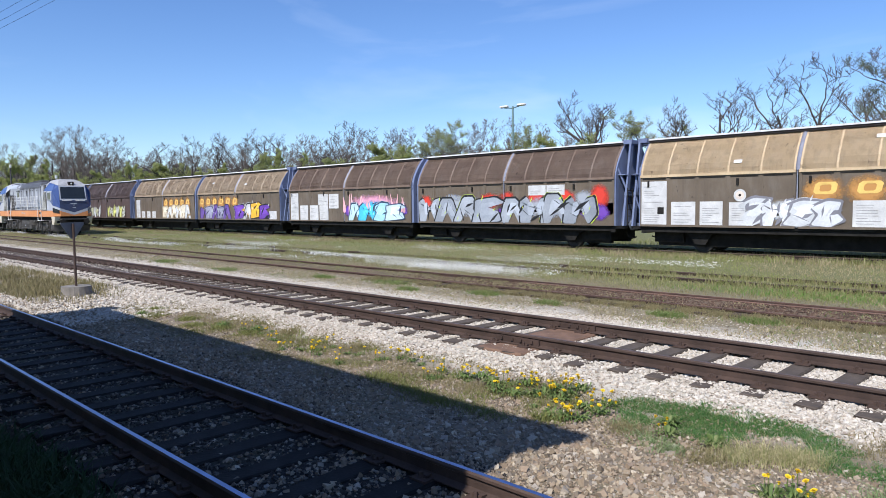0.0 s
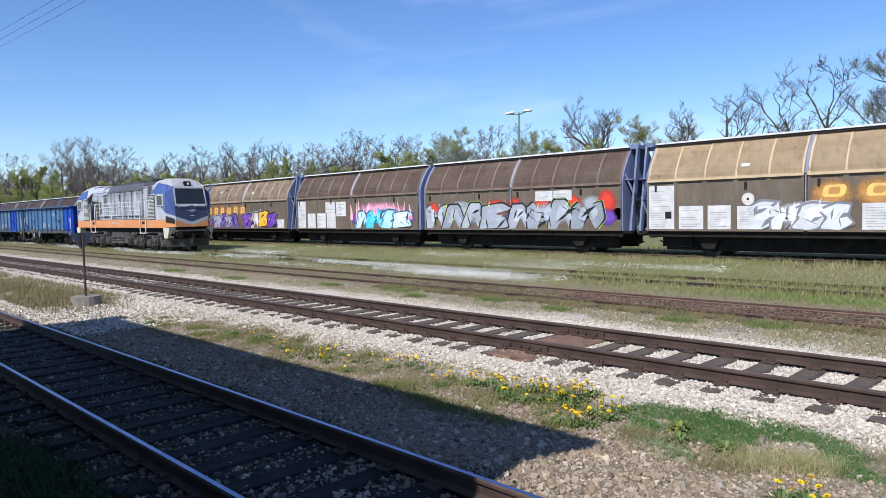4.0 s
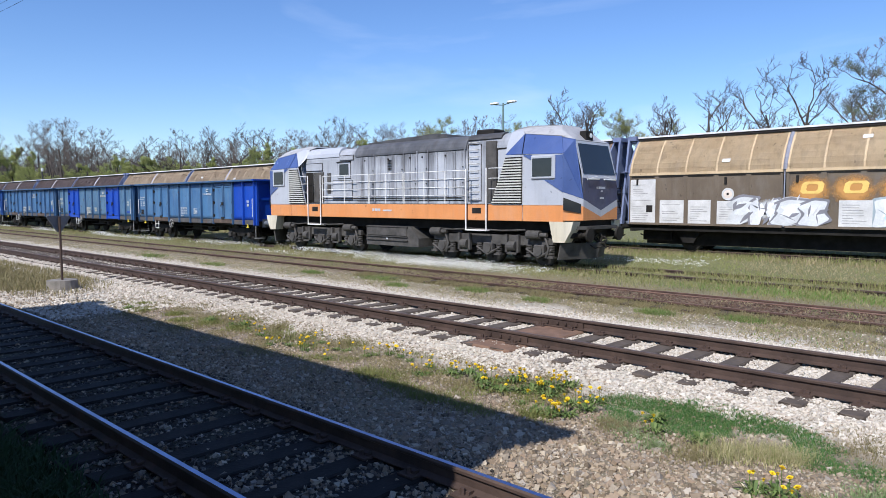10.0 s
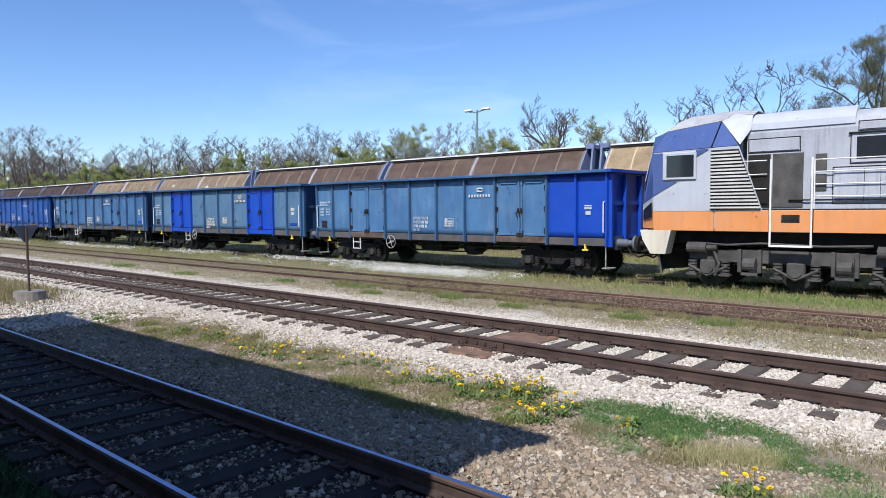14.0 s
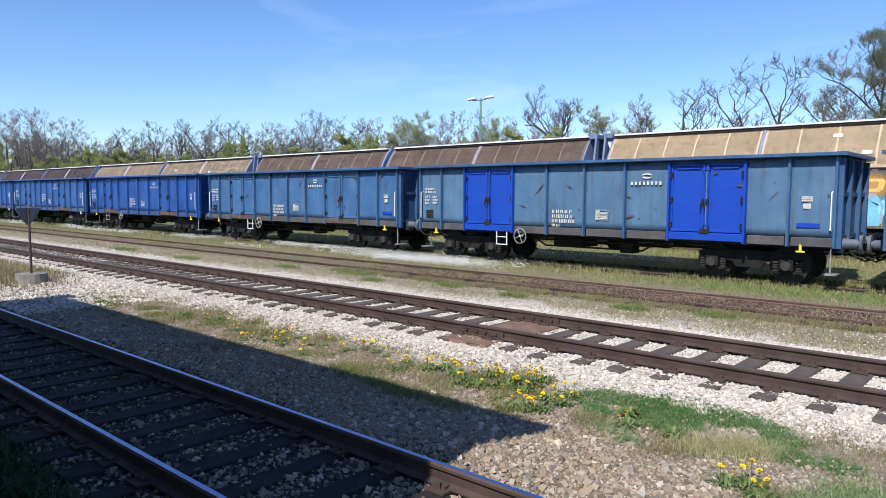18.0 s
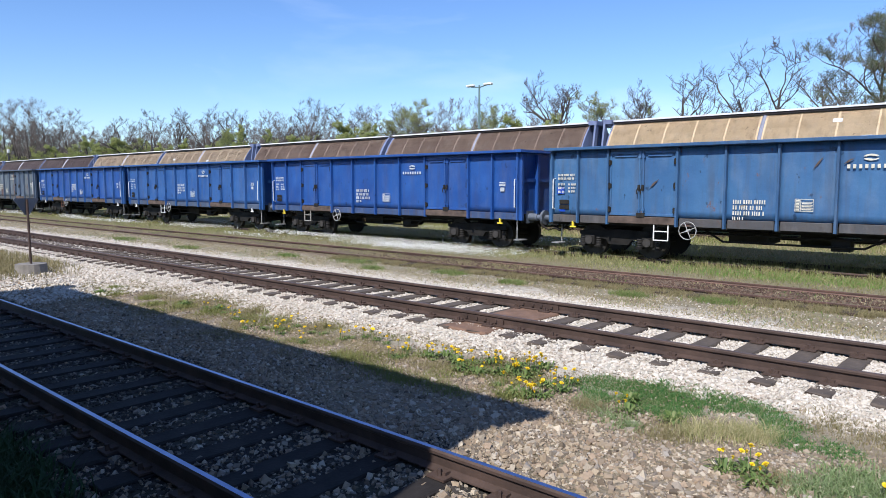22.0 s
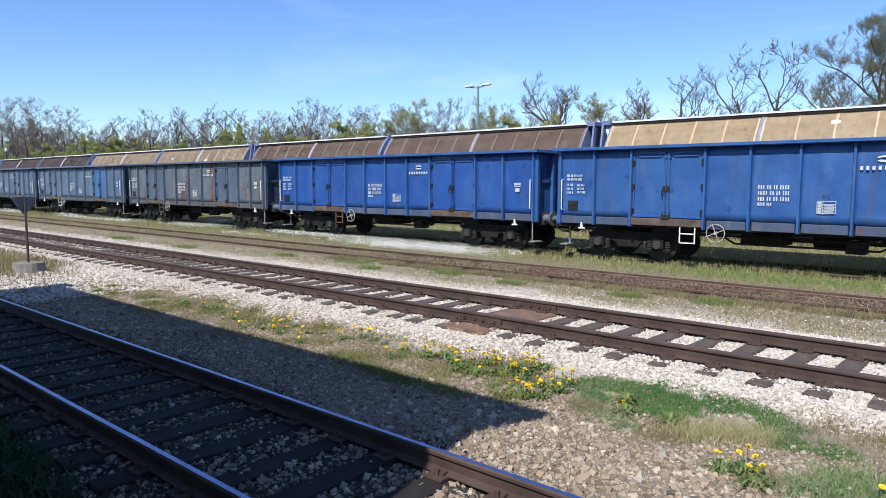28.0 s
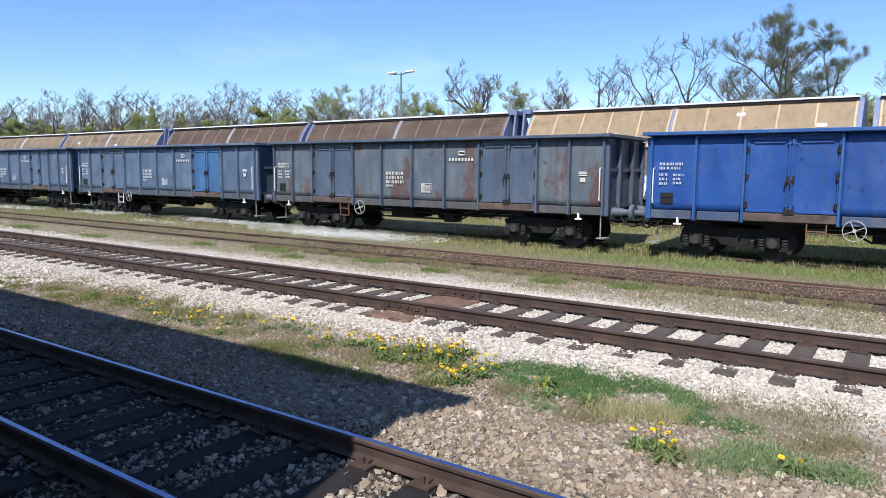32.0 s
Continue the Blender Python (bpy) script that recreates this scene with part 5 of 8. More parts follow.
def cab(loco, turn):
    """A faceted driving cab with a pointed nose; local x grows towards the nose, its tip at 3.45."""
    def add(name, pts, mat, label="", thick=0.02, both=True):
        for s in ((1, -1) if both else (1,)):
            part(name, plate(pts, thick, mat, name, s), None, loco, label, turn)
    # closed inner shell
    bm = bmesh.new()
    outline = [(0.75, -1.38), (2.9, -1.38), (3.3, -1.0), (3.3, 1.0), (2.9, 1.38), (0.75, 1.38)]
    prism(bm, outline, 1.5, 2.6, "z")
    lo = [bm.verts.new((x, y, 2.6)) for x, y in outline]
    up = [bm.verts.new(p) for p in ((0.8, -0.8, 4.28), (2.35, -0.8, 4.25), (2.75, -0.75, 3.9), (2.75, 0.75, 3.9), (2.35, 0.8, 4.25), (0.8, 0.8, 4.28))]
    for i in range(6):
        bm.faces.new((lo[i], lo[(i + 1) % 6], up[(i + 1) % 6], up[i]))
    bm.faces.new(up)
    bmesh.ops.recalc_face_normals(bm, faces=list(bm.faces))
    part("cab_shell", bm, LOCO_GREY, loco, "", turn)
    # sides: y is negative on the near side, so s=1 is the near one
    add("cab_side", [(0.16, -1.42, 1.96), (2.95, -1.42, 1.96), (2.95, -1.42, 3.52), (0.74, -1.42, 3.58)], LOCO_GREY)
    add("blue_flash", [(2.28, -1.441, 2.74), (2.8, -1.441, 2.45), (2.95, -1.441, 2.36), (2.95, -1.441, 3.5), (2.64, -1.441, 3.5), (2.64, -1.441, 2.74)], LOCO_BLUE, "violet-blue painted cab panel", 0.006)
    add("blue_wedge", [(1.45, -1.441, 3.55), (1.8, -1.441, 3.54), (1.8, -1.441, 3.36)], LOCO_BLUE, "small violet-blue wedge", 0.006)
    add("blue_shoulder", [(1.43, -1.43, 3.58), (2.95, -1.43, 3.53), (2.7, -1.13, 4.08), (1.3, -1.1, 4.24)], LOCO_BLUE, "violet-blue sloping shoulder panel")
    add("blue_quarter", [(0.74, -1.43, 3.59), (1.39, -1.43, 3.58), (1.26, -1.1, 4.24)], LOCO_BLUE, "violet-blue quarter panel")
    add("cheek", [(2.95, -1.42, 1.96), (3.4, -1.02, 1.93), (3.42, -1.02, 2.15), (2.95, -1.42, 2.36)], LOCO_GREY)
    add("blue_cheek", [(2.95, -1.43, 2.37), (3.42, -1.03, 2.16), (3.1, -1.0, 3.98), (2.7, -1.13, 4.06), (2.95, -1.43, 3.52)], LOCO_BLUE, "violet-blue painted cheek")
    add("roof_slope", [(1.28, -1.1, 4.26), (2.7, -1.13, 4.1), (2.5, -0.85, 4.34), (1.0, -0.85, 4.44)], WHITE_ROOF, "dirty white cab roof")
    add("roof_haunch", [(0.72, -1.41, 3.6), (1.27, -1.1, 4.25), (1.0, -0.85, 4.44), (0.58, -0.88, 4.36), (0.56, -1.08, 4.0)], LOCO_GREY, "pale grey cab roof haunch")
    add("roof_shoulder", [(0.58, -0.85, 4.38), (1.0, -0.85, 4.44), (2.5, -0.85, 4.34), (2.3, -0.5, 4.5), (1.0, -0.5, 4.56), (0.58, -0.5, 4.5)], WHITE_ROOF)
    part("roof_cap", plate([(0.58, -0.5, 4.51), (1.0, -0.5, 4.57), (2.3, -0.5, 4.51), (2.3, 0.5, 4.51), (1.0, 0.5, 4.57), (0.58, 0.5, 4.51)], 0.02, WHITE_ROOF, "roof_cap"), None, loco, "", turn)
    part("visor", plate([(2.3, -0.5, 4.5), (2.5, -0.85, 4.34), (2.7, -1.13, 4.1), (3.1, -1.0, 3.96), (3.1, 1.0, 3.96), (2.7, 1.13, 4.1), (2.5, 0.85, 4.34), (2.3, 0.5, 4.5)], 0.02, WHITE_ROOF, "visor"), None, loco, "white brow over the windscreen", turn)
    part("windscreen", plate([(3.37, -0.93, 2.92), (3.37, 0.93, 2.92), (3.12, 0.9, 3.86), (3.12, -0.9, 3.86)], 0.03, M["glass_dark"], "windscreen"), None, loco, "dark sloping windscreen", turn)
    part("windscreen_surround", plate([(3.385, -1.0, 2.8), (3.385, 1.0, 2.8), (3.1, 1.0, 3.94), (3.1, -1.0, 3.94)], 0.02, LOCO_GREY, "windscreen_surround"), None, loco, "pale grey windscreen surround", turn)
    part("nose_panel", plate([(3.42, -1.02, 2.15), (3.42, 0, 1.8), (3.42, 1.02, 2.15), (3.385, 1.0, 2.8), (3.385, -1.0, 2.8)], 0.02, NAVY, "nose_panel"), None, loco, "dark navy nose panel", turn)
    for s in (1, -1):
        part("nose_chevron", plate([(3.42, -1.02, 1.93), (3.42, 0, 1.6), (3.42, 0, 1.8), (3.42, -1.02, 2.15)], 0.022, LOCO_GREY, "nose_chevron", s), None, loco, "", turn)
        part("nose_orange", plate([(3.42, -1.02, 1.5), (3.42, 0, 1.5), (3.42, 0, 1.6), (3.42, -1.02, 1.93)], 0.018, ORANGE, "nose_orange", s), None, loco, "", turn)
        part("cheek_orange", plate([(2.95, -1.42, 1.5), (3.42, -1.02, 1.5), (3.42, -1.02, 1.93), (2.95, -1.42, 1.97)], 0.02, ORANGE, "cheek_orange", s), None, loco, "", turn)
        part("headlight", plate([(2.99, -1.46, 1.82), (3.38, -1.09, 1.72), (3.38, -1.09, 2.0), (2.99, -1.46, 2.2)], 0.03, M["glass_dark"], "headlight", s), None, loco, "dark angular headlight", turn)
        bm = boxes((1.78, 2.68, *sorted((-1.475 * s, -1.42 * s)), 2.78, 3.5), bevel=0.02)
        part("window_frame", bm, LOCO_GREY, loco, "pale side window frame", turn)
        part("side_window", boxes((1.84, 2.56, *sorted((-1.487 * s, -1.47 * s)), 2.86, 3.42)), M["glass_dark"], loco, "dark sliding side window", turn)
        part("skirt", prism(bmesh.new(), [(2.45, 1.46), (3.32, 1.46), (3.25, 1.2), (3.02, 0.82), (2.6, 0.82)], *sorted((-1.42 * s, -1.02 * s))), CREAM, loco, "cream skirt under the nose", turn)
        # slatted air intake, each slat a bar
        for k in range(17):
            z = 2.03 + k * 0.086
            x0 = 0.2 + 0.53 * (k / 16)
            part("slat", boxes((x0, 1.4, *sorted((-1.49 * s, -1.44 * s)), z, z + 0.045)), M["slat"], loco, "", turn)
        part("intake_back", plate([(0.19, -1.442, 2.0), (1.42, -1.442, 2.0), (1.42, -1.442, 3.5), (0.74, -1.442, 3.5)], 0.006, M["black"], "intake_back", s), None, loco, "", turn)
    part("spotlight", disc(boxes((2.75, 2.98, -0.2, 0.2, 4.0, 4.3)), (3.0, 0, 4.15), 0.09, 0.09, "x", 0.05, 14), M["black"], loco, "roof spotlight housing", turn)
    part("lens", disc(bmesh.new(), (3.03, 0, 4.15), 0.075, 0.07, "x", 0.03, 14), M["white"], loco, "", turn)
    bm = bmesh.new()
    for s in (-1, 1):
        tube(bm, [(3.44, s * 0.85, 2.76), (3.44, s * 0.15, 2.77)], 0.022)
        tube(bm, [(3.44, s * 0.6, 2.8), (3.42, s * 0.2, 2.86)], 0.01)
    part("wiper", bm, M["white"], loco, "", turn)
    tagged(part("nose_number", bars([(-0.32, -0.26, 2.47, 2.53), (-0.2, 0.2, 2.47, 2.54), (-0.06, 0.06, 2.38, 2.42), (-0.12, 0.12, 2.16, 2.21)], M["mark"], "nose_number"), None, loco, "plain pale bars", turn @ pose(3.446, 0, 0, 0, 0, 90)), kind="stuff")
    # buffer beam, plough, hoses
    part("buffer_beam", boxes((2.7, 3.2, -1.25, 1.25, 0.95, 1.5), bevel=0.03), M["black"], loco, "", turn)
    part("step_plate", plate([(3.2, -1.2, 1.32), (3.5, -0.9, 1.32), (3.5, 0.9, 1.32), (3.2, 1.2, 1.32)], 0.1, M["bogie"], "step_plate"), None, loco, "", turn)
    for y in (-0.875, 0.875):
        part("buffer", cached("loco_buffer", lambda: buffer_mesh(M["black"])), None, loco, m=turn @ pose(3.0, y, 1.05))
    part("coupling", COUPLING, None, loco, m=turn @ pose(3.05, 0, 1.0))
    part("snow_plough", plate([(2.75, -1.35, 0.28), (3.3, 0, 0.28), (3.45, 0, 0.78), (2.85, -1.35, 0.78)], 0.05, M["bogie"], "snow_plough", 1), None, loco, "grimy black snow plough", turn)
    part("snow_plough", plate([(2.75, -1.35, 0.28), (3.3, 0, 0.28), (3.45, 0, 0.78), (2.85, -1.35, 0.78)], 0.05, M["bogie"], "snow_plough", -1), None, loco, "grimy black snow plough", turn)


def loco_bogie_mesh():
    bm = bmesh.new()
    for s in (-1, 1):
        y0, y1 = sorted((s * 0.98, s * 1.1))
        prism(bm, [(-2.6, 0.72), (-2.6, 0.9), (-1.2, 0.98), (1.2, 0.98), (2.6, 0.9), (2.6, 0.72), (1.4, 0.66), (-1.4, 0.66)], y0, y1)
        for x in (-2.1, 0, 2.1):
            box(bm, x - 0.2, x + 0.2, *sorted((s * 1.0, s * 1.2)), 0.38, 0.7, bevel=0.03)
            disc(bm, (x, s * 1.2, 0.52), 0.17, 0.13, "y", 0.1, 14)
            for dx in (-0.42, 0.42):
                for k in range(5):
                    disc(bm, (x + dx, s * 1.08, 0.36 + 0.075 * k), 0.11, 0.11, "z", 0.045, 12)
                box(bm, x + dx - 0.14, x + dx + 0.14, *sorted((s * 0.96, s * 1.2)), 0.29, 0.335)
            tube(bm, [(x - 0.5, s * 1.16, 0.55), (x, s * 1.2, 0.3), (x + 0.5, s * 1.16, 0.55)], 0.04)
        for x in (-2.35, 1.95):
            disc(bm, (x, s * 1.22, 1.02), 0.14, 0.14, "x", 0.5, 14)
            disc(bm, (x + 0.35, s * 1.22, 1.02), 0.07, 0.07, "x", 0.3, 10)
            tube(bm, [(x + 0.4, s * 1.2, 1.0), (x + 0.55, s * 1.2, 0.6), (x + 0.45, s * 1.2, 0.3)], 0.045)
        for x in (-1.05, 1.05):
            box(bm, x - 0.28, x - 0.2, *sorted((s * 1.1, s * 1.22)), 0.35, 1.0)
            box(bm, x + 0.2, x + 0.28, *sorted((s * 1.1, s * 1.22)), 0.35, 1.0)
            box(bm, x - 0.28, x + 0.28, *sorted((s * 1.1, s * 1.22)), 0.35, 0.42)
            disc(bm, (x, s * 1.16, 0.62), 0.16, 0.16, "x", 0.3, 12)
        tube(bm, [(-2.4, s * 1.2, 1.14), (-1.6, s * 1.2, 1.1), (-0.8, s * 1.2, 1.16), (0.6, s * 1.2, 1.12), (1.6, s * 1.2, 1.16)], 0.03)
    box(bm, -2.3, 2.3, -0.6, 0.6, 0.55, 0.95)
    return finish("bogie", bm, M["bogie"])


def build_loco():
    """Local x from the rear end at 0 to the nose at 16.35; z from the rail."""
    loco = thing("diesel_locomotive", "grey, violet-blue and orange diesel locomotive streaked with soot", "locomotive")
    part("main_frame", boxes((0.0, 16.0, -0.95, 0.95, 1.1, 1.5), (0.0, 16.0, -1.3, 1.3, 1.44, 1.49)), M["dark_bogie"], loco)
    for s in (-1, 1):
        for k, (x0, x1) in enumerate(((0.02, 1.62), (1.65, 2.94), (2.98, 3.88), (3.92, 12.12), (12.16, 13.02), (13.06, 14.46), (14.49, 16.01))):
            part("orange_sill", boxes((x0, x1, *sorted((s * 1.3, s * 1.42)), 1.45, 1.98), bevel=0.012), ORANGE, loco, "orange side sill")
    part("walkway", boxes((2.3, 13.4, -1.4, 1.4, 1.97, 2.01)), M["black"], loco)
    # engine hood: main sections, each with pressed vertical swages
    hood_y = 1.05
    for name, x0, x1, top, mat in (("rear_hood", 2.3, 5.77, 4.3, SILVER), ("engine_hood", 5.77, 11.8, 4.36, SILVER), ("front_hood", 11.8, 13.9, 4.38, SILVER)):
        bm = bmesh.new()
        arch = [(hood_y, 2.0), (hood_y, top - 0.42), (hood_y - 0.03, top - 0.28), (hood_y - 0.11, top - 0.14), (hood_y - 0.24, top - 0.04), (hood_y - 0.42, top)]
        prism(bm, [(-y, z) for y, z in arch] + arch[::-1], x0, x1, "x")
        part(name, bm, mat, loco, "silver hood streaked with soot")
    for s in (-1, 1):
        part("door_recess", boxes((5.84, 11.74, *sorted((s * (hood_y - 0.01), s * (hood_y + 0.008))), 2.1, 3.88)), M["black"], loco)
        # engine doors in five bays, each leaf pressed in narrow swages
        for a, b, k in ((5.86, 6.94, 3), (6.98, 8.62, 4), (8.66, 9.36, 2), (9.4, 9.92, 1), (9.96, 11.72, 4)):
            w = (b - a) / k
            for i in range(k):
                part("hood_door", boxes((a + i * w + 0.011, a + (i + 1) * w - 0.011, *sorted((s * hood_y, s * (hood_y + 0.045))), 2.13, 3.86), (a + i * w + 0.07, a + (i + 1) * w - 0.07, *sorted((s * (hood_y + 0.045), s * (hood_y + 0.06))), 2.22, 3.78), bevel=0.012), SILVER, loco)
            part("bay_post", boxes((b, b + 0.04, *sorted((s * hood_y, s * (hood_y + 0.075))), 2.08, 3.95), bevel=0.008), SILVER, loco)
            for cx, cz, cr in (((a + b) / 2, 3.72, 0.035), ((a + b) / 2 + 0.06, 2.3, 0.028), (b - 0.05, 2.75, 0.022), (b - 0.05, 3.3, 0.022)):
                part("door_catch", disc(bmesh.new(), (cx, s * (hood_y + 0.07), cz), cr, cr - 0.005, "y", 0.03, 8), M["black"], loco)
        for k in range(7):
            part("louvre_slat", boxes((7.78, 7.98, *sorted((s * (hood_y + 0.055), s * (hood_y + 0.085))), 3.3 + k * 0.06, 3.325 + k * 0.06)), M["black"], loco)
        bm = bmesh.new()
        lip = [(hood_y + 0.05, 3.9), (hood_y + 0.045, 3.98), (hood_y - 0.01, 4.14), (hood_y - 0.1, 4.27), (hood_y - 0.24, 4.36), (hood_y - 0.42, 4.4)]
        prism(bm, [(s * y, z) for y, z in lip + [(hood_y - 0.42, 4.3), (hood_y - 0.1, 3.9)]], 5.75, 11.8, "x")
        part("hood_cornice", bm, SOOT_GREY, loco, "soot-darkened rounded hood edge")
        part("grab_line", tube(bmesh.new(), [(3.3, s * (hood_y + 0.07), 2.22), (11.6, s * (hood_y + 0.07), 2.22)], 0.018, 5), M["black"], loco)
        # dark plates laid on the hood: shade of the openings put into colour
        for x, z, w, h, m in ((2.34, 2.05, 0.52, 1.3, "black"), (2.92, 2.05, 0.68, 1.3, "bogie"), (3.86, 2.92, 0.24, 0.38, "bogie"), (3.86, 2.44, 0.24, 0.38, "bogie"), (4.7, 3.14, 0.6, 0.5, "glass_dark"), (12.68, 2.05, 0.46, 2.06, "bogie")):
            part("hood_opening" if m != "glass_dark" else "hood_window", boxes((x, x + w, *sorted((s * (hood_y - 0.02), s * (hood_y + 0.03))), z, z + h)), M[m], loco)
        part("window_surround", boxes((4.6, 5.4, *sorted((s * (hood_y - 0.02), s * (hood_y + 0.022))), 3.06, 3.72), bevel=0.008), LOCO_GREY, loco)
        part("hatch", boxes((4.75, 5.6, *sorted((s * (hood_y - 0.02), s * (hood_y + 0.025))), 3.8, 3.97), bevel=0.01), SILVER, loco)
        part("access_panel", boxes((4.25, 5.5, *sorted((s * (hood_y - 0.02), s * (hood_y + 0.03))), 2.15, 2.95), bevel=0.015), SILVER, loco)
        part("vent_plate", boxes((2.36, 3.5, *sorted((s * (hood_y - 0.02), s * (hood_y + 0.04))), 3.42, 3.72), bevel=0.012), SILVER, loco)
        part("ladder_panel", boxes((11.9, 12.44, *sorted((s * (hood_y - 0.02), s * (hood_y + 0.02))), 2.12, 4.02), bevel=0.01), LOCO_GREY, loco)
        # dark rubber seams round the hatches and panels
        for x0, x1, z0, z1 in ((4.72, 5.63, 3.77, 4.0), (4.57, 5.43, 3.03, 3.75), (4.22, 5.53, 2.12, 2.98), (11.87, 12.47, 2.09, 4.05), (2.33, 3.53, 3.39, 3.75)):
            y0, y1 = sorted((s * hood_y, s * (hood_y + 0.012)))
            part("panel_seam", boxes((x0, x1, y0, y1, z0, z0 + 0.016), (x0, x1, y0, y1, z1 - 0.022, z1), (x0, x0 + 0.016, y0, y1, z0, z1), (x1 - 0.016, x1, y0, y1, z0, z1)), M["black"], loco)
        part("panel_seam", boxes((4.86, 4.872, *sorted((s * (hood_y + 0.028), s * (hood_y + 0.034))), 2.17, 2.93), (5.18, 5.19, *sorted((s * (hood_y + 0.028), s * (hood_y + 0.034))), 2.17, 2.93)), M["black"], loco)
        part("window_visor", boxes((4.54, 5.46, *sorted((s * hood_y, s * (hood_y + 0.07))), 3.72, 3.75), bevel=0.006), M["black"], loco)
        bm = bmesh.new()
        eave = [(hood_y + 0.02, 3.96), (hood_y - 0.005, 4.12), (hood_y - 0.1, 4.26), (hood_y - 0.24, 4.36), (hood_y - 0.42, 4.405)]
        prism(bm, [(s * y, z) for y, z in eave + [(hood_y - 0.42, 4.3), (hood_y - 0.12, 3.96)]], 2.4, 4.66, "x")
        part("roof_visor", bm, LOCO_GREY, loco, "pale grey roof edge plate")
        bm = bmesh.new()
        prism(bm, [(s * y, z) for y, z in [(hood_y - 0.02, 4.2), (hood_y - 0.08, 4.3), (hood_y - 0.22, 4.39), (hood_y - 0.42, 4.42), (hood_y - 0.42, 4.3), (hood_y - 0.2, 4.2)]], 11.82, 13.3, "x")
        part("sooty_roof_edge", bm, SOOT, loco, "soot-black roof edge behind the cab")
        part("cab_door", boxes((13.2, 13.82, *sorted((s * (hood_y - 0.02), s * (hood_y + 0.03))), 2.05, 3.8), bevel=0.012), LOCO_GREY, loco, "pale grey cab access door")
        part("cab_door_frame", boxes((13.16, 13.2, *sorted((s * hood_y, s * (hood_y + 0.04))), 2.02, 3.86), (13.2, 13.86, *sorted((s * hood_y, s * (hood_y + 0.04))), 3.82, 3.86)), M["black"], loco)
        for k in range(9):
            part("rung", tube(bmesh.new(), [(11.95, s * hood_y, 2.2 + k * 0.24), (11.97, s * (hood_y + 0.1), 2.17 + k * 0.24), (12.36, s * (hood_y + 0.1), 2.17 + k * 0.24), (12.38, s * hood_y, 2.2 + k * 0.24)], 0.013, 5), M["slat"], loco)
        # railings on the walkway edge
        for x0, x1, n in ((3.92, 6.9, 3), (6.96, 8.9, 3), (8.96, 12.1, 4)):
            bm = bmesh.new()
            for z in (2.3, 2.58, 2.87, 3.15):
                tube(bm, [(x0, s * 1.38, z), (x1, s * 1.38, z)], 0.014, 5)
            part("railing", bm, M["white"], loco, "white tubular railing")
            for k in range(n):
                x = x0 + (x1 - x0) * k / (n - 1)
                part("railing_post", tube(bmesh.new(), [(x, s * 1.38, 1.98), (x, s * 1.38, 3.16)], 0.016, 5), M["white"], loco)
        for x in (2.99, 3.89, 12.12, 13.02):
            part("handrail", tube(bmesh.new(), [(x, s * 1.47, 1.1), (x, s * 1.47, 3.2)], 0.024, 6), M["white"], loco, "white boarding handrail")
        for x0, x1 in ((2.3, 2.88), (13.08, 13.75)):
            bm = bmesh.new()
            for z in (2.5, 2.85, 3.18):
                tube(bm, [(x0, s * 1.42, z), (x1, s * 1.42, z)], 0.014, 5)
            part("railing", bm, M["white"], loco, "white tubular railing")
        for x0 in (2.98, 12.11):
            part("boarding_step", boxes((x0, x0 + 0.92, *sorted((s * 1.3, s * 1.5)), 1.1, 1.14)), M["white"], loco)
            # flat black plate: the foothold's inner shade put into colour
            part("step_recess", boxes((x0 + 0.25, x0 + 0.65, *sorted((s * 1.41, s * 1.424)), 1.68, 1.87)), M["black"], loco)
        tagged(part("side_marks", bars([(7.2, 7.3, 1.72, 1.82), (7.34, 7.5, 1.72, 1.82), (7.54, 7.66, 1.72, 1.82), (7.8, 8.3, 1.72, 1.78)], M["mark"], "side_marks"), None, loco, "faint pale bars on the sill", pose(0, s * 1.424, 0, 0, 0, 0)), kind="stuff")
        part("warning_mark", plate([(13.42, -1.085, 3.3), (13.6, -1.085, 3.3), (13.51, -1.085, 3.46)], 0.004, M["yellow"], "warning_mark", s), None, loco, "small yellow warning triangle")
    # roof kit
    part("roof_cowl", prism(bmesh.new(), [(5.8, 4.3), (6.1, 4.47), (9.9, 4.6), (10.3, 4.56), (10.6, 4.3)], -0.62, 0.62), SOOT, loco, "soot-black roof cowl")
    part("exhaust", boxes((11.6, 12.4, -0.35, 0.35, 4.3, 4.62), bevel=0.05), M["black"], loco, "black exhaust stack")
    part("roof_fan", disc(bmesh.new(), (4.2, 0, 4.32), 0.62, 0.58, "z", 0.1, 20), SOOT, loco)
    # fuel tank
    part("fuel_tank", prism(bmesh.new(), [(6.72, 1.15), (9.2, 1.15), (9.66, 0.72), (9.66, 0.4), (6.72, 0.4)], -1.33, 1.33), M["bogie"], loco, "dusty black fuel tank")
    for s in (-1, 1):
        part("tank_panel", boxes((6.8, 9.05, *sorted((s * 1.33, s * 1.36)), 0.78, 1.1), bevel=0.015), M["bogie"], loco)
        for z in (0.6, 0.74, 1.11):
            part("tank_strap", boxes((6.76, 9.1, *sorted((s * 1.33, s * 1.385)), z, z + 0.025)), M["bogie"], loco)
        part("tank_mark", plate([(7.9, -1.365, 0.64), (8.02, -1.365, 0.64), (7.96, -1.365, 0.73)], 0.004, M["mark"], "tank_mark", s), None, loco)
    cab(loco, pose(13.06, 0, 0))
    cab(loco, pose(2.96, 0, 0, 0, 0, 180))
    bog = loco_bogie_mesh()
    for x in (3.5, 12.85):
        b = part("bogie", bog, None, loco, m=pose(x, 0, 0))
        for k in (-2.1, 0, 2.1):
            ROLLING.append((add_wheelset(b, k, WHEEL_R), k))
    return loco


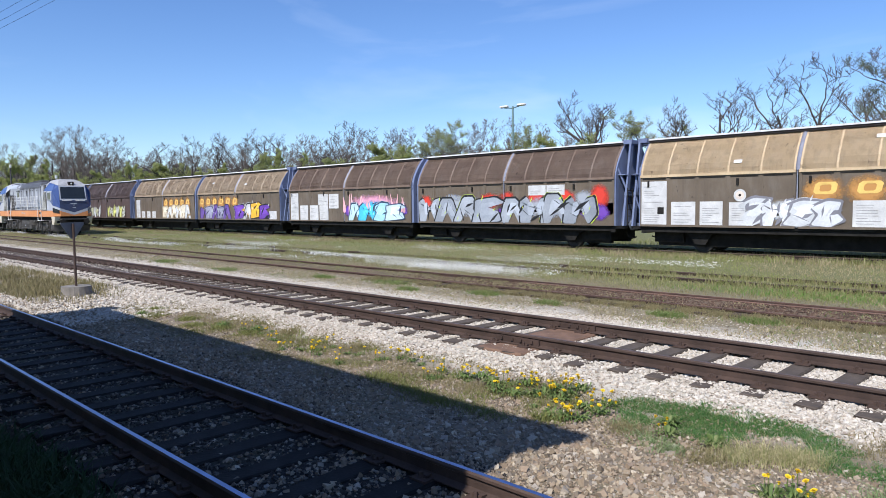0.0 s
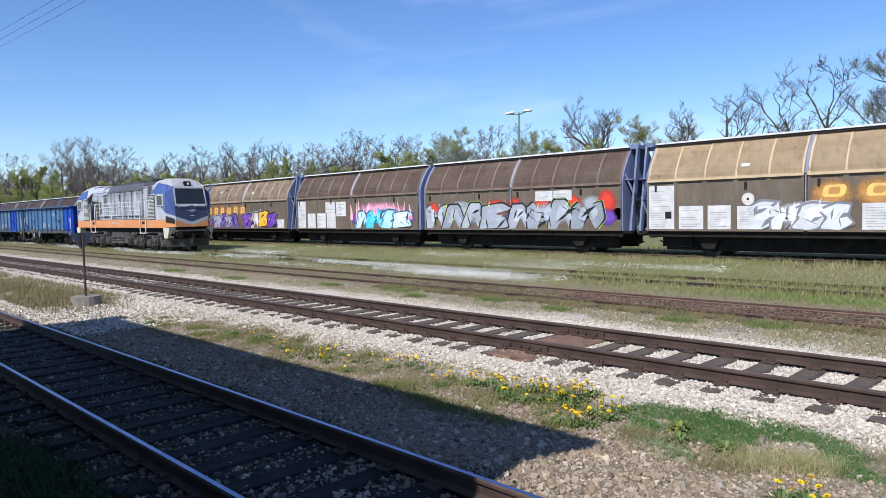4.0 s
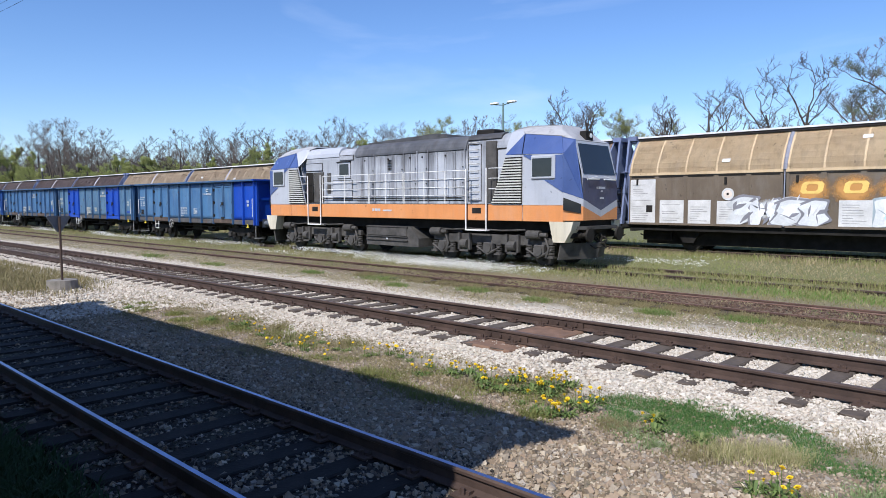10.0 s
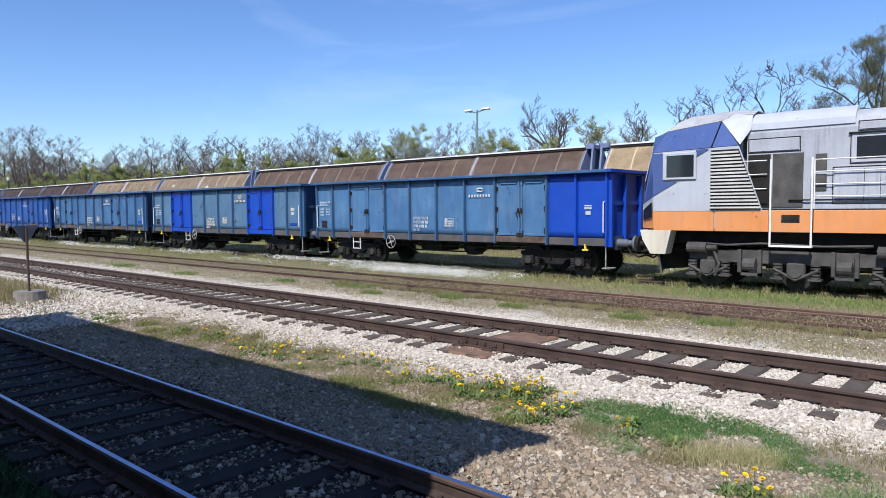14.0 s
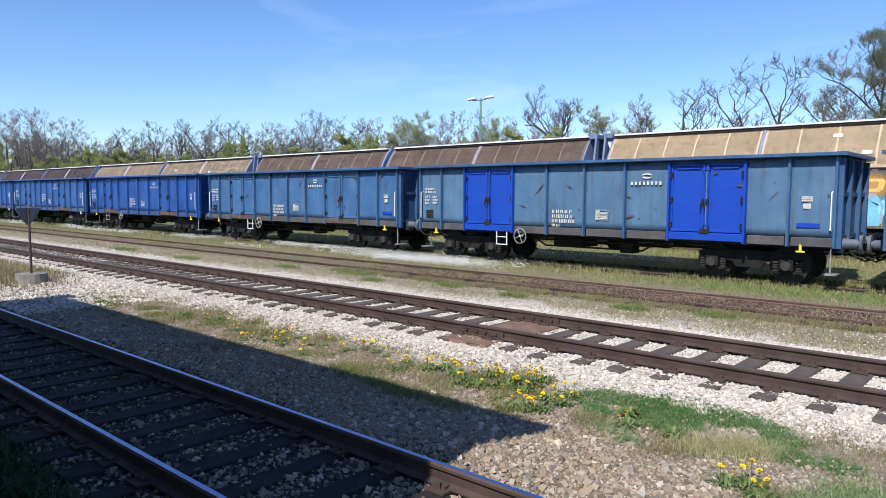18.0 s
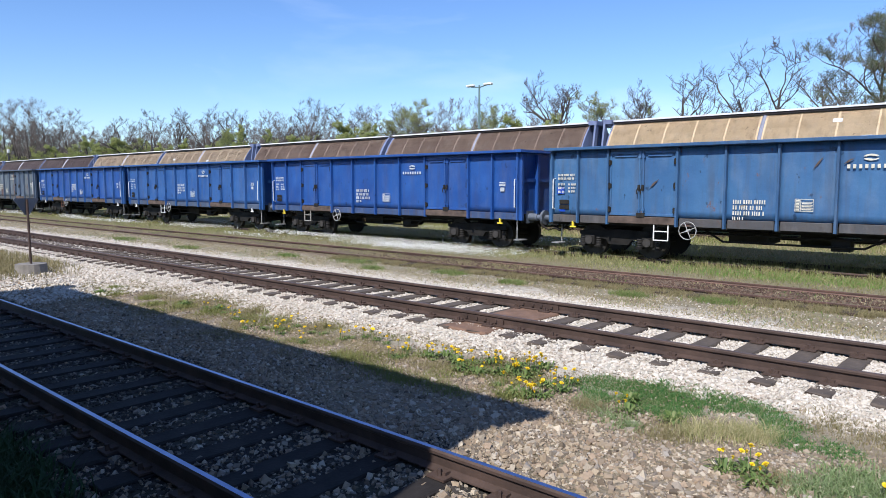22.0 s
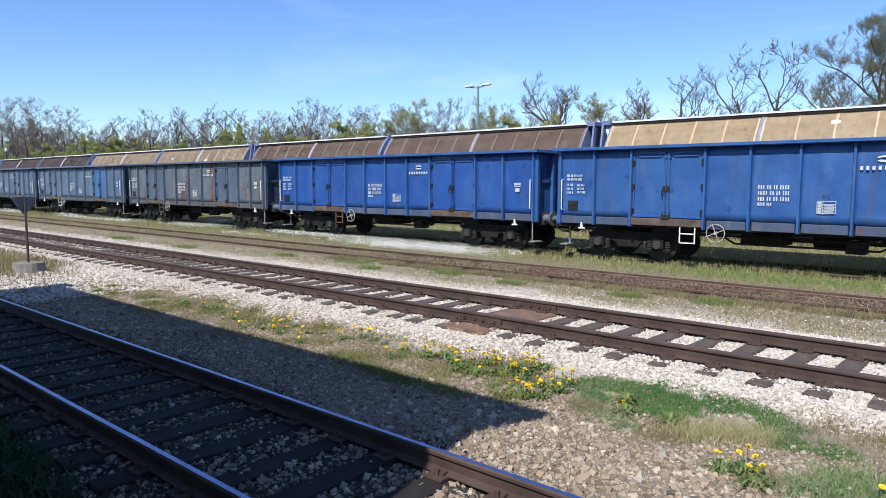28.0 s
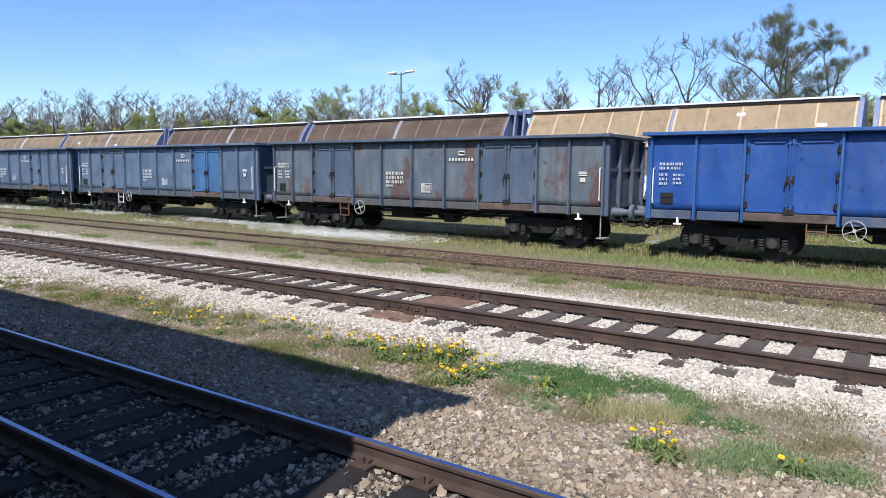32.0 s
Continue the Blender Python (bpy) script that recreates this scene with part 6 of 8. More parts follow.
TRAIN.append((build_loco(), -12.95))


# ---- parked covered wagons ----
TAN = paint("sun_bleached_tan_paint", (0.5, 0.365, 0.215), 0.1, (0.62, 0.475, 0.3), 0.6, 0.3)
TAN_DULL = paint("dull_tan_paint", (0.33, 0.245, 0.165), 0.15, (0.42, 0.325, 0.22), 0.6, 0.3)
BROWN = paint("faded_brown_paint", (0.155, 0.105, 0.078), 0.15, (0.22, 0.155, 0.115), 0.6, 0.3)
BROWN_LOW = paint("dark_brown_side_paint", (0.11, 0.085, 0.06), 0.2, (0.16, 0.125, 0.09), 0.6, 0.35)
DUSK = paint("dull_maroon_brown_paint", (0.075, 0.05, 0.045), 0.15, (0.11, 0.075, 0.065), 0.6, 0.3)
END_BLUE = paint("grey_blue_end_paint", (0.12, 0.155, 0.28), 0.15, (0.18, 0.22, 0.35), 0.6, 0.3)
PLACARD = surface("grubby_white_placard", (0.58, 0.58, 0.58), 0.6, 0, 0.15, 2.5, 25, 0.05)
PRINT = surface("faded_grey_print", (0.36, 0.36, 0.36), 0.7, 0, 0.3, 5, 30, 0.0)
UL = 11.55
STRIP = surface("blue_grey_strip_paint", (0.26, 0.27, 0.33), 0.6, 0, 0.2, 2, 25, 0.1)
KNEE = [(-1.45, 0.97), (-1.45, 2.95), (-1.42, 3.14), (-1.35, 3.34), (-1.25, 3.54), (-1.11, 3.78), (-0.94, 4.02), (-0.77, 4.22), (-0.6, 4.36)]


def door_mesh(length, low, high, n_ribs):
    """A sliding side wall: flat below, curved in above, with broad pressed ribs."""
    bm = bmesh.new()
    rows = [[bm.verts.new((x, y, z)) for y, z in KNEE] for x in (0, length)]
    for k in range(len(KNEE) - 1):
        f = bm.faces.new((rows[0][k], rows[1][k], rows[1][k + 1], rows[0][k + 1]))
        f.material_index = 0 if k == 0 else 1
    bmesh.ops.solidify(bm, geom=list(bm.faces), thickness=0.03)
    for i in range(n_ribs + 1):
        x = min(max(length * i / n_ribs, 0.05), length - 0.05)
        for (y0, z0), (y1, z1) in list(zip(KNEE, KNEE[1:]))[1:]:
            l = math.hypot(y1 - y0, z1 - z0)
            oy, oz = -(z1 - z0) / l * 0.014, (y1 - y0) / l * 0.014
            q = [[bm.verts.new((x + dx, y + k * oy, z + k * oz)) for y, z in ((y0, z0), (y1, z1))] for dx, k in ((-0.034, 0), (-0.02, 1), (0.02, 1), (0.034, 0))]
            for a, b in zip(q, q[1:]):
                bm.faces.new((a[0], a[1], b[1], b[0])).material_index = 1
        box(bm, x - 0.05, x + 0.05, -1.462, -1.45, 1.0, 2.85)
    box(bm, 0, length, -1.5, -1.45, 2.87, 2.97, 1)
    box(bm, 0, length, -1.48, -1.45, 0.97, 1.05, 0)
    for i in range(n_ribs):
        x = length * (i + 0.5) / n_ribs
        box(bm, x - length / n_ribs * 0.42, x + length / n_ribs * 0.42, -1.466, -1.45, 2.79, 2.83, 2)
    for x in (length * 0.02, length * 0.62):
        box(bm, x + 0.2, x + 0.28, -1.5, -1.45, 2.5, 2.74, 2)
    return finish("sliding_wall", bm, [low, high, M["black"]])


def soften(pts, rounds=2, cut_=0.24):
    """Round the corners of an outline."""
    for _ in range(rounds):
        out = []
        for (ax, az), (bx, bz) in zip(pts, pts[1:] + pts[:1]):
            out += [(ax + (bx - ax) * cut_, az + (bz - az) * cut_), (bx + (ax - bx) * cut_, bz + (az - bz) * cut_)]
        pts = out
    return pts


MIST = {}


def overspray(u, x0, x1, z0, z1, col, depth=0.004):
    """A soft cloud of sprayed paint that thins out to its edges."""
    if col not in MIST:
        m, nt, b = shader("oversprayed_paint", 0.6)
        b.inputs["Base Color"].default_value = (*col, 1)
        tc, mp, ln, add = (nt.nodes.new(k) for k in ("ShaderNodeTexCoord", "ShaderNodeMapping", "ShaderNodeVectorMath", "ShaderNodeMath"))
        mp.inputs["Location"].default_value, mp.inputs["Scale"].default_value = (-1, 0, -1), (2, 0, 2)
        ln.operation, add.operation = "LENGTH", "MULTIPLY_ADD"
        nt.links.new(tc.outputs["Generated"], mp.inputs[0])
        nt.links.new(mp.outputs[0], ln.inputs[0])
        nt.links.new(noise_node(nt, 4.0, 4, 0.6, shift=True), add.inputs[0])
        add.inputs[1].default_value = 0.55
        nt.links.new(ln.outputs["Value"], add.inputs[2])
        fac = ramp(nt, add.outputs[0], [(0.62, (0.92,) * 3), (1.0, (0, 0, 0))])
        tr, mx = nt.nodes.new("ShaderNodeBsdfTransparent"), nt.nodes.new("ShaderNodeMixShader")
        nt.links.new(fac, mx.inputs[0])
        nt.links.new(tr.outputs[0], mx.inputs[1])
        nt.links.new(b.outputs[0], mx.inputs[2])
        nt.links.new(mx.outputs[0], nt.nodes["Material Output"].inputs[0])
        MIST[col] = m
    bm = bmesh.new()
    bm.faces.new([bm.verts.new((px, -1.468 - depth, pz)) for px, pz in ((x0, z0), (x1, z0), (x1, z1), (x0, z1))])
    part("overspray", bm, MIST[col], u)


def blob(cx, cz, rx, rz, r, spikes, n=14):
    return [(cx + rx * (1 + r.uniform(-spikes, spikes)) * math.cos(a), cz + rz * (1 + r.uniform(-spikes, spikes)) * math.sin(a)) for a in (2 * math.pi * k / n for k in range(n))]


def glyph(cx, cz, w, h, r):
    """One angular made-up shape, no letter."""
    kind = r.randrange(4)
    l = r.uniform(-0.12, 0.12) * w
    a, b = cx - w / 2, cx + w / 2
    if kind == 0:
        pts = [(a, cz - h / 2), (a + w * 0.3, cz - h / 2), (cx, cz), (b - w * 0.3, cz - h / 2), (b, cz - h / 2), (cx + w * 0.2 + l, cz + h / 2), (cx - w * 0.2 + l, cz + h / 2)]
    elif kind == 1:
        pts = [(a, cz - h / 2), (b, cz - h * 0.35), (b - w * 0.1, cz), (cx, cz + h * 0.1), (b + l, cz + h * 0.3), (b - w * 0.2, cz + h / 2), (a + l, cz + h * 0.4), (a + w * 0.1, cz)]
    elif kind == 2:
        pts = [(a, cz - h * 0.4), (cx + l, cz - h / 2), (b, cz - h * 0.2), (cx + w * 0.3, cz + h * 0.05), (b - l, cz + h * 0.45), (cx, cz + h / 2), (a, cz + h * 0.25), (cx - w * 0.25, cz)]
    else:
        pts = [(a + l, cz - h / 2), (a + w * 0.35, cz - h / 2), (cx, cz + h * 0.15), (b - w * 0.2, cz - h / 2), (b + w * 0.1, cz - h * 0.1), (b, cz + h / 2), (b - w * 0.3, cz + h * 0.4), (cx, cz - h * 0.05), (a + w * 0.25, cz + h / 2), (a, cz + h * 0.3)]
    return pts


def grow(pts, d):
    cx, cz = sum(p[0] for p in pts) / len(pts), sum(p[1] for p in pts) / len(pts)
    out = []
    for x, z in pts:
        l = math.hypot(x - cx, z - cz) or 1
        out.append((x + (x - cx) / l * d, z + (z - cz) / l * d))
    return out


SPRAY = {}


def spray(col):
    key = tuple(round(c, 3) for c in col)
    if key not in SPRAY:
        SPRAY[key] = surface("spray_paint", col, 0.55, 0, 0.18, 1.5, 20, 0.0)
    return SPRAY[key]


def stroke(cx, cz, w, h, r):
    """One pointed brush stroke of a sprayed piece."""
    a = r.choice((-0.5, -0.2, 0.15, 0.45, 1.2)) + r.uniform(-0.15, 0.15)
    l, t = h * r.uniform(0.42, 0.6) * (1 if abs(a) < 1 else w / h), w * r.uniform(0.15, 0.24)
    dx, dz = math.sin(a) * l, math.cos(a) * l
    nx, nz = math.cos(a) * t, -math.sin(a) * t
    k = r.uniform(0.2, 1.1)
    return [(cx - dx - nx, cz - dz - nz), (cx - dx * 1.15, cz - dz * 1.15), (cx - dx + nx * k, cz - dz + nz * k), (cx + nx * 1.2, cz + nz * 1.2),
            (cx + dx + nx * k, cz + dz + nz * k), (cx + dx * 1.25, cz + dz * 1.25), (cx + dx - nx * 0.6, cz + dz - nz * 0.6), (cx - nx * 0.8, cz - nz * 0.8)]


def graffiti(parent, x, z, w, h, n, clouds, fills, edge, seed, halo=0.3, rim=0.06):
    """A sprayed piece: spiky clouds, then edged strokes, each coat a few millimetres proud."""
    r = random.Random(seed)
    y, count = -1.468, [0]

    def clip(o):
        return [(min(max(px, 0.05), UL - 0.05), min(max(pz, 1.05), 2.7)) for px, pz in soften(o, 2)]

    def coat(outlines, depth, col):
        for o in outlines:
            count[0] += 1
            d = depth + 0.00003 * (count[0] % 18)
            part("graffiti_shape", prism(bmesh.new(), clip(o), y - d, y - d + 0.002), spray(col), parent)
    for k, c in enumerate(clouds):
        outs = [blob(x + w * (j + r.random()) / max(2, n // 2), z + h * r.uniform(-0.15, 0.35), w / n * r.uniform(0.5, 0.85), h * r.uniform(0.35, 0.6), r, halo, 22) for j in range(max(2, n // 2))]
        coat(outs, 0.004 + 0.002 * k, c)
    level = 0.012
    for i in range(n):
        cx = x + w * (i + 0.5) / n
        tone = fills[i % len(fills)]
        for _ in range(3):
            s = stroke(cx + r.uniform(-0.3, 0.3) * w / n, z + r.uniform(-0.1, 0.1) * h, w / n, h, r)
            coat([grow(s, rim)], level, edge)
            coat([s], level + 0.0007, shade(tone, r.uniform(0.7, 1.15)))
            level += 0.0014
        coat([[(px, pz), (px + 0.16, pz + 0.1), (px + 0.15, pz + 0.15), (px - 0.02, pz + 0.04)] for px, pz in ((cx + r.uniform(-0.4, 0.3) * w / n, z + h * r.uniform(-0.3, 0.3)) for _ in range(2))], level, shade(tone, 1.5))


def wild(parent, x, z, w, h, n, back, fills, edge, glint, seed):
    """A sprayed piece: wide interlocking bodies edged in one dark tone, pale flares and thin bright glints."""
    r = random.Random(seed)
    y, count = -1.468, [0]

    def coat(o, depth, col, rounds=1, cut_=0.11):
        count[0] += 1
        o = [(min(max(px, 0.03), UL - 0.03), min(max(pz, 1.04), 2.72)) for px, pz in soften(o, rounds, cut_)]
        d = depth + 0.00002 * (count[0] % 30)
        part("graffiti_shape", prism(bmesh.new(), o, y - d, y - d + 0.002), spray(col), parent)
    for k, (col, lift, tall) in enumerate(back):
        overspray(parent, max(0.03, x - 0.35), min(UL - 0.03, x + w + 0.35), max(1.04, z + h * (lift - tall) - 0.2), min(2.8, z + h * (lift + tall) + 0.25), col, 0.005 + 0.0008 * k)
    level = 0.0075 + 0.0012 * len(back)
    for i in range(n):
        cx, wide = x + w * (i + 0.5) / n, w / n * r.uniform(1.2, 1.55)
        zz = z + h * r.uniform(-0.06, 0.04)
        g = glyph(cx, zz, wide, h * r.uniform(0.9, 1.08), r)
        tone = fills[i % len(fills)]
        if r.random() < 0.4:
            coat(grow(g, 0.125), level, shade(glint, r.uniform(0.6, 1.0)), 2)
        coat(grow(g, 0.1), level + 0.0008, edge)
        coat(g, level + 0.0016, shade(tone, r.uniform(0.85, 1.1)))
        coat([(cx + (px - cx) * 0.55 + 0.06, zz + (pz - zz) * 0.5 + 0.1) for px, pz in g], level + 0.0022, shade(tone, r.uniform(1.1, 1.35)), 2)
        for _ in range(3):
            a, l, b = r.uniform(-1.2, 1.2), h * r.uniform(0.18, 0.4), 0.06 * r.uniform(0.6, 1.5)
            px, pz = cx + r.uniform(-0.35, 0.35) * wide, zz + r.uniform(-0.3, 0.25) * h
            dx, dz = math.sin(a) * l, math.cos(a) * l
            coat([(px - dx, pz - dz), (px + b, pz - b * 0.6), (px + dx * 1.1 + b, pz + dz), (px - b * 0.5, pz + b)], level + 0.003, edge)
        for _ in range(2):
            px, pz, l = cx + r.uniform(-0.5, 0.5) * wide, zz + r.uniform(-0.45, 0.5) * h, r.uniform(0.1, 0.3)
            coat([(px, pz), (px + 0.035, pz + 0.02), (px + l * 0.4, pz + l), (px - 0.02, pz + 0.06)], level + 0.0036, shade(glint, 1.1), 1)
        level += 0.0009


def flames(parent, x, w, z, h, n, col, seed):
    """Thin licking tongues of sprayed paint."""
    r = random.Random(seed)
    for k in range(n):
        cx, tall, b = x + w * (k + r.random()) / n, h * r.uniform(0.5, 1.0), r.uniform(0.07, 0.16)
        lean = r.uniform(-0.2, 0.2)
        o = soften([(cx - b, z), (cx + b, z), (cx + b * 1.1 + lean * 0.3, z + tall * 0.45), (cx + lean + 0.02, z + tall), (cx + lean - 0.02, z + tall), (cx - b * 0.5 + lean * 0.2, z + tall * 0.5)], 2)
        part("graffiti_shape", prism(bmesh.new(), [(min(max(px, 0.03), UL - 0.03), pz) for px, pz in o], -1.4752 - 0.00003 * k, -1.4745), spray(shade(col, r.uniform(0.85, 1.2))), parent)


# dark strip put in for the shadow gap under the white roof rail
SHADE_BAND = surface("dark_brown_shade_band", (0.02, 0.015, 0.015), 0.8, 0, 0.3, 3, 30, 0.2)


def covered_unit(x0, low, high, open_left, open_right, label):
    """One unit of a sliding-wall wagon, its left end at x0, built along x."""
    u = thing("covered_wagon", label, "freight wagon", pose(x0, TRACK["siding"][0], TRACK["siding"][1]), group="parked covered wagons")
    dark = M["dark_bogie"]
    part("floor_plate", cached("cu0", lambda: finish("floor_plate", boxes((0.2, UL - 0.2, -1.4, 1.4, 0.9, 1.0)), dark)), None, u)
    for y in (-1.25, 1.25):
        part("sole_bar", cached("cu1", lambda: finish("sole_bar", boxes((0.2, UL - 0.2, -0.1, 0.1, 0.75, 0.9)), dark)), None, u, m=pose(0, y, 0))
    for x in (0.1, UL - 0.1):
        part("end_beam", cached("cu2", lambda: finish("end_beam", boxes((-0.1, 0.1, -1.35, 1.35, 0.7, 1.0)), dark)), None, u, m=pose(x, 0, 0))
    # boxes added to close the view under the floor, where only shade lay
    for y in (-0.74, 0.74):
        part("frame_girder", cached("cu3", lambda: finish("frame_girder", boxes((0.5, UL - 0.5, -0.14, 0.14, 0.22, 0.9)), dark)), None, u, m=pose(0, y, 0))
    for x in (1.0, UL - 1.0):
        part("equipment_box", cached("cu4", lambda: finish("equipment_box", boxes((-0.6, 0.6, -1.0, 1.0, 0.35, 0.9)), dark)), None, u, m=pose(x, 0, 0))
    half = (UL - 0.1) / 2
    for s in (-1, 1):
        flip = pose(0, 0, 0) if s < 0 else pose(UL, 0, 0, 0, 0, 180)
        wall = cached(("wall", low.name, high.name), lambda: door_mesh(half, low, high, 5))
        for k in range(2):
            part("sliding_wall", wall, None, u, m=flip @ pose(k * (half + 0.1), 0, 0))
        strip = bmesh.new()
        for (a, b), (c, d) in list(zip(KNEE, KNEE[1:]))[1:]:
            tube(strip, [(0, a - 0.005, b), (0, c - 0.005, d)], 0.065, 4)
        box(strip, -0.018, 0.018, -1.475, -1.44, 1.0, 2.95)
        part("joint_strip", cached("strip", lambda: finish("joint_strip", strip, STRIP)), None, u, "blue-grey strip between the sliding walls", flip @ pose(UL / 2, 0, 0))
        part("roof_rail", cached("rrail", lambda: finish("roof_rail", boxes((0.0, UL, -0.82, -0.5, 4.38, 4.44)), M["white"])), None, u, "white roof edge rail", flip)
        part("roof_channel", cached("rgap", lambda: finish("roof_channel", boxes((0.0, UL, -0.78, -0.52, 4.3, 4.38)), SHADE_BAND)), None, u, "", flip)
        for x in (2.3, UL - 2.3):
            part("axle_guard", cached("guard", lambda: finish("axle_guard", prism(bmesh.new(), [(-0.55, 0.9), (-0.2, 0.3), (0.2, 0.3), (0.55, 0.9)], -1.12, -1.0), M["dark_bogie"])), None, u, "", flip @ pose(x, 0, 0))
            part("leaf_spring", cached("spring", lambda: finish("leaf_spring", boxes((-0.6, 0.6, -1.12, -1.0, 0.66, 0.72), (-0.45, 0.45, -1.12, -1.0, 0.6, 0.66), (-0.25, 0.25, -1.12, -1.0, 0.54, 0.6)), M["dark_bogie"])), None, u, "", flip @ pose(x, 0, 0))
    part("roof", cached(("roof", high.name), lambda: finish("roof", boxes((0.1, UL - 0.1, -0.55, 0.55, 4.36, 4.42)), high)), None, u)
    for x in (2.3, UL - 2.3):
        add_wheelset(u, x, WHEEL_R)
    for e, opened in ((0, open_left), (1, open_right)):
        turn = pose(UL, 0, 0) if e else pose(0, 0, 0, 0, 0, 180)
        if opened:
            part("end_wall", cached("ew", lambda: finish("end_wall", prism(bmesh.new(), [(y * 0.99, z) for y, z in KNEE] + [(-y * 0.99, z) for y, z in KNEE[::-1]], 0.0, 0.06, "x"), END_BLUE)), None, u, "grey-blue end wall", turn)
            for sy in (-1, 1):
                part("end_post", cached(("epost", sy), lambda: finish("end_post", prism(bmesh.new(), [(sy * 1.42, 0.97), (sy * 1.2, 0.97), (sy * 0.62, 4.46), (sy * 0.84, 4.46)], 0.34, 0.42, "x"), END_BLUE)), None, u, "leaning grey-blue end post", turn)
                part("end_stay", cached(("estay", sy), lambda: finish("end_stay", tube(tube(bmesh.new(), [(0.08, sy * 1.3, 3.3), (0.38, sy * 1.02, 2.3)], 0.045), [(0.08, sy * 0.95, 1.1), (0.38, sy * 1.2, 2.2)], 0.04), END_BLUE)), None, u, "", turn)
            part("end_crossbar", cached("ecross", lambda: finish("end_crossbar", boxes((0.32, 0.44, -1.22, 1.22, 2.2, 2.34), (0.06, 0.44, -0.86, 0.86, 4.3, 4.48), (0.06, 0.4, -1.3, 1.3, 3.02, 3.06), bevel=0.01), END_BLUE)), None, u, "grey-blue end crossbar", turn)
            part("end_platform", cached("eplat", lambda: finish("end_platform", boxes((0.0, 0.42, -1.35, 1.35, 0.86, 0.97)), dark)), None, u, "", turn)
            for y in (-0.875, 0.875):
                part("buffer", BUFFER, None, u, m=turn @ pose(-0.06, y, 1.0))
            part("brake_hose", cached("ehose", lambda: finish("brake_hose", tube(bmesh.new(), [(0.0, -0.5, 0.85), (0.1, -0.52, 0.55), (0.3, -0.54, 0.42), (0.5, -0.5, 0.5)], 0.03), M["black"])), None, u, "", turn)
            part("end_ladder", step_mesh_tall(), None, u, "", turn @ pose(0.46, -1.0, 1.0, 0, 0, 90))
        else:
            part("end_wall", cached("ew2", lambda: finish("end_wall", prism(bmesh.new(), [(y * 0.97, z) for y, z in KNEE] + [(-y * 0.97, z) for y, z in KNEE[::-1]], -0.02, 0.14, "x"), END_BLUE)), None, u, "", turn)
            part("drawbar", cached("bar", lambda: finish("drawbar", boxes((-0.2, 0.31, -0.12, 0.12, 0.85, 1.05)), M["black"])), None, u, "", turn)
    return u


def step_mesh_tall():
    def make():
        bm = bmesh.new()
        for x in (-0.2, 0.2):
            tube(bm, [(x, 0, 0), (x, 0, 1.5)], 0.018, 5)
        for k in range(6):
            tube(bm, [(-0.2, 0, 0.1 + k * 0.26), (0.2, 0, 0.1 + k * 0.26)], 0.014, 5)
        return finish("end_ladder", bm, M["black"])
    return cached("tall_step", make)


def placards(u, rows):
    for x, w, z0, z1 in rows:
        part("placard", boxes((x, x + w, -1.478, -1.466, z0, z1)), PLACARD, u, "grubby white data placard")
        rp = random.Random(int(x * 100 + w * 10))
        rows = [(x + 0.1, x + 0.1 + (w - 0.2) * rp.uniform(0.35, 1.0), z, z + 0.025) for z in (z0 + 0.09 + 0.085 * k for k in range(int((z1 - z0 - 0.15) / 0.085))) if rp.random() < 0.75]
        if rows:
            tagged(part("print_line", bars(rows, PRINT, "print_line", -1.478), None, u, "faded unreadable print"), kind="stuff")


PAIR_PITCH = 24.84
UNITS = []
SCHEME = [(BROWN_LOW, TAN, "tan-roofed covered wagon with dark brown sliding walls"), (BROWN_LOW, BROWN, "faded brown covered wagon with sprayed graffiti"),
          (BROWN_LOW, TAN_DULL, "dull tan covered wagon with graffiti"), (DUSK, DUSK, "dull maroon-brown covered wagon")]
for i in range(-1, 12):
    # pairs of close-coupled units, the pair's open ends outside
    k = (i + 1) // 2 if i >= 0 else 0
    low, high, label = SCHEME[min(k if i > 0 else 0, 3)]
    left_open, right_open = (i % 2 == 0), (i % 2 == 1)
    UNITS.append(covered_unit((-13.46 if i % 2 == 0 else -26.18) - (i // 2) * PAIR_PITCH, low, high, left_open, right_open, label))

# placards, lettering bars and graffiti; unit 1 in the list is the tan one, 2 and 3 the brown pair, 4 and 5 the next tan pair
BLACK, SILV, RED, VIOLET, CYAN, PINK, LIME = (0.012, 0.012, 0.014), (0.42, 0.45, 0.5), (0.65, 0.05, 0.03), (0.16, 0.06, 0.4), (0.08, 0.5, 0.8), (0.75, 0.35, 0.5), (0.45, 0.6, 0.06)
WHITE_, AMBER = (0.58, 0.6, 0.62), (0.75, 0.42, 0.04)
tan0, br1, br2, tan3, tan4, dusk5 = UNITS[1], UNITS[2], UNITS[3], UNITS[4], UNITS[5], UNITS[6]
placards(tan0, [(0.06, 1.05, 1.05, 2.72), (1.3, 0.95, 1.05, 1.92), (2.42, 0.85, 1.05, 1.92), (3.5, 0.85, 1.05, 1.88), (7.45, 0.95, 1.05, 1.9)])
part("vent_plate", boxes((0.74, 1.0, -1.484, -1.478, 1.45, 1.72)), M["black"], tan0, "small black plate")
part("round_mark", disc(disc(disc(bmesh.new(), (3.88, -1.472, 2.13), 0.22, 0.22, "y", 0.012, 24), (3.88, -1.4795, 2.13), 0.15, 0.15, "y", 0.006, 20, 1), (3.88, -1.484, 2.13), 0.045, 0.045, "y", 0.01, 10, 2), [PLACARD, spray((0.75, 0.66, 0.58)), M["black"]], tan0, "round white mark with a dark centre")
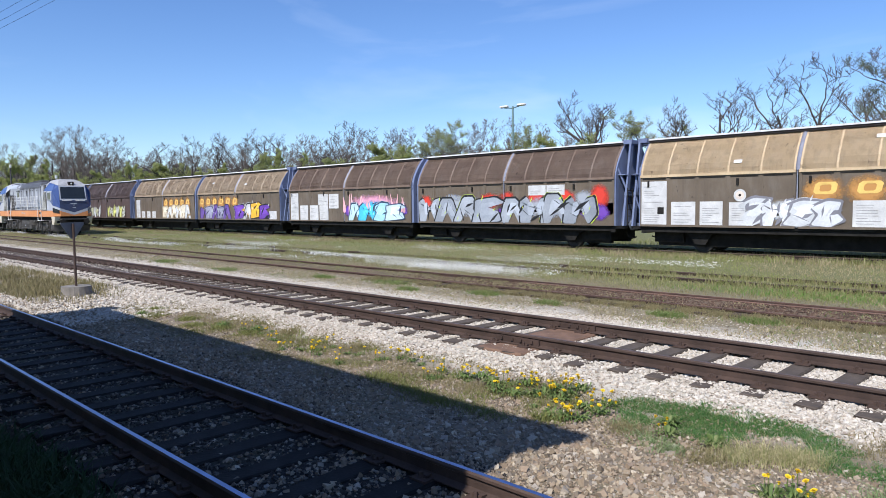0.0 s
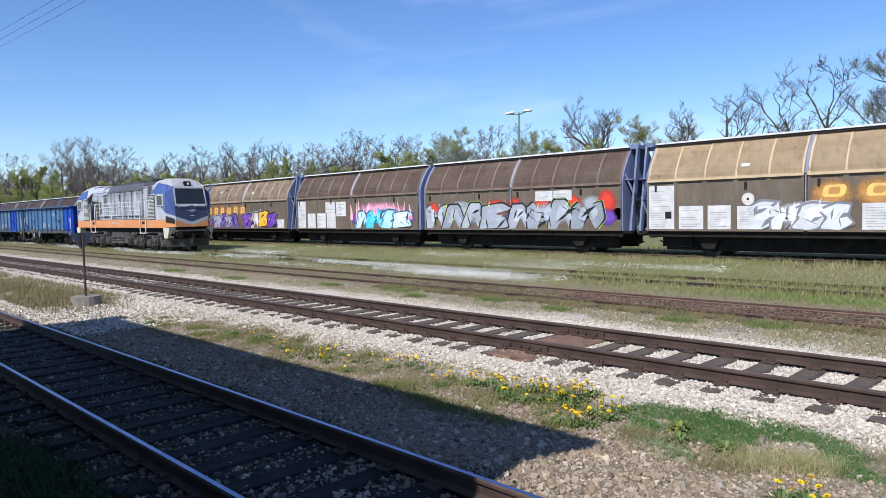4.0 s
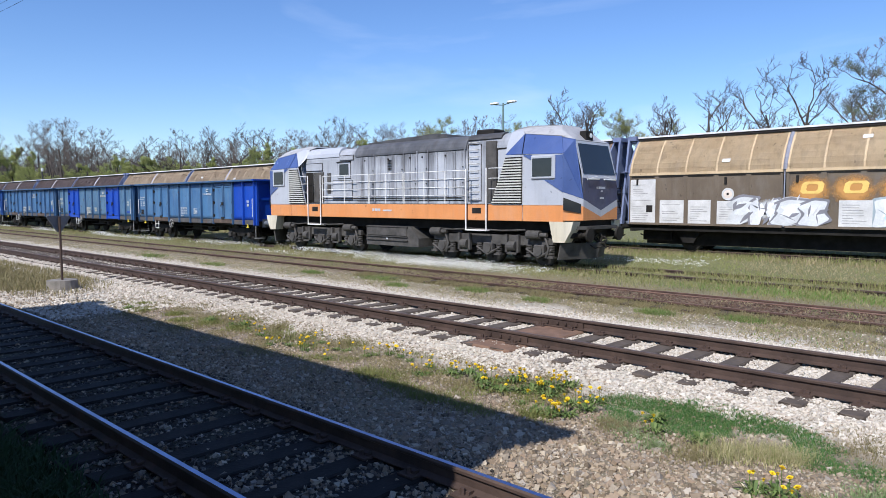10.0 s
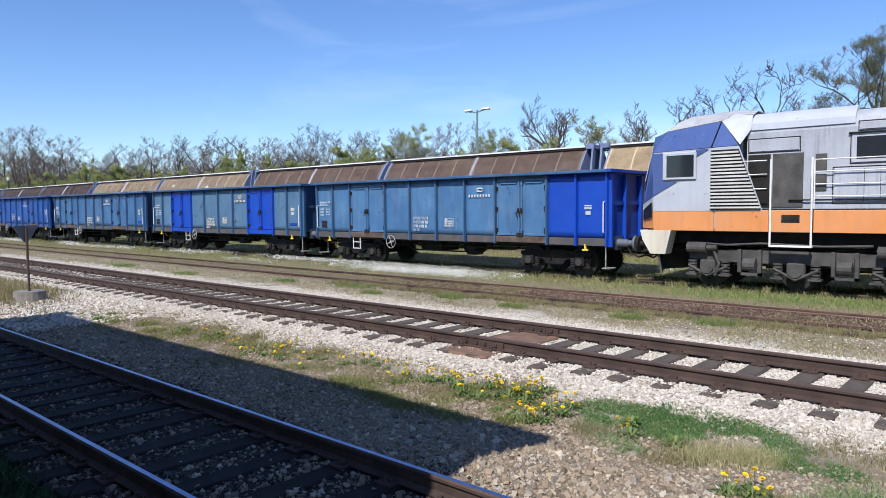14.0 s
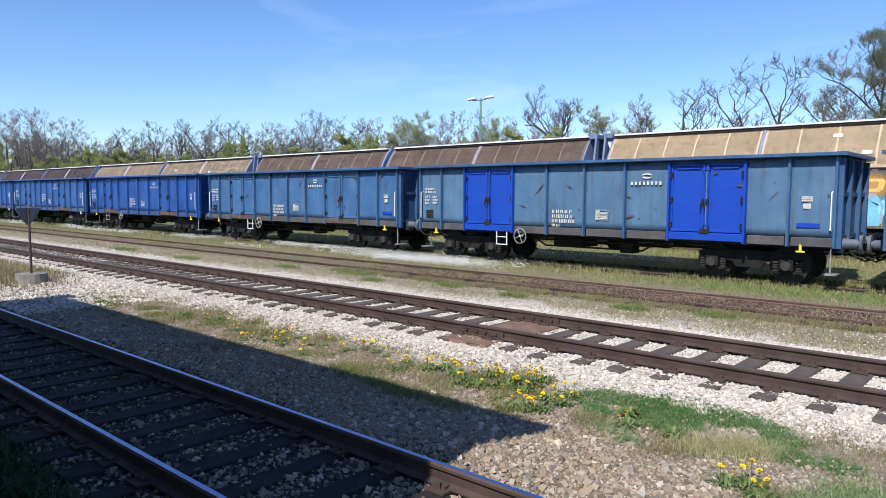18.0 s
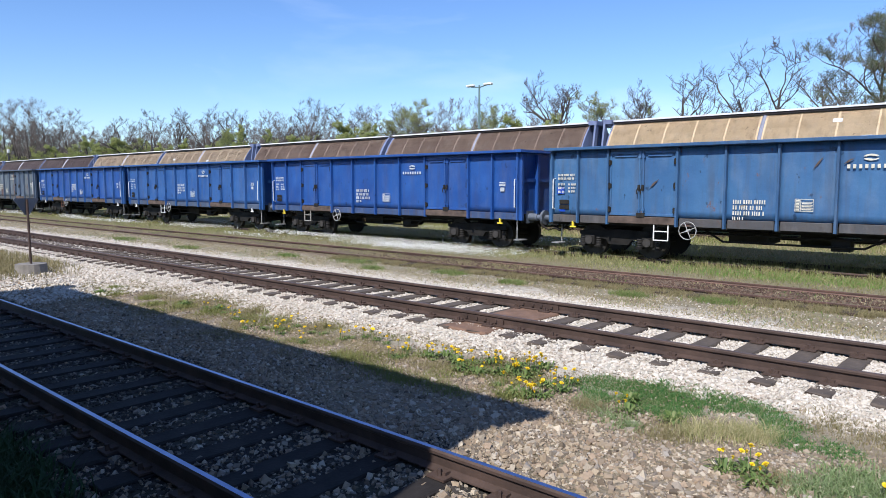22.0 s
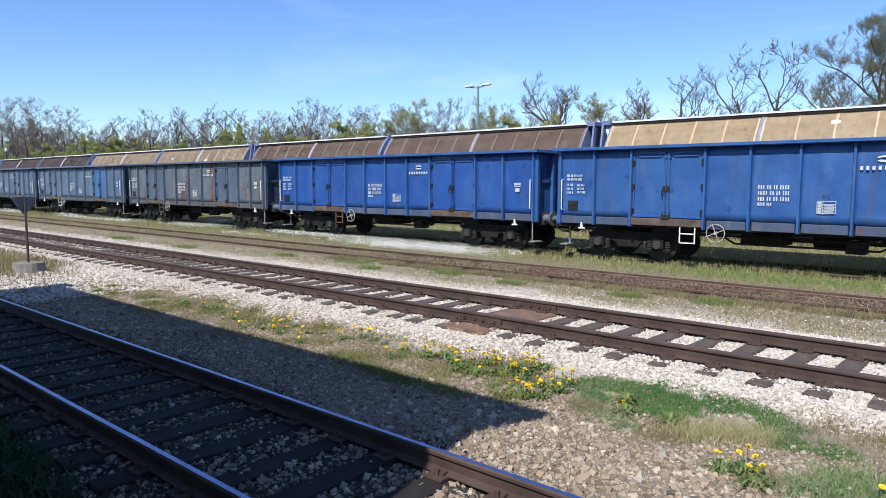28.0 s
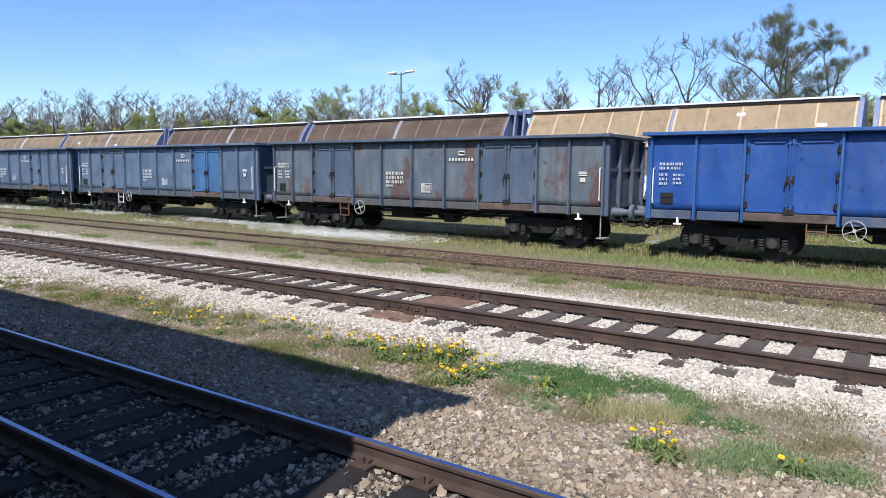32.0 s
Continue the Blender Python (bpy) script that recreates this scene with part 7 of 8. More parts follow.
wild(tan0, 3.95, 1.5, 3.15, 0.95, 4, [(WHITE_, 0.0, 0.4)], [WHITE_, (0.62, 0.64, 0.68)], (0.2, 0.2, 0.23), (0.5, 0.5, 0.52), 17)
wild(tan0, 8.5, 1.5, 3.0, 0.95, 4, [((0.1, 0.42, 0.6), 0.0, 0.5)], [WHITE_, (0.2, 0.5, 0.65)], (0.3, 0.36, 0.4), (0.4, 0.6, 0.7), 13)
LETTER = surface("amber_lettering", (0.74, 0.5, 0.14), 0.6, 0, 0.15, 3, 30, 0.0)


def word_bars(u, x, n, step, z, size, wide=1.0):
    """A worn painted word as plain slanted rings, one a letter, in a cloud of amber overspray."""
    for k in range(n):
        cx, w = x + k * step, size * wide
        ring = []
        for q in (1.0, 0.5):
            ring.append([(cx + w * (0.5 + q * a) + 0.22 * size * b * q, z + size * (0.5 + (q if q == 1 else 0.56) * b)) for a, b in ((-0.36, -0.5), (0.36, -0.5), (0.5, -0.3), (0.5, 0.3), (0.36, 0.5), (-0.36, 0.5), (-0.5, 0.3), (-0.5, -0.3))])
        bm = bmesh.new()
        f, g = ([[bm.verts.new((px, d, pz)) for px, pz in r] for r in ring] for d in (-1.474, -1.468))
        for i in range(8):
            j = (i + 1) % 8
            bm.faces.new((f[0][i], f[0][j], f[1][j], f[1][i]))
            bm.faces.new((f[0][j], f[0][i], g[0][i], g[0][j]))
            bm.faces.new((f[1][i], f[1][j], g[1][j], g[1][i]))
        bmesh.ops.recalc_face_normals(bm, faces=list(bm.faces))
        part("letter_ring", bm, LETTER, u, "worn amber slanted ring in place of a letter")
        overspray(u, cx - step * 0.55, min(UL - 0.05, cx + step * 0.95), z - 0.6, z + size + 0.45, (0.5, 0.25, 0.07), 0.0005 + 0.0001 * k)


word_bars(tan0, 6.3, 4, 1.28, 2.12, 0.4, 1.7)
word_bars(tan3, 0.5, 6, 1.0, 2.13, 0.4, 1.2)
word_bars(tan4, 6.2, 5, 1.0, 2.13, 0.4, 1.2)
GREY_LIGHT, GREY_DIM = (0.36, 0.39, 0.44), (0.3, 0.33, 0.38)
for a, b, z0, z1, c in ((0.03, 1.2, 1.5, 2.6, RED), (3.9, 5.9, 1.5, 2.65, RED), (5.1, 6.3, 1.05, 1.9, VIOLET), (5.2, 6.6, 1.6, 2.7, RED), (6.9, 8.3, 1.7, 2.7, RED), (8.5, 9.9, 1.6, 2.7, RED), (10.2, 11.52, 1.4, 2.85, RED), (10.2, 11.52, 1.05, 1.9, VIOLET), (1.6, 3.6, 1.6, 2.6, GREY_LIGHT), (9.4, 10.8, 1.6, 2.65, GREY_LIGHT)):
    overspray(br1, a, b, z0, z1, c, 0.003 if c is GREY_LIGHT else 0.0042 if c is RED else 0.0046)
wild(br1, 0.15, 1.62, 5.2, 1.25, 4, [(GREY_LIGHT, 0.05, 0.5)], [GREY_LIGHT, GREY_DIM], BLACK, LIME, 21)
wild(br1, 5.75, 1.62, 4.75, 1.25, 4, [(GREY_LIGHT, 0.0, 0.45)], [GREY_LIGHT, GREY_DIM], BLACK, LIME, 26)
overspray(br1, 10.2, UL - 0.02, 1.45, 2.95, RED, 0.0095)
overspray(br1, 9.6, UL - 0.02, 1.04, 2.15, VIOLET, 0.01)
overspray(br1, 10.4, UL - 0.02, 1.04, 2.0, VIOLET, 0.0105)
placards(br1, [(7.2, 0.95, 2.28, 2.72), (8.2, 0.95, 2.28, 2.72)])
for a, b, z0, z1, c in ((5.4, 7.4, 1.05, 2.2, VIOLET), (10.2, 11.5, 1.05, 2.2, VIOLET), (5.3, 11.5, 1.3, 2.75, PINK)):
    overspray(br2, a, b, z0, z1, c, 0.0035 if c is PINK else 0.004)
flames(br2, 5.6, 5.7, 1.5, 1.15, 16, (0.75, 0.42, 0.45), 33)
wild(br2, 6.3, 1.56, 4.5, 1.0, 4, [(CYAN, 0.1, 0.5)], [(0.5, 0.68, 0.78), CYAN, (0.34, 0.6, 0.74), (0.55, 0.7, 0.78)], (0.03, 0.06, 0.12), (0.6, 0.62, 0.66), 31)
placards(br2, [(0.2, 0.85, 1.05, 2.72), (1.25, 0.85, 1.05, 1.95), (2.3, 0.9, 1.05, 1.95), (3.32, 0.9, 1.05, 1.95), (3.2, 1.0, 1.98, 2.62), (4.3, 0.95, 1.75, 2.62)])
wild(tan3, 0.6, 1.5, 4.4, 0.95, 5, [(SILV, 0.1, 0.5)], [(0.14, 0.08, 0.3), (0.3, 0.3, 0.4)], (0.03, 0.02, 0.09), SILV, 41)
wild(tan3, 5.9, 1.6, 4.3, 1.1, 4, [(WHITE_, 0.1, 0.45), (AMBER, -0.05, 0.3)], [VIOLET, (0.5, 0.5, 0.52), AMBER], BLACK, WHITE_, 42)
placards(tan3, [(10.3, 0.9, 1.05, 1.6)])
wild(tan4, 5.9, 1.55, 4.9, 1.0, 6, [((0.6, 0.52, 0.35), 0.1, 0.5)], [(0.66, 0.6, 0.48), WHITE_], (0.35, 0.26, 0.16), (0.6, 0.5, 0.3), 51)
placards(tan4, [(0.4, 0.8, 1.05, 2.6), (1.5, 0.7, 1.05, 1.6), (2.6, 0.7, 1.05, 1.6), (3.7, 0.7, 1.05, 1.6)])
graffiti(dusk5, 1.2, 1.6, 3.2, 0.8, 5, [], [WHITE_, (0.5, 0.5, 0.3)], (0.3, 0.3, 0.28), 61)
graffiti(dusk5, 6.2, 1.6, 4.2, 0.9, 6, [], [(0.6, 0.62, 0.2), WHITE_], (0.25, 0.26, 0.1), 62)
# small white labels stuck on the tan slopes
LABEL = finish("slope_label", boxes((-0.14, 0.14, -0.012, 0.0, -0.07, 0.07)), PLACARD)
for u, rows in ((tan0, ((3.75, 3.34), (8.1, 3.95), (9.0, 3.36), (10.6, 3.5))), (UNITS[0], ((1.6, 3.6), (3.5, 3.4), (7.2, 3.8))), (tan3, ((2.1, 3.7), (7.0, 3.5)))):
    for x, z in rows:
        y = float(np.interp(z, [k[1] for k in KNEE], [k[0] for k in KNEE]))
        part("slope_label", LABEL, None, u, "small white label", pose(x, y - 0.012, z, -32))


# ---- yard furniture ----
def build_sign():
    s = thing("small_track_sign", "grey triangular board on a rusty post in a concrete block", "sign", pose(-19.6, 6.15, -0.24))
    part("footing", disc(bmesh.new(), (0, 0, 0.13), 0.38, 0.36, "z", 0.34, 18), surface("dirty_concrete", (0.21, 0.19, 0.165), 0.9, 0, 0.25, 4, 30, 0.4), s, "round concrete footing")
    part("post", tube(bmesh.new(), [(0, 0, 0.1), (0.01, 0, 1.95)], 0.03, 8), M["rail_rust"], s, "dark rusty steel post")
    part("board", prism(bmesh.new(), [(-0.34, 1.95), (-0.31, 1.98), (0.31, 1.98), (0.34, 1.95), (0.05, 1.55), (-0.05, 1.55)], -0.06, -0.035), surface("sun_faded_board", (0.13, 0.14, 0.16), 0.5, 0.1, 0.2, 3, 30, 0.1), s, "grey inverted triangular board")
    s.rotation_euler = (0, 0, radians(-72))
    return s


build_sign()


def build_lamp():
    y = 42.0
    m = thing("yard_lamp_mast", "tall green-grey lamp mast with two white lamp heads", "street lamp", pose(-0.795 * y, y, 0))
    green = surface("green_grey_mast_paint", (0.16, 0.24, 0.23), 0.5, 0.2, 0.15, 3, 30, 0.1)
    part("mast", tube(bmesh.new(), [(0, 0, 0), (0, 0, 9.6)], 0.13, 8, taper=0.07), green, m)
    part("crossarm", tube(bmesh.new(), [(-0.8, 0, 9.55), (0, 0, 9.45), (0.8, 0, 9.6)], 0.045, 6), green, m)
    for x in (-0.85, 0.85):
        part("lamp_head", boxes((x - 0.38, x + 0.38, -0.16, 0.16, 9.55, 9.72), bevel=0.05), M["white"], m, "white lamp head")


build_lamp()


def build_far_poles():
    for x, y, h in ((-131.6, 32, 9.0), (-113.5, 33.5, 6.6)):
        p = thing("far_signal_post", "slender dark post with a white lamp among the far trees", "post", pose(x, y, 0))
        part("post", tube(bmesh.new(), [(0, 0, 0), (0, 0, h)], 0.12, 6), M["bogie"], p)
        part("head", boxes((-0.15, 0.15, -0.15, 0.15, h, h + 0.5), bevel=0.04), M["white"], p)


build_far_poles()


def build_cables():
    pole = thing("cable_pole", "timber pole carrying three thin cables", "utility pole", pose(-46, 7.0, -0.25))
    part("pole", tube(bmesh.new(), [(0, 0, 0), (0, 0, 10.6)], 0.14, 8, taper=0.09), M["sleeper"], pole)
    part("crossarm", boxes((-0.06, 0.06, -0.7, 0.7, 9.9, 10.02)), M["sleeper"], pole)
    q = thing("cable_pole", "timber pole carrying three thin cables", "utility pole", pose(8, 6.0, -0.25))
    part("pole", tube(bmesh.new(), [(0, 0, 0), (0, 0, 7.6)], 0.14, 8, taper=0.09), M["sleeper"], q)
    for k, (y, z) in enumerate(((6.4, 0.0), (6.9, 0.25), (7.4, 0.5))):
        a, b = Vector((-46, y, 9.75 + z * 0.2)), Vector((8, y - 1.0, 6.4 + z))
        pts = [a.lerp(b, t) - Vector((0, 0, 1.0 * t * (1 - t))) for t in (i / 16 for i in range(17))]
        solid("overhead_cable", tube(bmesh.new(), pts, 0.005, 4), M["black"], "thin black overhead cable", "cable", "overhead cables")


build_cables()


def build_shade_building():
    """An unseen building added to shade the near track, its outline fitted to that shade."""
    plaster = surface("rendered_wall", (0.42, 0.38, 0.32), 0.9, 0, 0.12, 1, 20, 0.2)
    b = thing("station_building", "plain unseen building added to shade the near track", "building", pose(-8.55, -4.1, -0.3))
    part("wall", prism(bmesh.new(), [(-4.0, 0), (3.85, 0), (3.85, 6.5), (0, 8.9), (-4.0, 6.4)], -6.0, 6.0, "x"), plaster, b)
    part("roof", prism(bmesh.new(), [(4.0, 6.44), (4.0, 6.62), (0, 9.18), (-4.2, 6.5), (-4.2, 6.32), (0, 9.0)], -6.15, 6.44, "x"), M["black"], b, "dark pitched roof with overhanging gable")
    # block added for the step at the left end of the cast shade
    part("gutter_spout", boxes((-6.6, -6.1, 3.2, 4.35, 6.25, 6.5)), M["zinc"], b)
    pier = thing("brick_pier", "tall brick pier at the platform edge, greyed for shade", "pier", pose(-2.75, 0.315, -0.3))
    # dark grey brick: the shade on the pier is put into its colour
    brick = surface("shade_grey_brick", (0.2, 0.195, 0.185), 0.9, 0, 0.25, 6, 40, 0.5)
    part("core", boxes((-0.2, 0.2, -0.14, 0.115, 0, 3.0)), M["concrete"], pier)
    course = finish("brick", boxes((-0.11, 0.11, -0.16, 0.16, 0.0, 0.065), bevel=0.006), brick)
    for k in range(39):
        for x in (-0.115, 0.115):
            part("brick", course, None, pier, m=pose(x, 0.004 * (k % 3) + (0.018 if k < 21 else 0.0 if k < 25 else -0.014), k * 0.077))
    part("ledge", boxes((-0.235, 0.235, 0.12, 0.185, 1.617, 1.635), bevel=0.004), M["white"], pier, "white painted ledge")


build_shade_building()


# ---- dandelions ----
def flower_mesh():
    bm = bmesh.new()
    for ring, n, z in ((0.022, 10, 0.0), (0.014, 8, 0.006), (0.006, 5, 0.01)):
        for k in range(n):
            a = 2 * math.pi * k / n + z * 50
            c, s = math.cos(a), math.sin(a)
            v = [bm.verts.new(p) for p in ((-s * 0.004, c * 0.004, z), (s * 0.004, -c * 0.004, z), (c * ring + s * 0.006, s * ring - c * 0.006, z + 0.006), (c * ring - s * 0.006, s * ring + c * 0.006, z + 0.006))]
            bm.faces.new(v)
    disc(bm, (0, 0, -0.006), 0.005, 0.012, "z", 0.014, 8)
    return finish("flower_head", bm, M["petal_yellow"])


def dandelion_forms():
    out = []
    for seed in range(4):
        r = random.Random(seed + 70)
        bm = bmesh.new()
        for k in range(48):
            a, l = r.uniform(0, 6.28), r.uniform(0.06, 0.15)
            d = Vector((math.cos(a), math.sin(a), 0))
            s = Vector((-d.y, d.x, 0)) * r.uniform(0.008, 0.018)
            o = d * r.uniform(0, 0.08)
            h = r.uniform(0.015, 0.09)
            v = [bm.verts.new(p) for p in (o - s * 0.3, o + s * 0.3, o + d * l * 0.6 + s + Vector((0, 0, h)), o + d * l * 0.6 - s + Vector((0, 0, h)), o + d * l + Vector((0, 0, h * 0.7)))]
            bm.faces.new((v[0], v[1], v[2], v[3]))
            bm.faces.new((v[3], v[2], v[4]))
        out.append(finish("leaves", bm, M["dandelion_leaf"]))
    return out


M["dandelion_leaf"] = island("dandelion_leaves", [(0.09, 0.15, 0.035), (0.14, 0.2, 0.05), (0.21, 0.24, 0.09)], 0.7, 0, 0.3)
FLOWER, ROSETTES = flower_mesh(), dandelion_forms()
STEM = finish("stem", tube(bmesh.new(), [(0, 0, 0), (0.004, 0, 1.0)], 0.003, 4), M["dandelion_leaf"])


def dandelion(x, y, heads, r, spread_=0.16, leafy=1.0):
    d = thing("dandelion", "yellow flowering dandelion clump in gravelly ground", "flower", pose(x, y, float(land(y)), 0, 0, r.uniform(0, 360)), group="dandelions along the verge")
    part("leaves", r.choice(ROSETTES), None, d, m=Matrix.Scale(leafy, 4))
    for k in range(heads):
        a, q, h = r.uniform(0, 6.28), r.uniform(0.02, spread_), r.uniform(0.1, 0.2)
        st = part("stem", STEM, None, d, m=Matrix.LocRotScale((q * math.cos(a), q * math.sin(a), 0), None, (1, 1, h)))
        part("flower_head", FLOWER, None, d, m=pose(q * math.cos(a), q * math.sin(a), h, r.uniform(-25, 25), r.uniform(-25, 25)) @ Matrix.Scale(r.uniform(0.85, 1.35), 4))


rd = random.Random(8)
for x, y, n in ((-9.48, 5.97, 4), (-9.25, 6.16, 1), (-8.71, 6.13, 5), (-8.98, 6.62, 4), (-7.98, 5.98, 3), (-8.41, 6.48, 2), (-8.22, 6.52, 1), (-7.72, 6.49, 4), (-7.68, 6.62, 1), (-7.53, 6.79, 4), (-7.29, 6.78, 2), (-6.41, 6.29, 2),
                (-6.58, 6.69, 3), (-6.05, 6.58, 6), (-5.92, 6.76, 5), (-5.36, 6.4, 4), (-5.1, 6.39, 3), (-5.21, 6.83, 5), (-4.9, 6.54, 4), (-4.84, 6.66, 5), (-4.82, 6.86, 4), (-4.56, 6.6, 6), (-4.58, 6.81, 6), (-4.5, 6.99, 4), (-4.15, 6.51, 3),
                (-3.93, 6.44, 5), (-4.02, 6.75, 4), (-4.27, 6.05, 5), (-4.13, 6.05, 7), (-3.97, 6.11, 3), (-3.07, 6.28, 4), (-1.83, 5.5, 3), (-1.68, 5.6, 4), (-1.55, 5.4, 3), (-0.66, 5.8, 2), (-10.2, 6.3, 3), (-10.9, 6.45, 2), (-11.6, 6.5, 2)):
    dandelion(x, y, n, rd, leafy=0.6 if x < -6.2 else 0.95, spread_=0.2)
for k in range(14):
    dandelion(rd.uniform(-11.5, -4.6), rd.uniform(6.15, 6.75), rd.choice((1, 1, 2)), rd, 0.14, 0.5)
for x, y in ((-14.9, 5.95), (-11.3, 6.6), (-12.2, 6.4), (-5.6, 6.6), (-3.2, 6.6), (-2.6, 6.3)):
    g = thing("weed_tuft", "leafy green weed tuft in dry ground", "weed", pose(x, y, float(land(y))), group="weeds along the verge")
    part("leaves", ROSETTES[2], None, g, m=pose(0, 0, 0) @ Matrix.Scale(0.95, 4))
    part("leaves", ROSETTES[1], None, g, m=pose(0, 0, 0.03, 0, 0, 40) @ Matrix.Scale(0.8, 4))


# ---- trees ----
def branchy(seed, height, limbs, gnarl, depth, up, twigs, width=0.35, leaves=0, fork=0.35, reach_=(0.38, 0.62), girth=0.023, stub=0.14, leaf=None, thin=0.011, twig=None, blade=0.033):
    """A tapered trunk with crooked limbs that strive upwards; trunk, crown and leaf meshes."""
    r = random.Random(seed)
    wood, crown = bmesh.new(), bmesh.new()
    tips = []

    def limb(start, direction, length, radius, level):
        bm = wood if level < 2 else crown
        n = (6, 5, 4, 3, 2)[min(level, 4)]
        pts, d, p = [start], direction.normalized(), start.copy()
        curl = Vector((r.uniform(-1, 1), r.uniform(-1, 1), r.uniform(-0.3, 0.5))) * gnarl * (0.25 if level == 0 else 0.6)
        for k in range(n):
            if r.random() < 0.3:
                curl = -curl
            d = (d + curl + Vector((r.uniform(-1, 1), r.uniform(-1, 1), r.uniform(-0.7, 0.7) + up * 0.5)) * gnarl * (0.45 if level == 0 else 1)).normalized()
            p = p + d * length / n
            pts.append(p.copy())
        end = max(radius * (stub if level == 0 else 0.4), 0.009)
        tube(bm, pts, max(radius, thin), (6, 5, 4, 3, 3)[min(level, 4)], taper=end)
        if level >= depth:
            tips.extend(pts[1:])
            return
        kids = limbs + (twigs if level >= depth - 1 else 0)
        for k in range(kids):
            t = (fork + (1 - fork) * (k + r.random()) / kids) * n if level == 0 else (0.25 + 0.75 * (k + r.random()) / kids) * n
            j = min(n - 1, int(t))
            q = pts[j].lerp(pts[j + 1], t - j)
            a = r.uniform(0, 6.28)
            out = Vector((math.cos(a), math.sin(a), 0)) * r.uniform(0.6, 1.1) + Vector((0, 0, up)) + d * 0.35
            here = radius + (end - radius) * t / n
            limb(q, out, length * r.uniform(*reach_) * (1.15 - 0.45 * t / n), here * r.uniform(0.55, 0.85), level + 1)

    limb(Vector((0, 0, -0.2)), Vector((r.uniform(-0.12, 0.12), r.uniform(-0.1, 0.1), 1)), height * 0.8, height * girth, 0)
    verts = list(wood.verts) + list(crown.verts)
    s = height / max(v.co.z for v in verts)
    reach = max(abs(v.co.x) for v in verts) * s
    k = min(1.0, width * height / reach)
    for bm in (wood, crown):
        bmesh.ops.scale(bm, vec=(s * k, s * k, s), verts=list(bm.verts))
    lm = None
    if leaves:
        pts = np.array([(t.x * s * k, t.y * s * k, t.z * s) for t in tips])
        idx = rng.integers(0, len(pts), leaves)
        c = pts[idx] + rng.normal(0, height * 0.009, (leaves, 3))
        t = turns(leaves)
        q = np.array([(-1, -0.6, 0), (1, -0.6, 0), (1, 0.6, 0.2), (-1, 0.6, 0.2)]) * blade
        v = np.einsum("nij,kj->nki", t, q) * rng.uniform(0.5, 1.3, (leaves, 1, 1)) + c[:, None]
        f = (np.array([(0, 1, 2), (0, 2, 3)])[None] + 4 * np.arange(leaves)[:, None, None]).reshape(-1, 3)
        lm = raw_mesh("leaves", v.reshape(-1, 3), f, leaf or M["leaf"])
    return finish("trunk", wood, M["bark"]), finish("crown", crown, twig or M["twig"]), lm


def tree_form(name, label, *a, **k):
    trunk, crown, leaves = branchy(*a, **k)
    t = thing(name, label, "tree")
    part("trunk", trunk, None, t)
    part("crown", crown, None, t)
    if leaves:
        part("foliage", leaves, None, t)
    return t


PLANTED = {}


def plant(form, x, y, height, base, turn):
    """The first planting of a form is the form itself."""
    m = pose(x, y, 0, 0, 0, turn) @ Matrix.Scale(height / base, 4)
    if form.name in PLANTED:
        return copy_thing(form, pose(x, y, 0, 0, 0, turn) @ Matrix.Scale(height / PLANTED[form.name], 4))
    PLANTED[form.name] = height
    form.matrix_basis = m
    return form


GNARLED = [tree_form("gnarled_tree", "leafless tree with thin crooked limbs", s, 10, 4, 0.5, 4, 0.4, 2, 0.33, fork=0.3, reach_=(0.42, 0.68), girth=0.024, stub=0.2, thin=0.014, twig=M["bark"]) for s in (3, 14, 25, 36)]
TWIGGY = [tree_form("bare_tree", "leafless tree with a fine twiggy crown", s, 10, 5, 0.3, 4, 0.5, 1, 0.42, fork=0.25, girth=0.018) for s in (4, 16)]
BUDDING = [tree_form("budding_tree", "tree coming into pale green leaf", s, 10, 5, 0.36, 4, 0.45, 2, 0.5, 26000, leaf=lf, blade=0.017, girth=0.019) for s, lf in ((5, M["leaf"]), (17, M["leaf_shrub"]))]
SHRUB = [tree_form("shrub", "yellow-green budding shrub at the wood edge", s, 5, 6, 0.4, 3, 0.7, 3, 0.75, 16000, 0.05, leaf=M["leaf_shrub"], thin=0.006, blade=0.024) for s in (6, 18)]
rt = random.Random(12)
YT = 50.0
# tall trees that stand out: way across per metre of distance, height over the eye per metre, form
G, W, B = GNARLED, TWIGGY, BUDDING
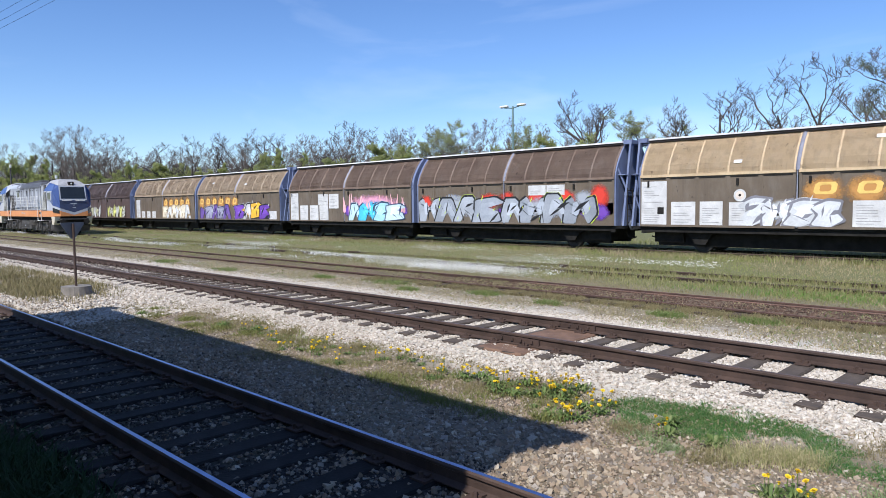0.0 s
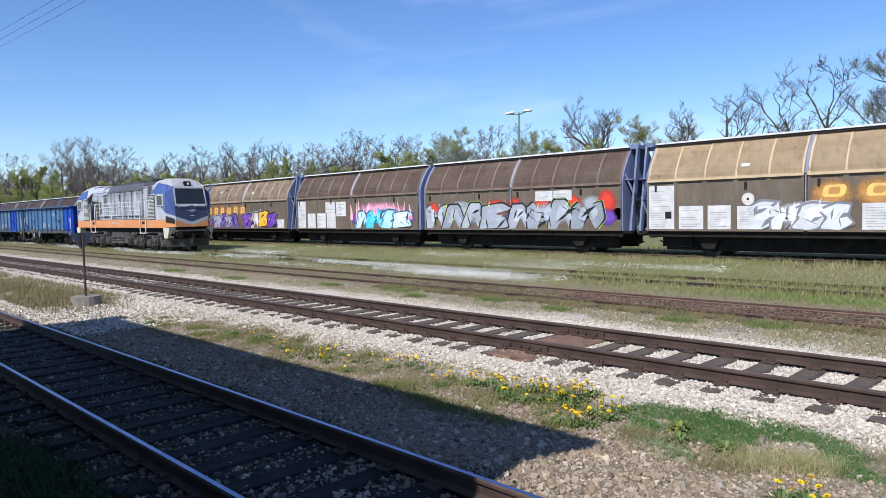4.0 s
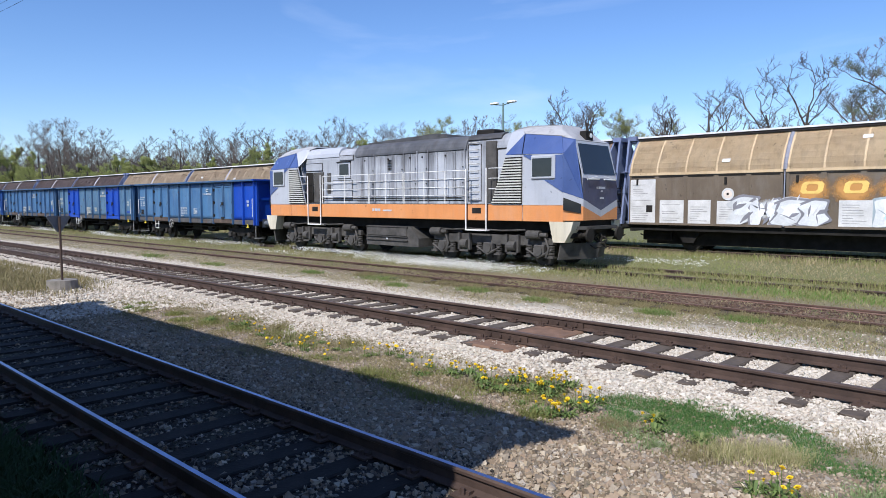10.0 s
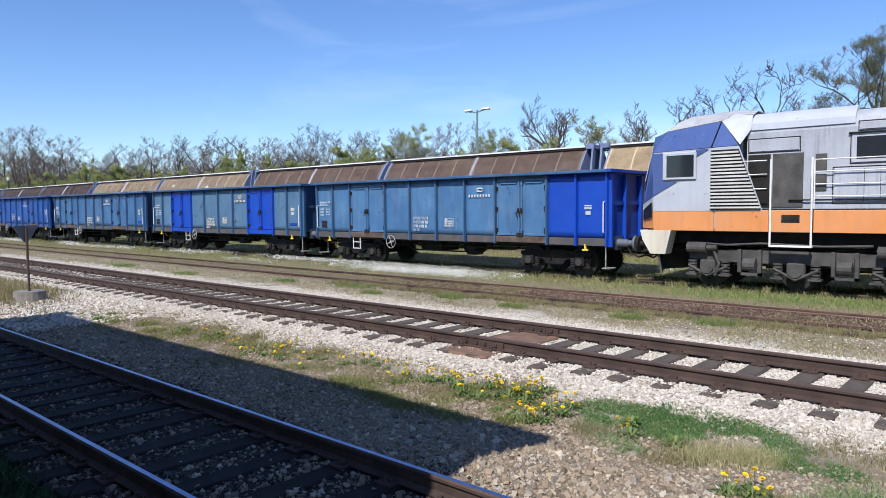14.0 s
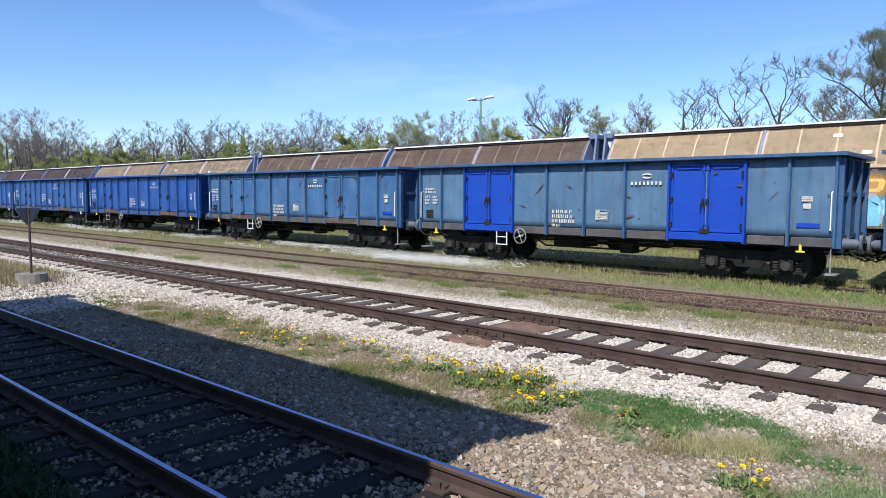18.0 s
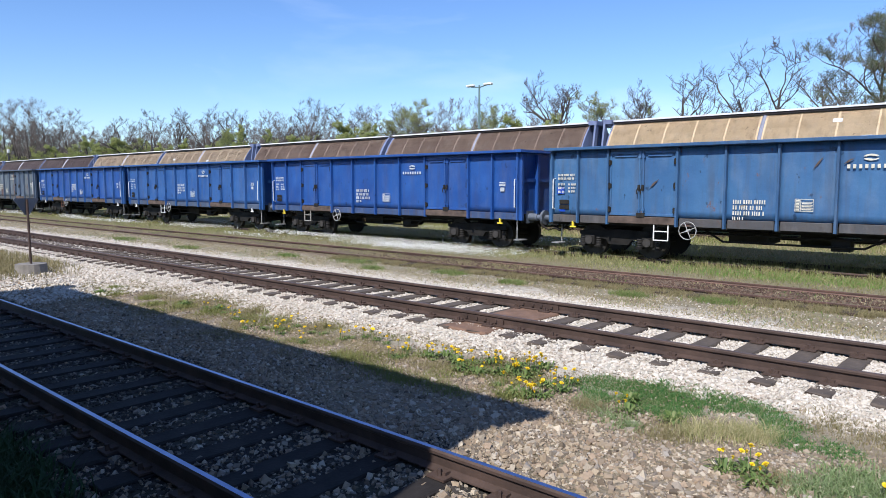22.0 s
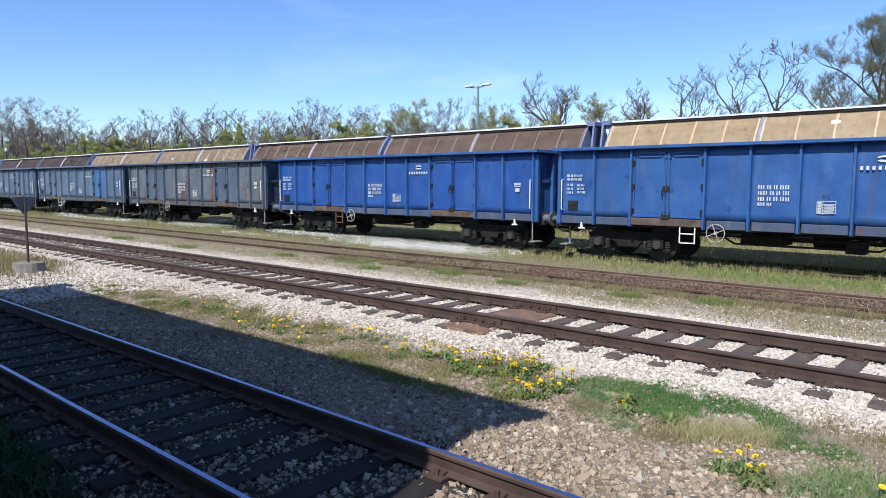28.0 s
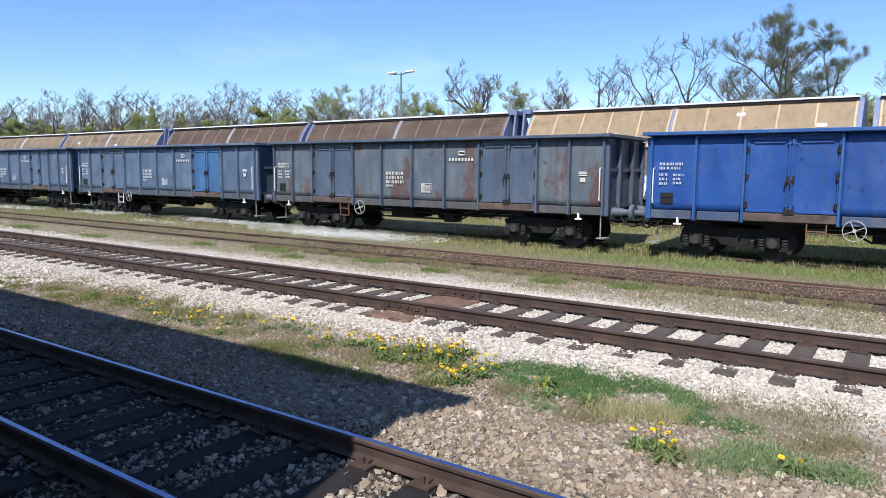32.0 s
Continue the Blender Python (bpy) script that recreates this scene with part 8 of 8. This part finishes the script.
for u, v, form in ((-3.5, 0.382, W[1]), (-3.25, 0.333, W[0]), (-3.11, 0.326, W[1]), (-2.92, 0.295, W[0]), (-2.56, 0.242, G[0]), (-2.4, 0.2, W[1]), (-2.26, 0.219, G[1]), (-2.1, 0.228, G[2]), (-1.985, 0.224, G[3]), (-1.78, 0.216, G[0]), (-1.69, 0.18, G[2]), (-1.615, 0.198, G[1]),
                   (-1.48, 0.165, W[0]), (-1.4, 0.15, W[1]), (-1.317, 0.198, G[2]), (-1.217, 0.165, G[3]), (-1.147, 0.188, G[0]), (-1.08, 0.15, B[1]), (-0.98, 0.161, B[1]), (-0.93, 0.14, W[1]), (-0.852, 0.16, W[0]), (-0.761, 0.15, B[1]), (-0.71, 0.13, W[1]), (-0.66, 0.12, W[0]),
                   (-0.619, 0.165, G[1]), (-0.575, 0.189, G[3]), (-0.497, 0.147, B[1]), (-0.438, 0.168, G[3]), (-0.404, 0.161, G[1]), (-0.33, 0.182, G[0]), (-0.298, 0.191, G[2]), (-0.26, 0.13, W[1]), (-0.23, 0.2, W[0]),
                   (-0.176, 0.214, B[0]), (-0.15, 0.2, B[0]), (-0.108, 0.174, B[0]), (-0.06, 0.14, W[1]), (0.02, 0.17, B[0]), (0.12, 0.18, W[0])):
    y = YT + rt.uniform(-3, 3)
    plant(form, u * y, y, v * y + 2.1, 10, rt.uniform(0, 360))
# the wood behind, thinning to the right
x = -330.0
while x < 30:
    left = min(1.0, max(0.0, (-x - 28) / 40))
    for row in (56, 62, 68):
        if rt.random() < 0.25 + 0.75 * left:
            y = row + rt.uniform(-3, 3)
            plant(rt.choice(TWIGGY), x + rt.uniform(-1, 1), y, (0.105 + 0.05 * left + rt.uniform(-0.02, 0.025)) * y * (1.0 + 0.25 * max(0, -x - 110) / 100) + 2.1, 10, rt.uniform(0, 360))
    x += 2.5 if left > 0.5 else 3.0
x = -260.0
while x < 30:
    for row in (45, 51):
        if noise.noise((x * 0.06, row * 0.4, 5.0)) + rt.uniform(-0.35, 0.35) > -0.12:
            y = row + rt.uniform(-3, 3)
            plant(rt.choice(SHRUB), x + rt.uniform(-1, 1), y, rt.uniform(4.6, 7.4) + (2.2 if x < -70 else 0), 5, rt.uniform(0, 360))
    x += rt.uniform(2.0, 3.4)


for u, v in ((-4.31, 0.221), (-3.82, 0.267), (-3.65, 0.237), (-4.03, 0.26), (-3.9, 0.22), (-2.44, 0.151), (-2.3, 0.153), (-2.17, 0.146), (-2.07, 0.125), (-1.66, 0.114), (-1.26, 0.112), (-1.16, 0.124), (-1.11, 0.135), (-1.07, 0.126), (-1.3, 0.114)):
    y = 47 + rt.uniform(-2, 2)
    plant(SHRUB[rt.random() < 0.5], u * y, y, v * y + 2.1, 5, rt.uniform(0, 360))
# the dense clump of fine-twigged trees at the far end of the yard, and a low thicket round it
for u, v, form in ((-3.05, 0.32, TWIGGY[0]), (-3.25, 0.33, TWIGGY[0]), (-3.12, 0.29, TWIGGY[0]), (-3.36, 0.32, TWIGGY[1]), (-2.86, 0.275, TWIGGY[1]), (-2.9, 0.29, TWIGGY[1]), (-2.7, 0.255, TWIGGY[0]), (-3.9, 0.3, TWIGGY[1]), (-4.1, 0.32, TWIGGY[0]), (-4.4, 0.33, TWIGGY[1]), (-4.7, 0.35, TWIGGY[0])):
    y = YT + rt.uniform(-3, 3)
    plant(form, u * y, y, v * y * 1.1 + 2.1, 10, rt.uniform(0, 360))


# ---- what moves ----
def motions():
    half_seconds = [k * 0.5 for k in range(65)]
    runs = [(t, train_run(t)) for t in half_seconds]
    y, z = TRACK["train"]
    for vehicle, x in TRAIN:
        walk(vehicle, [(t, pose(x + s, y, z)) for t, s in runs])
    steps = [(k * 4 / 30, train_run(k * 4 / 30)) for k in range(241)]
    for ws, x in ROLLING:
        walk(ws, [(t, pose(x, 0, WHEEL_R, 0, math.degrees(s / WHEEL_R) % 360)) for t, s in steps])


motions()
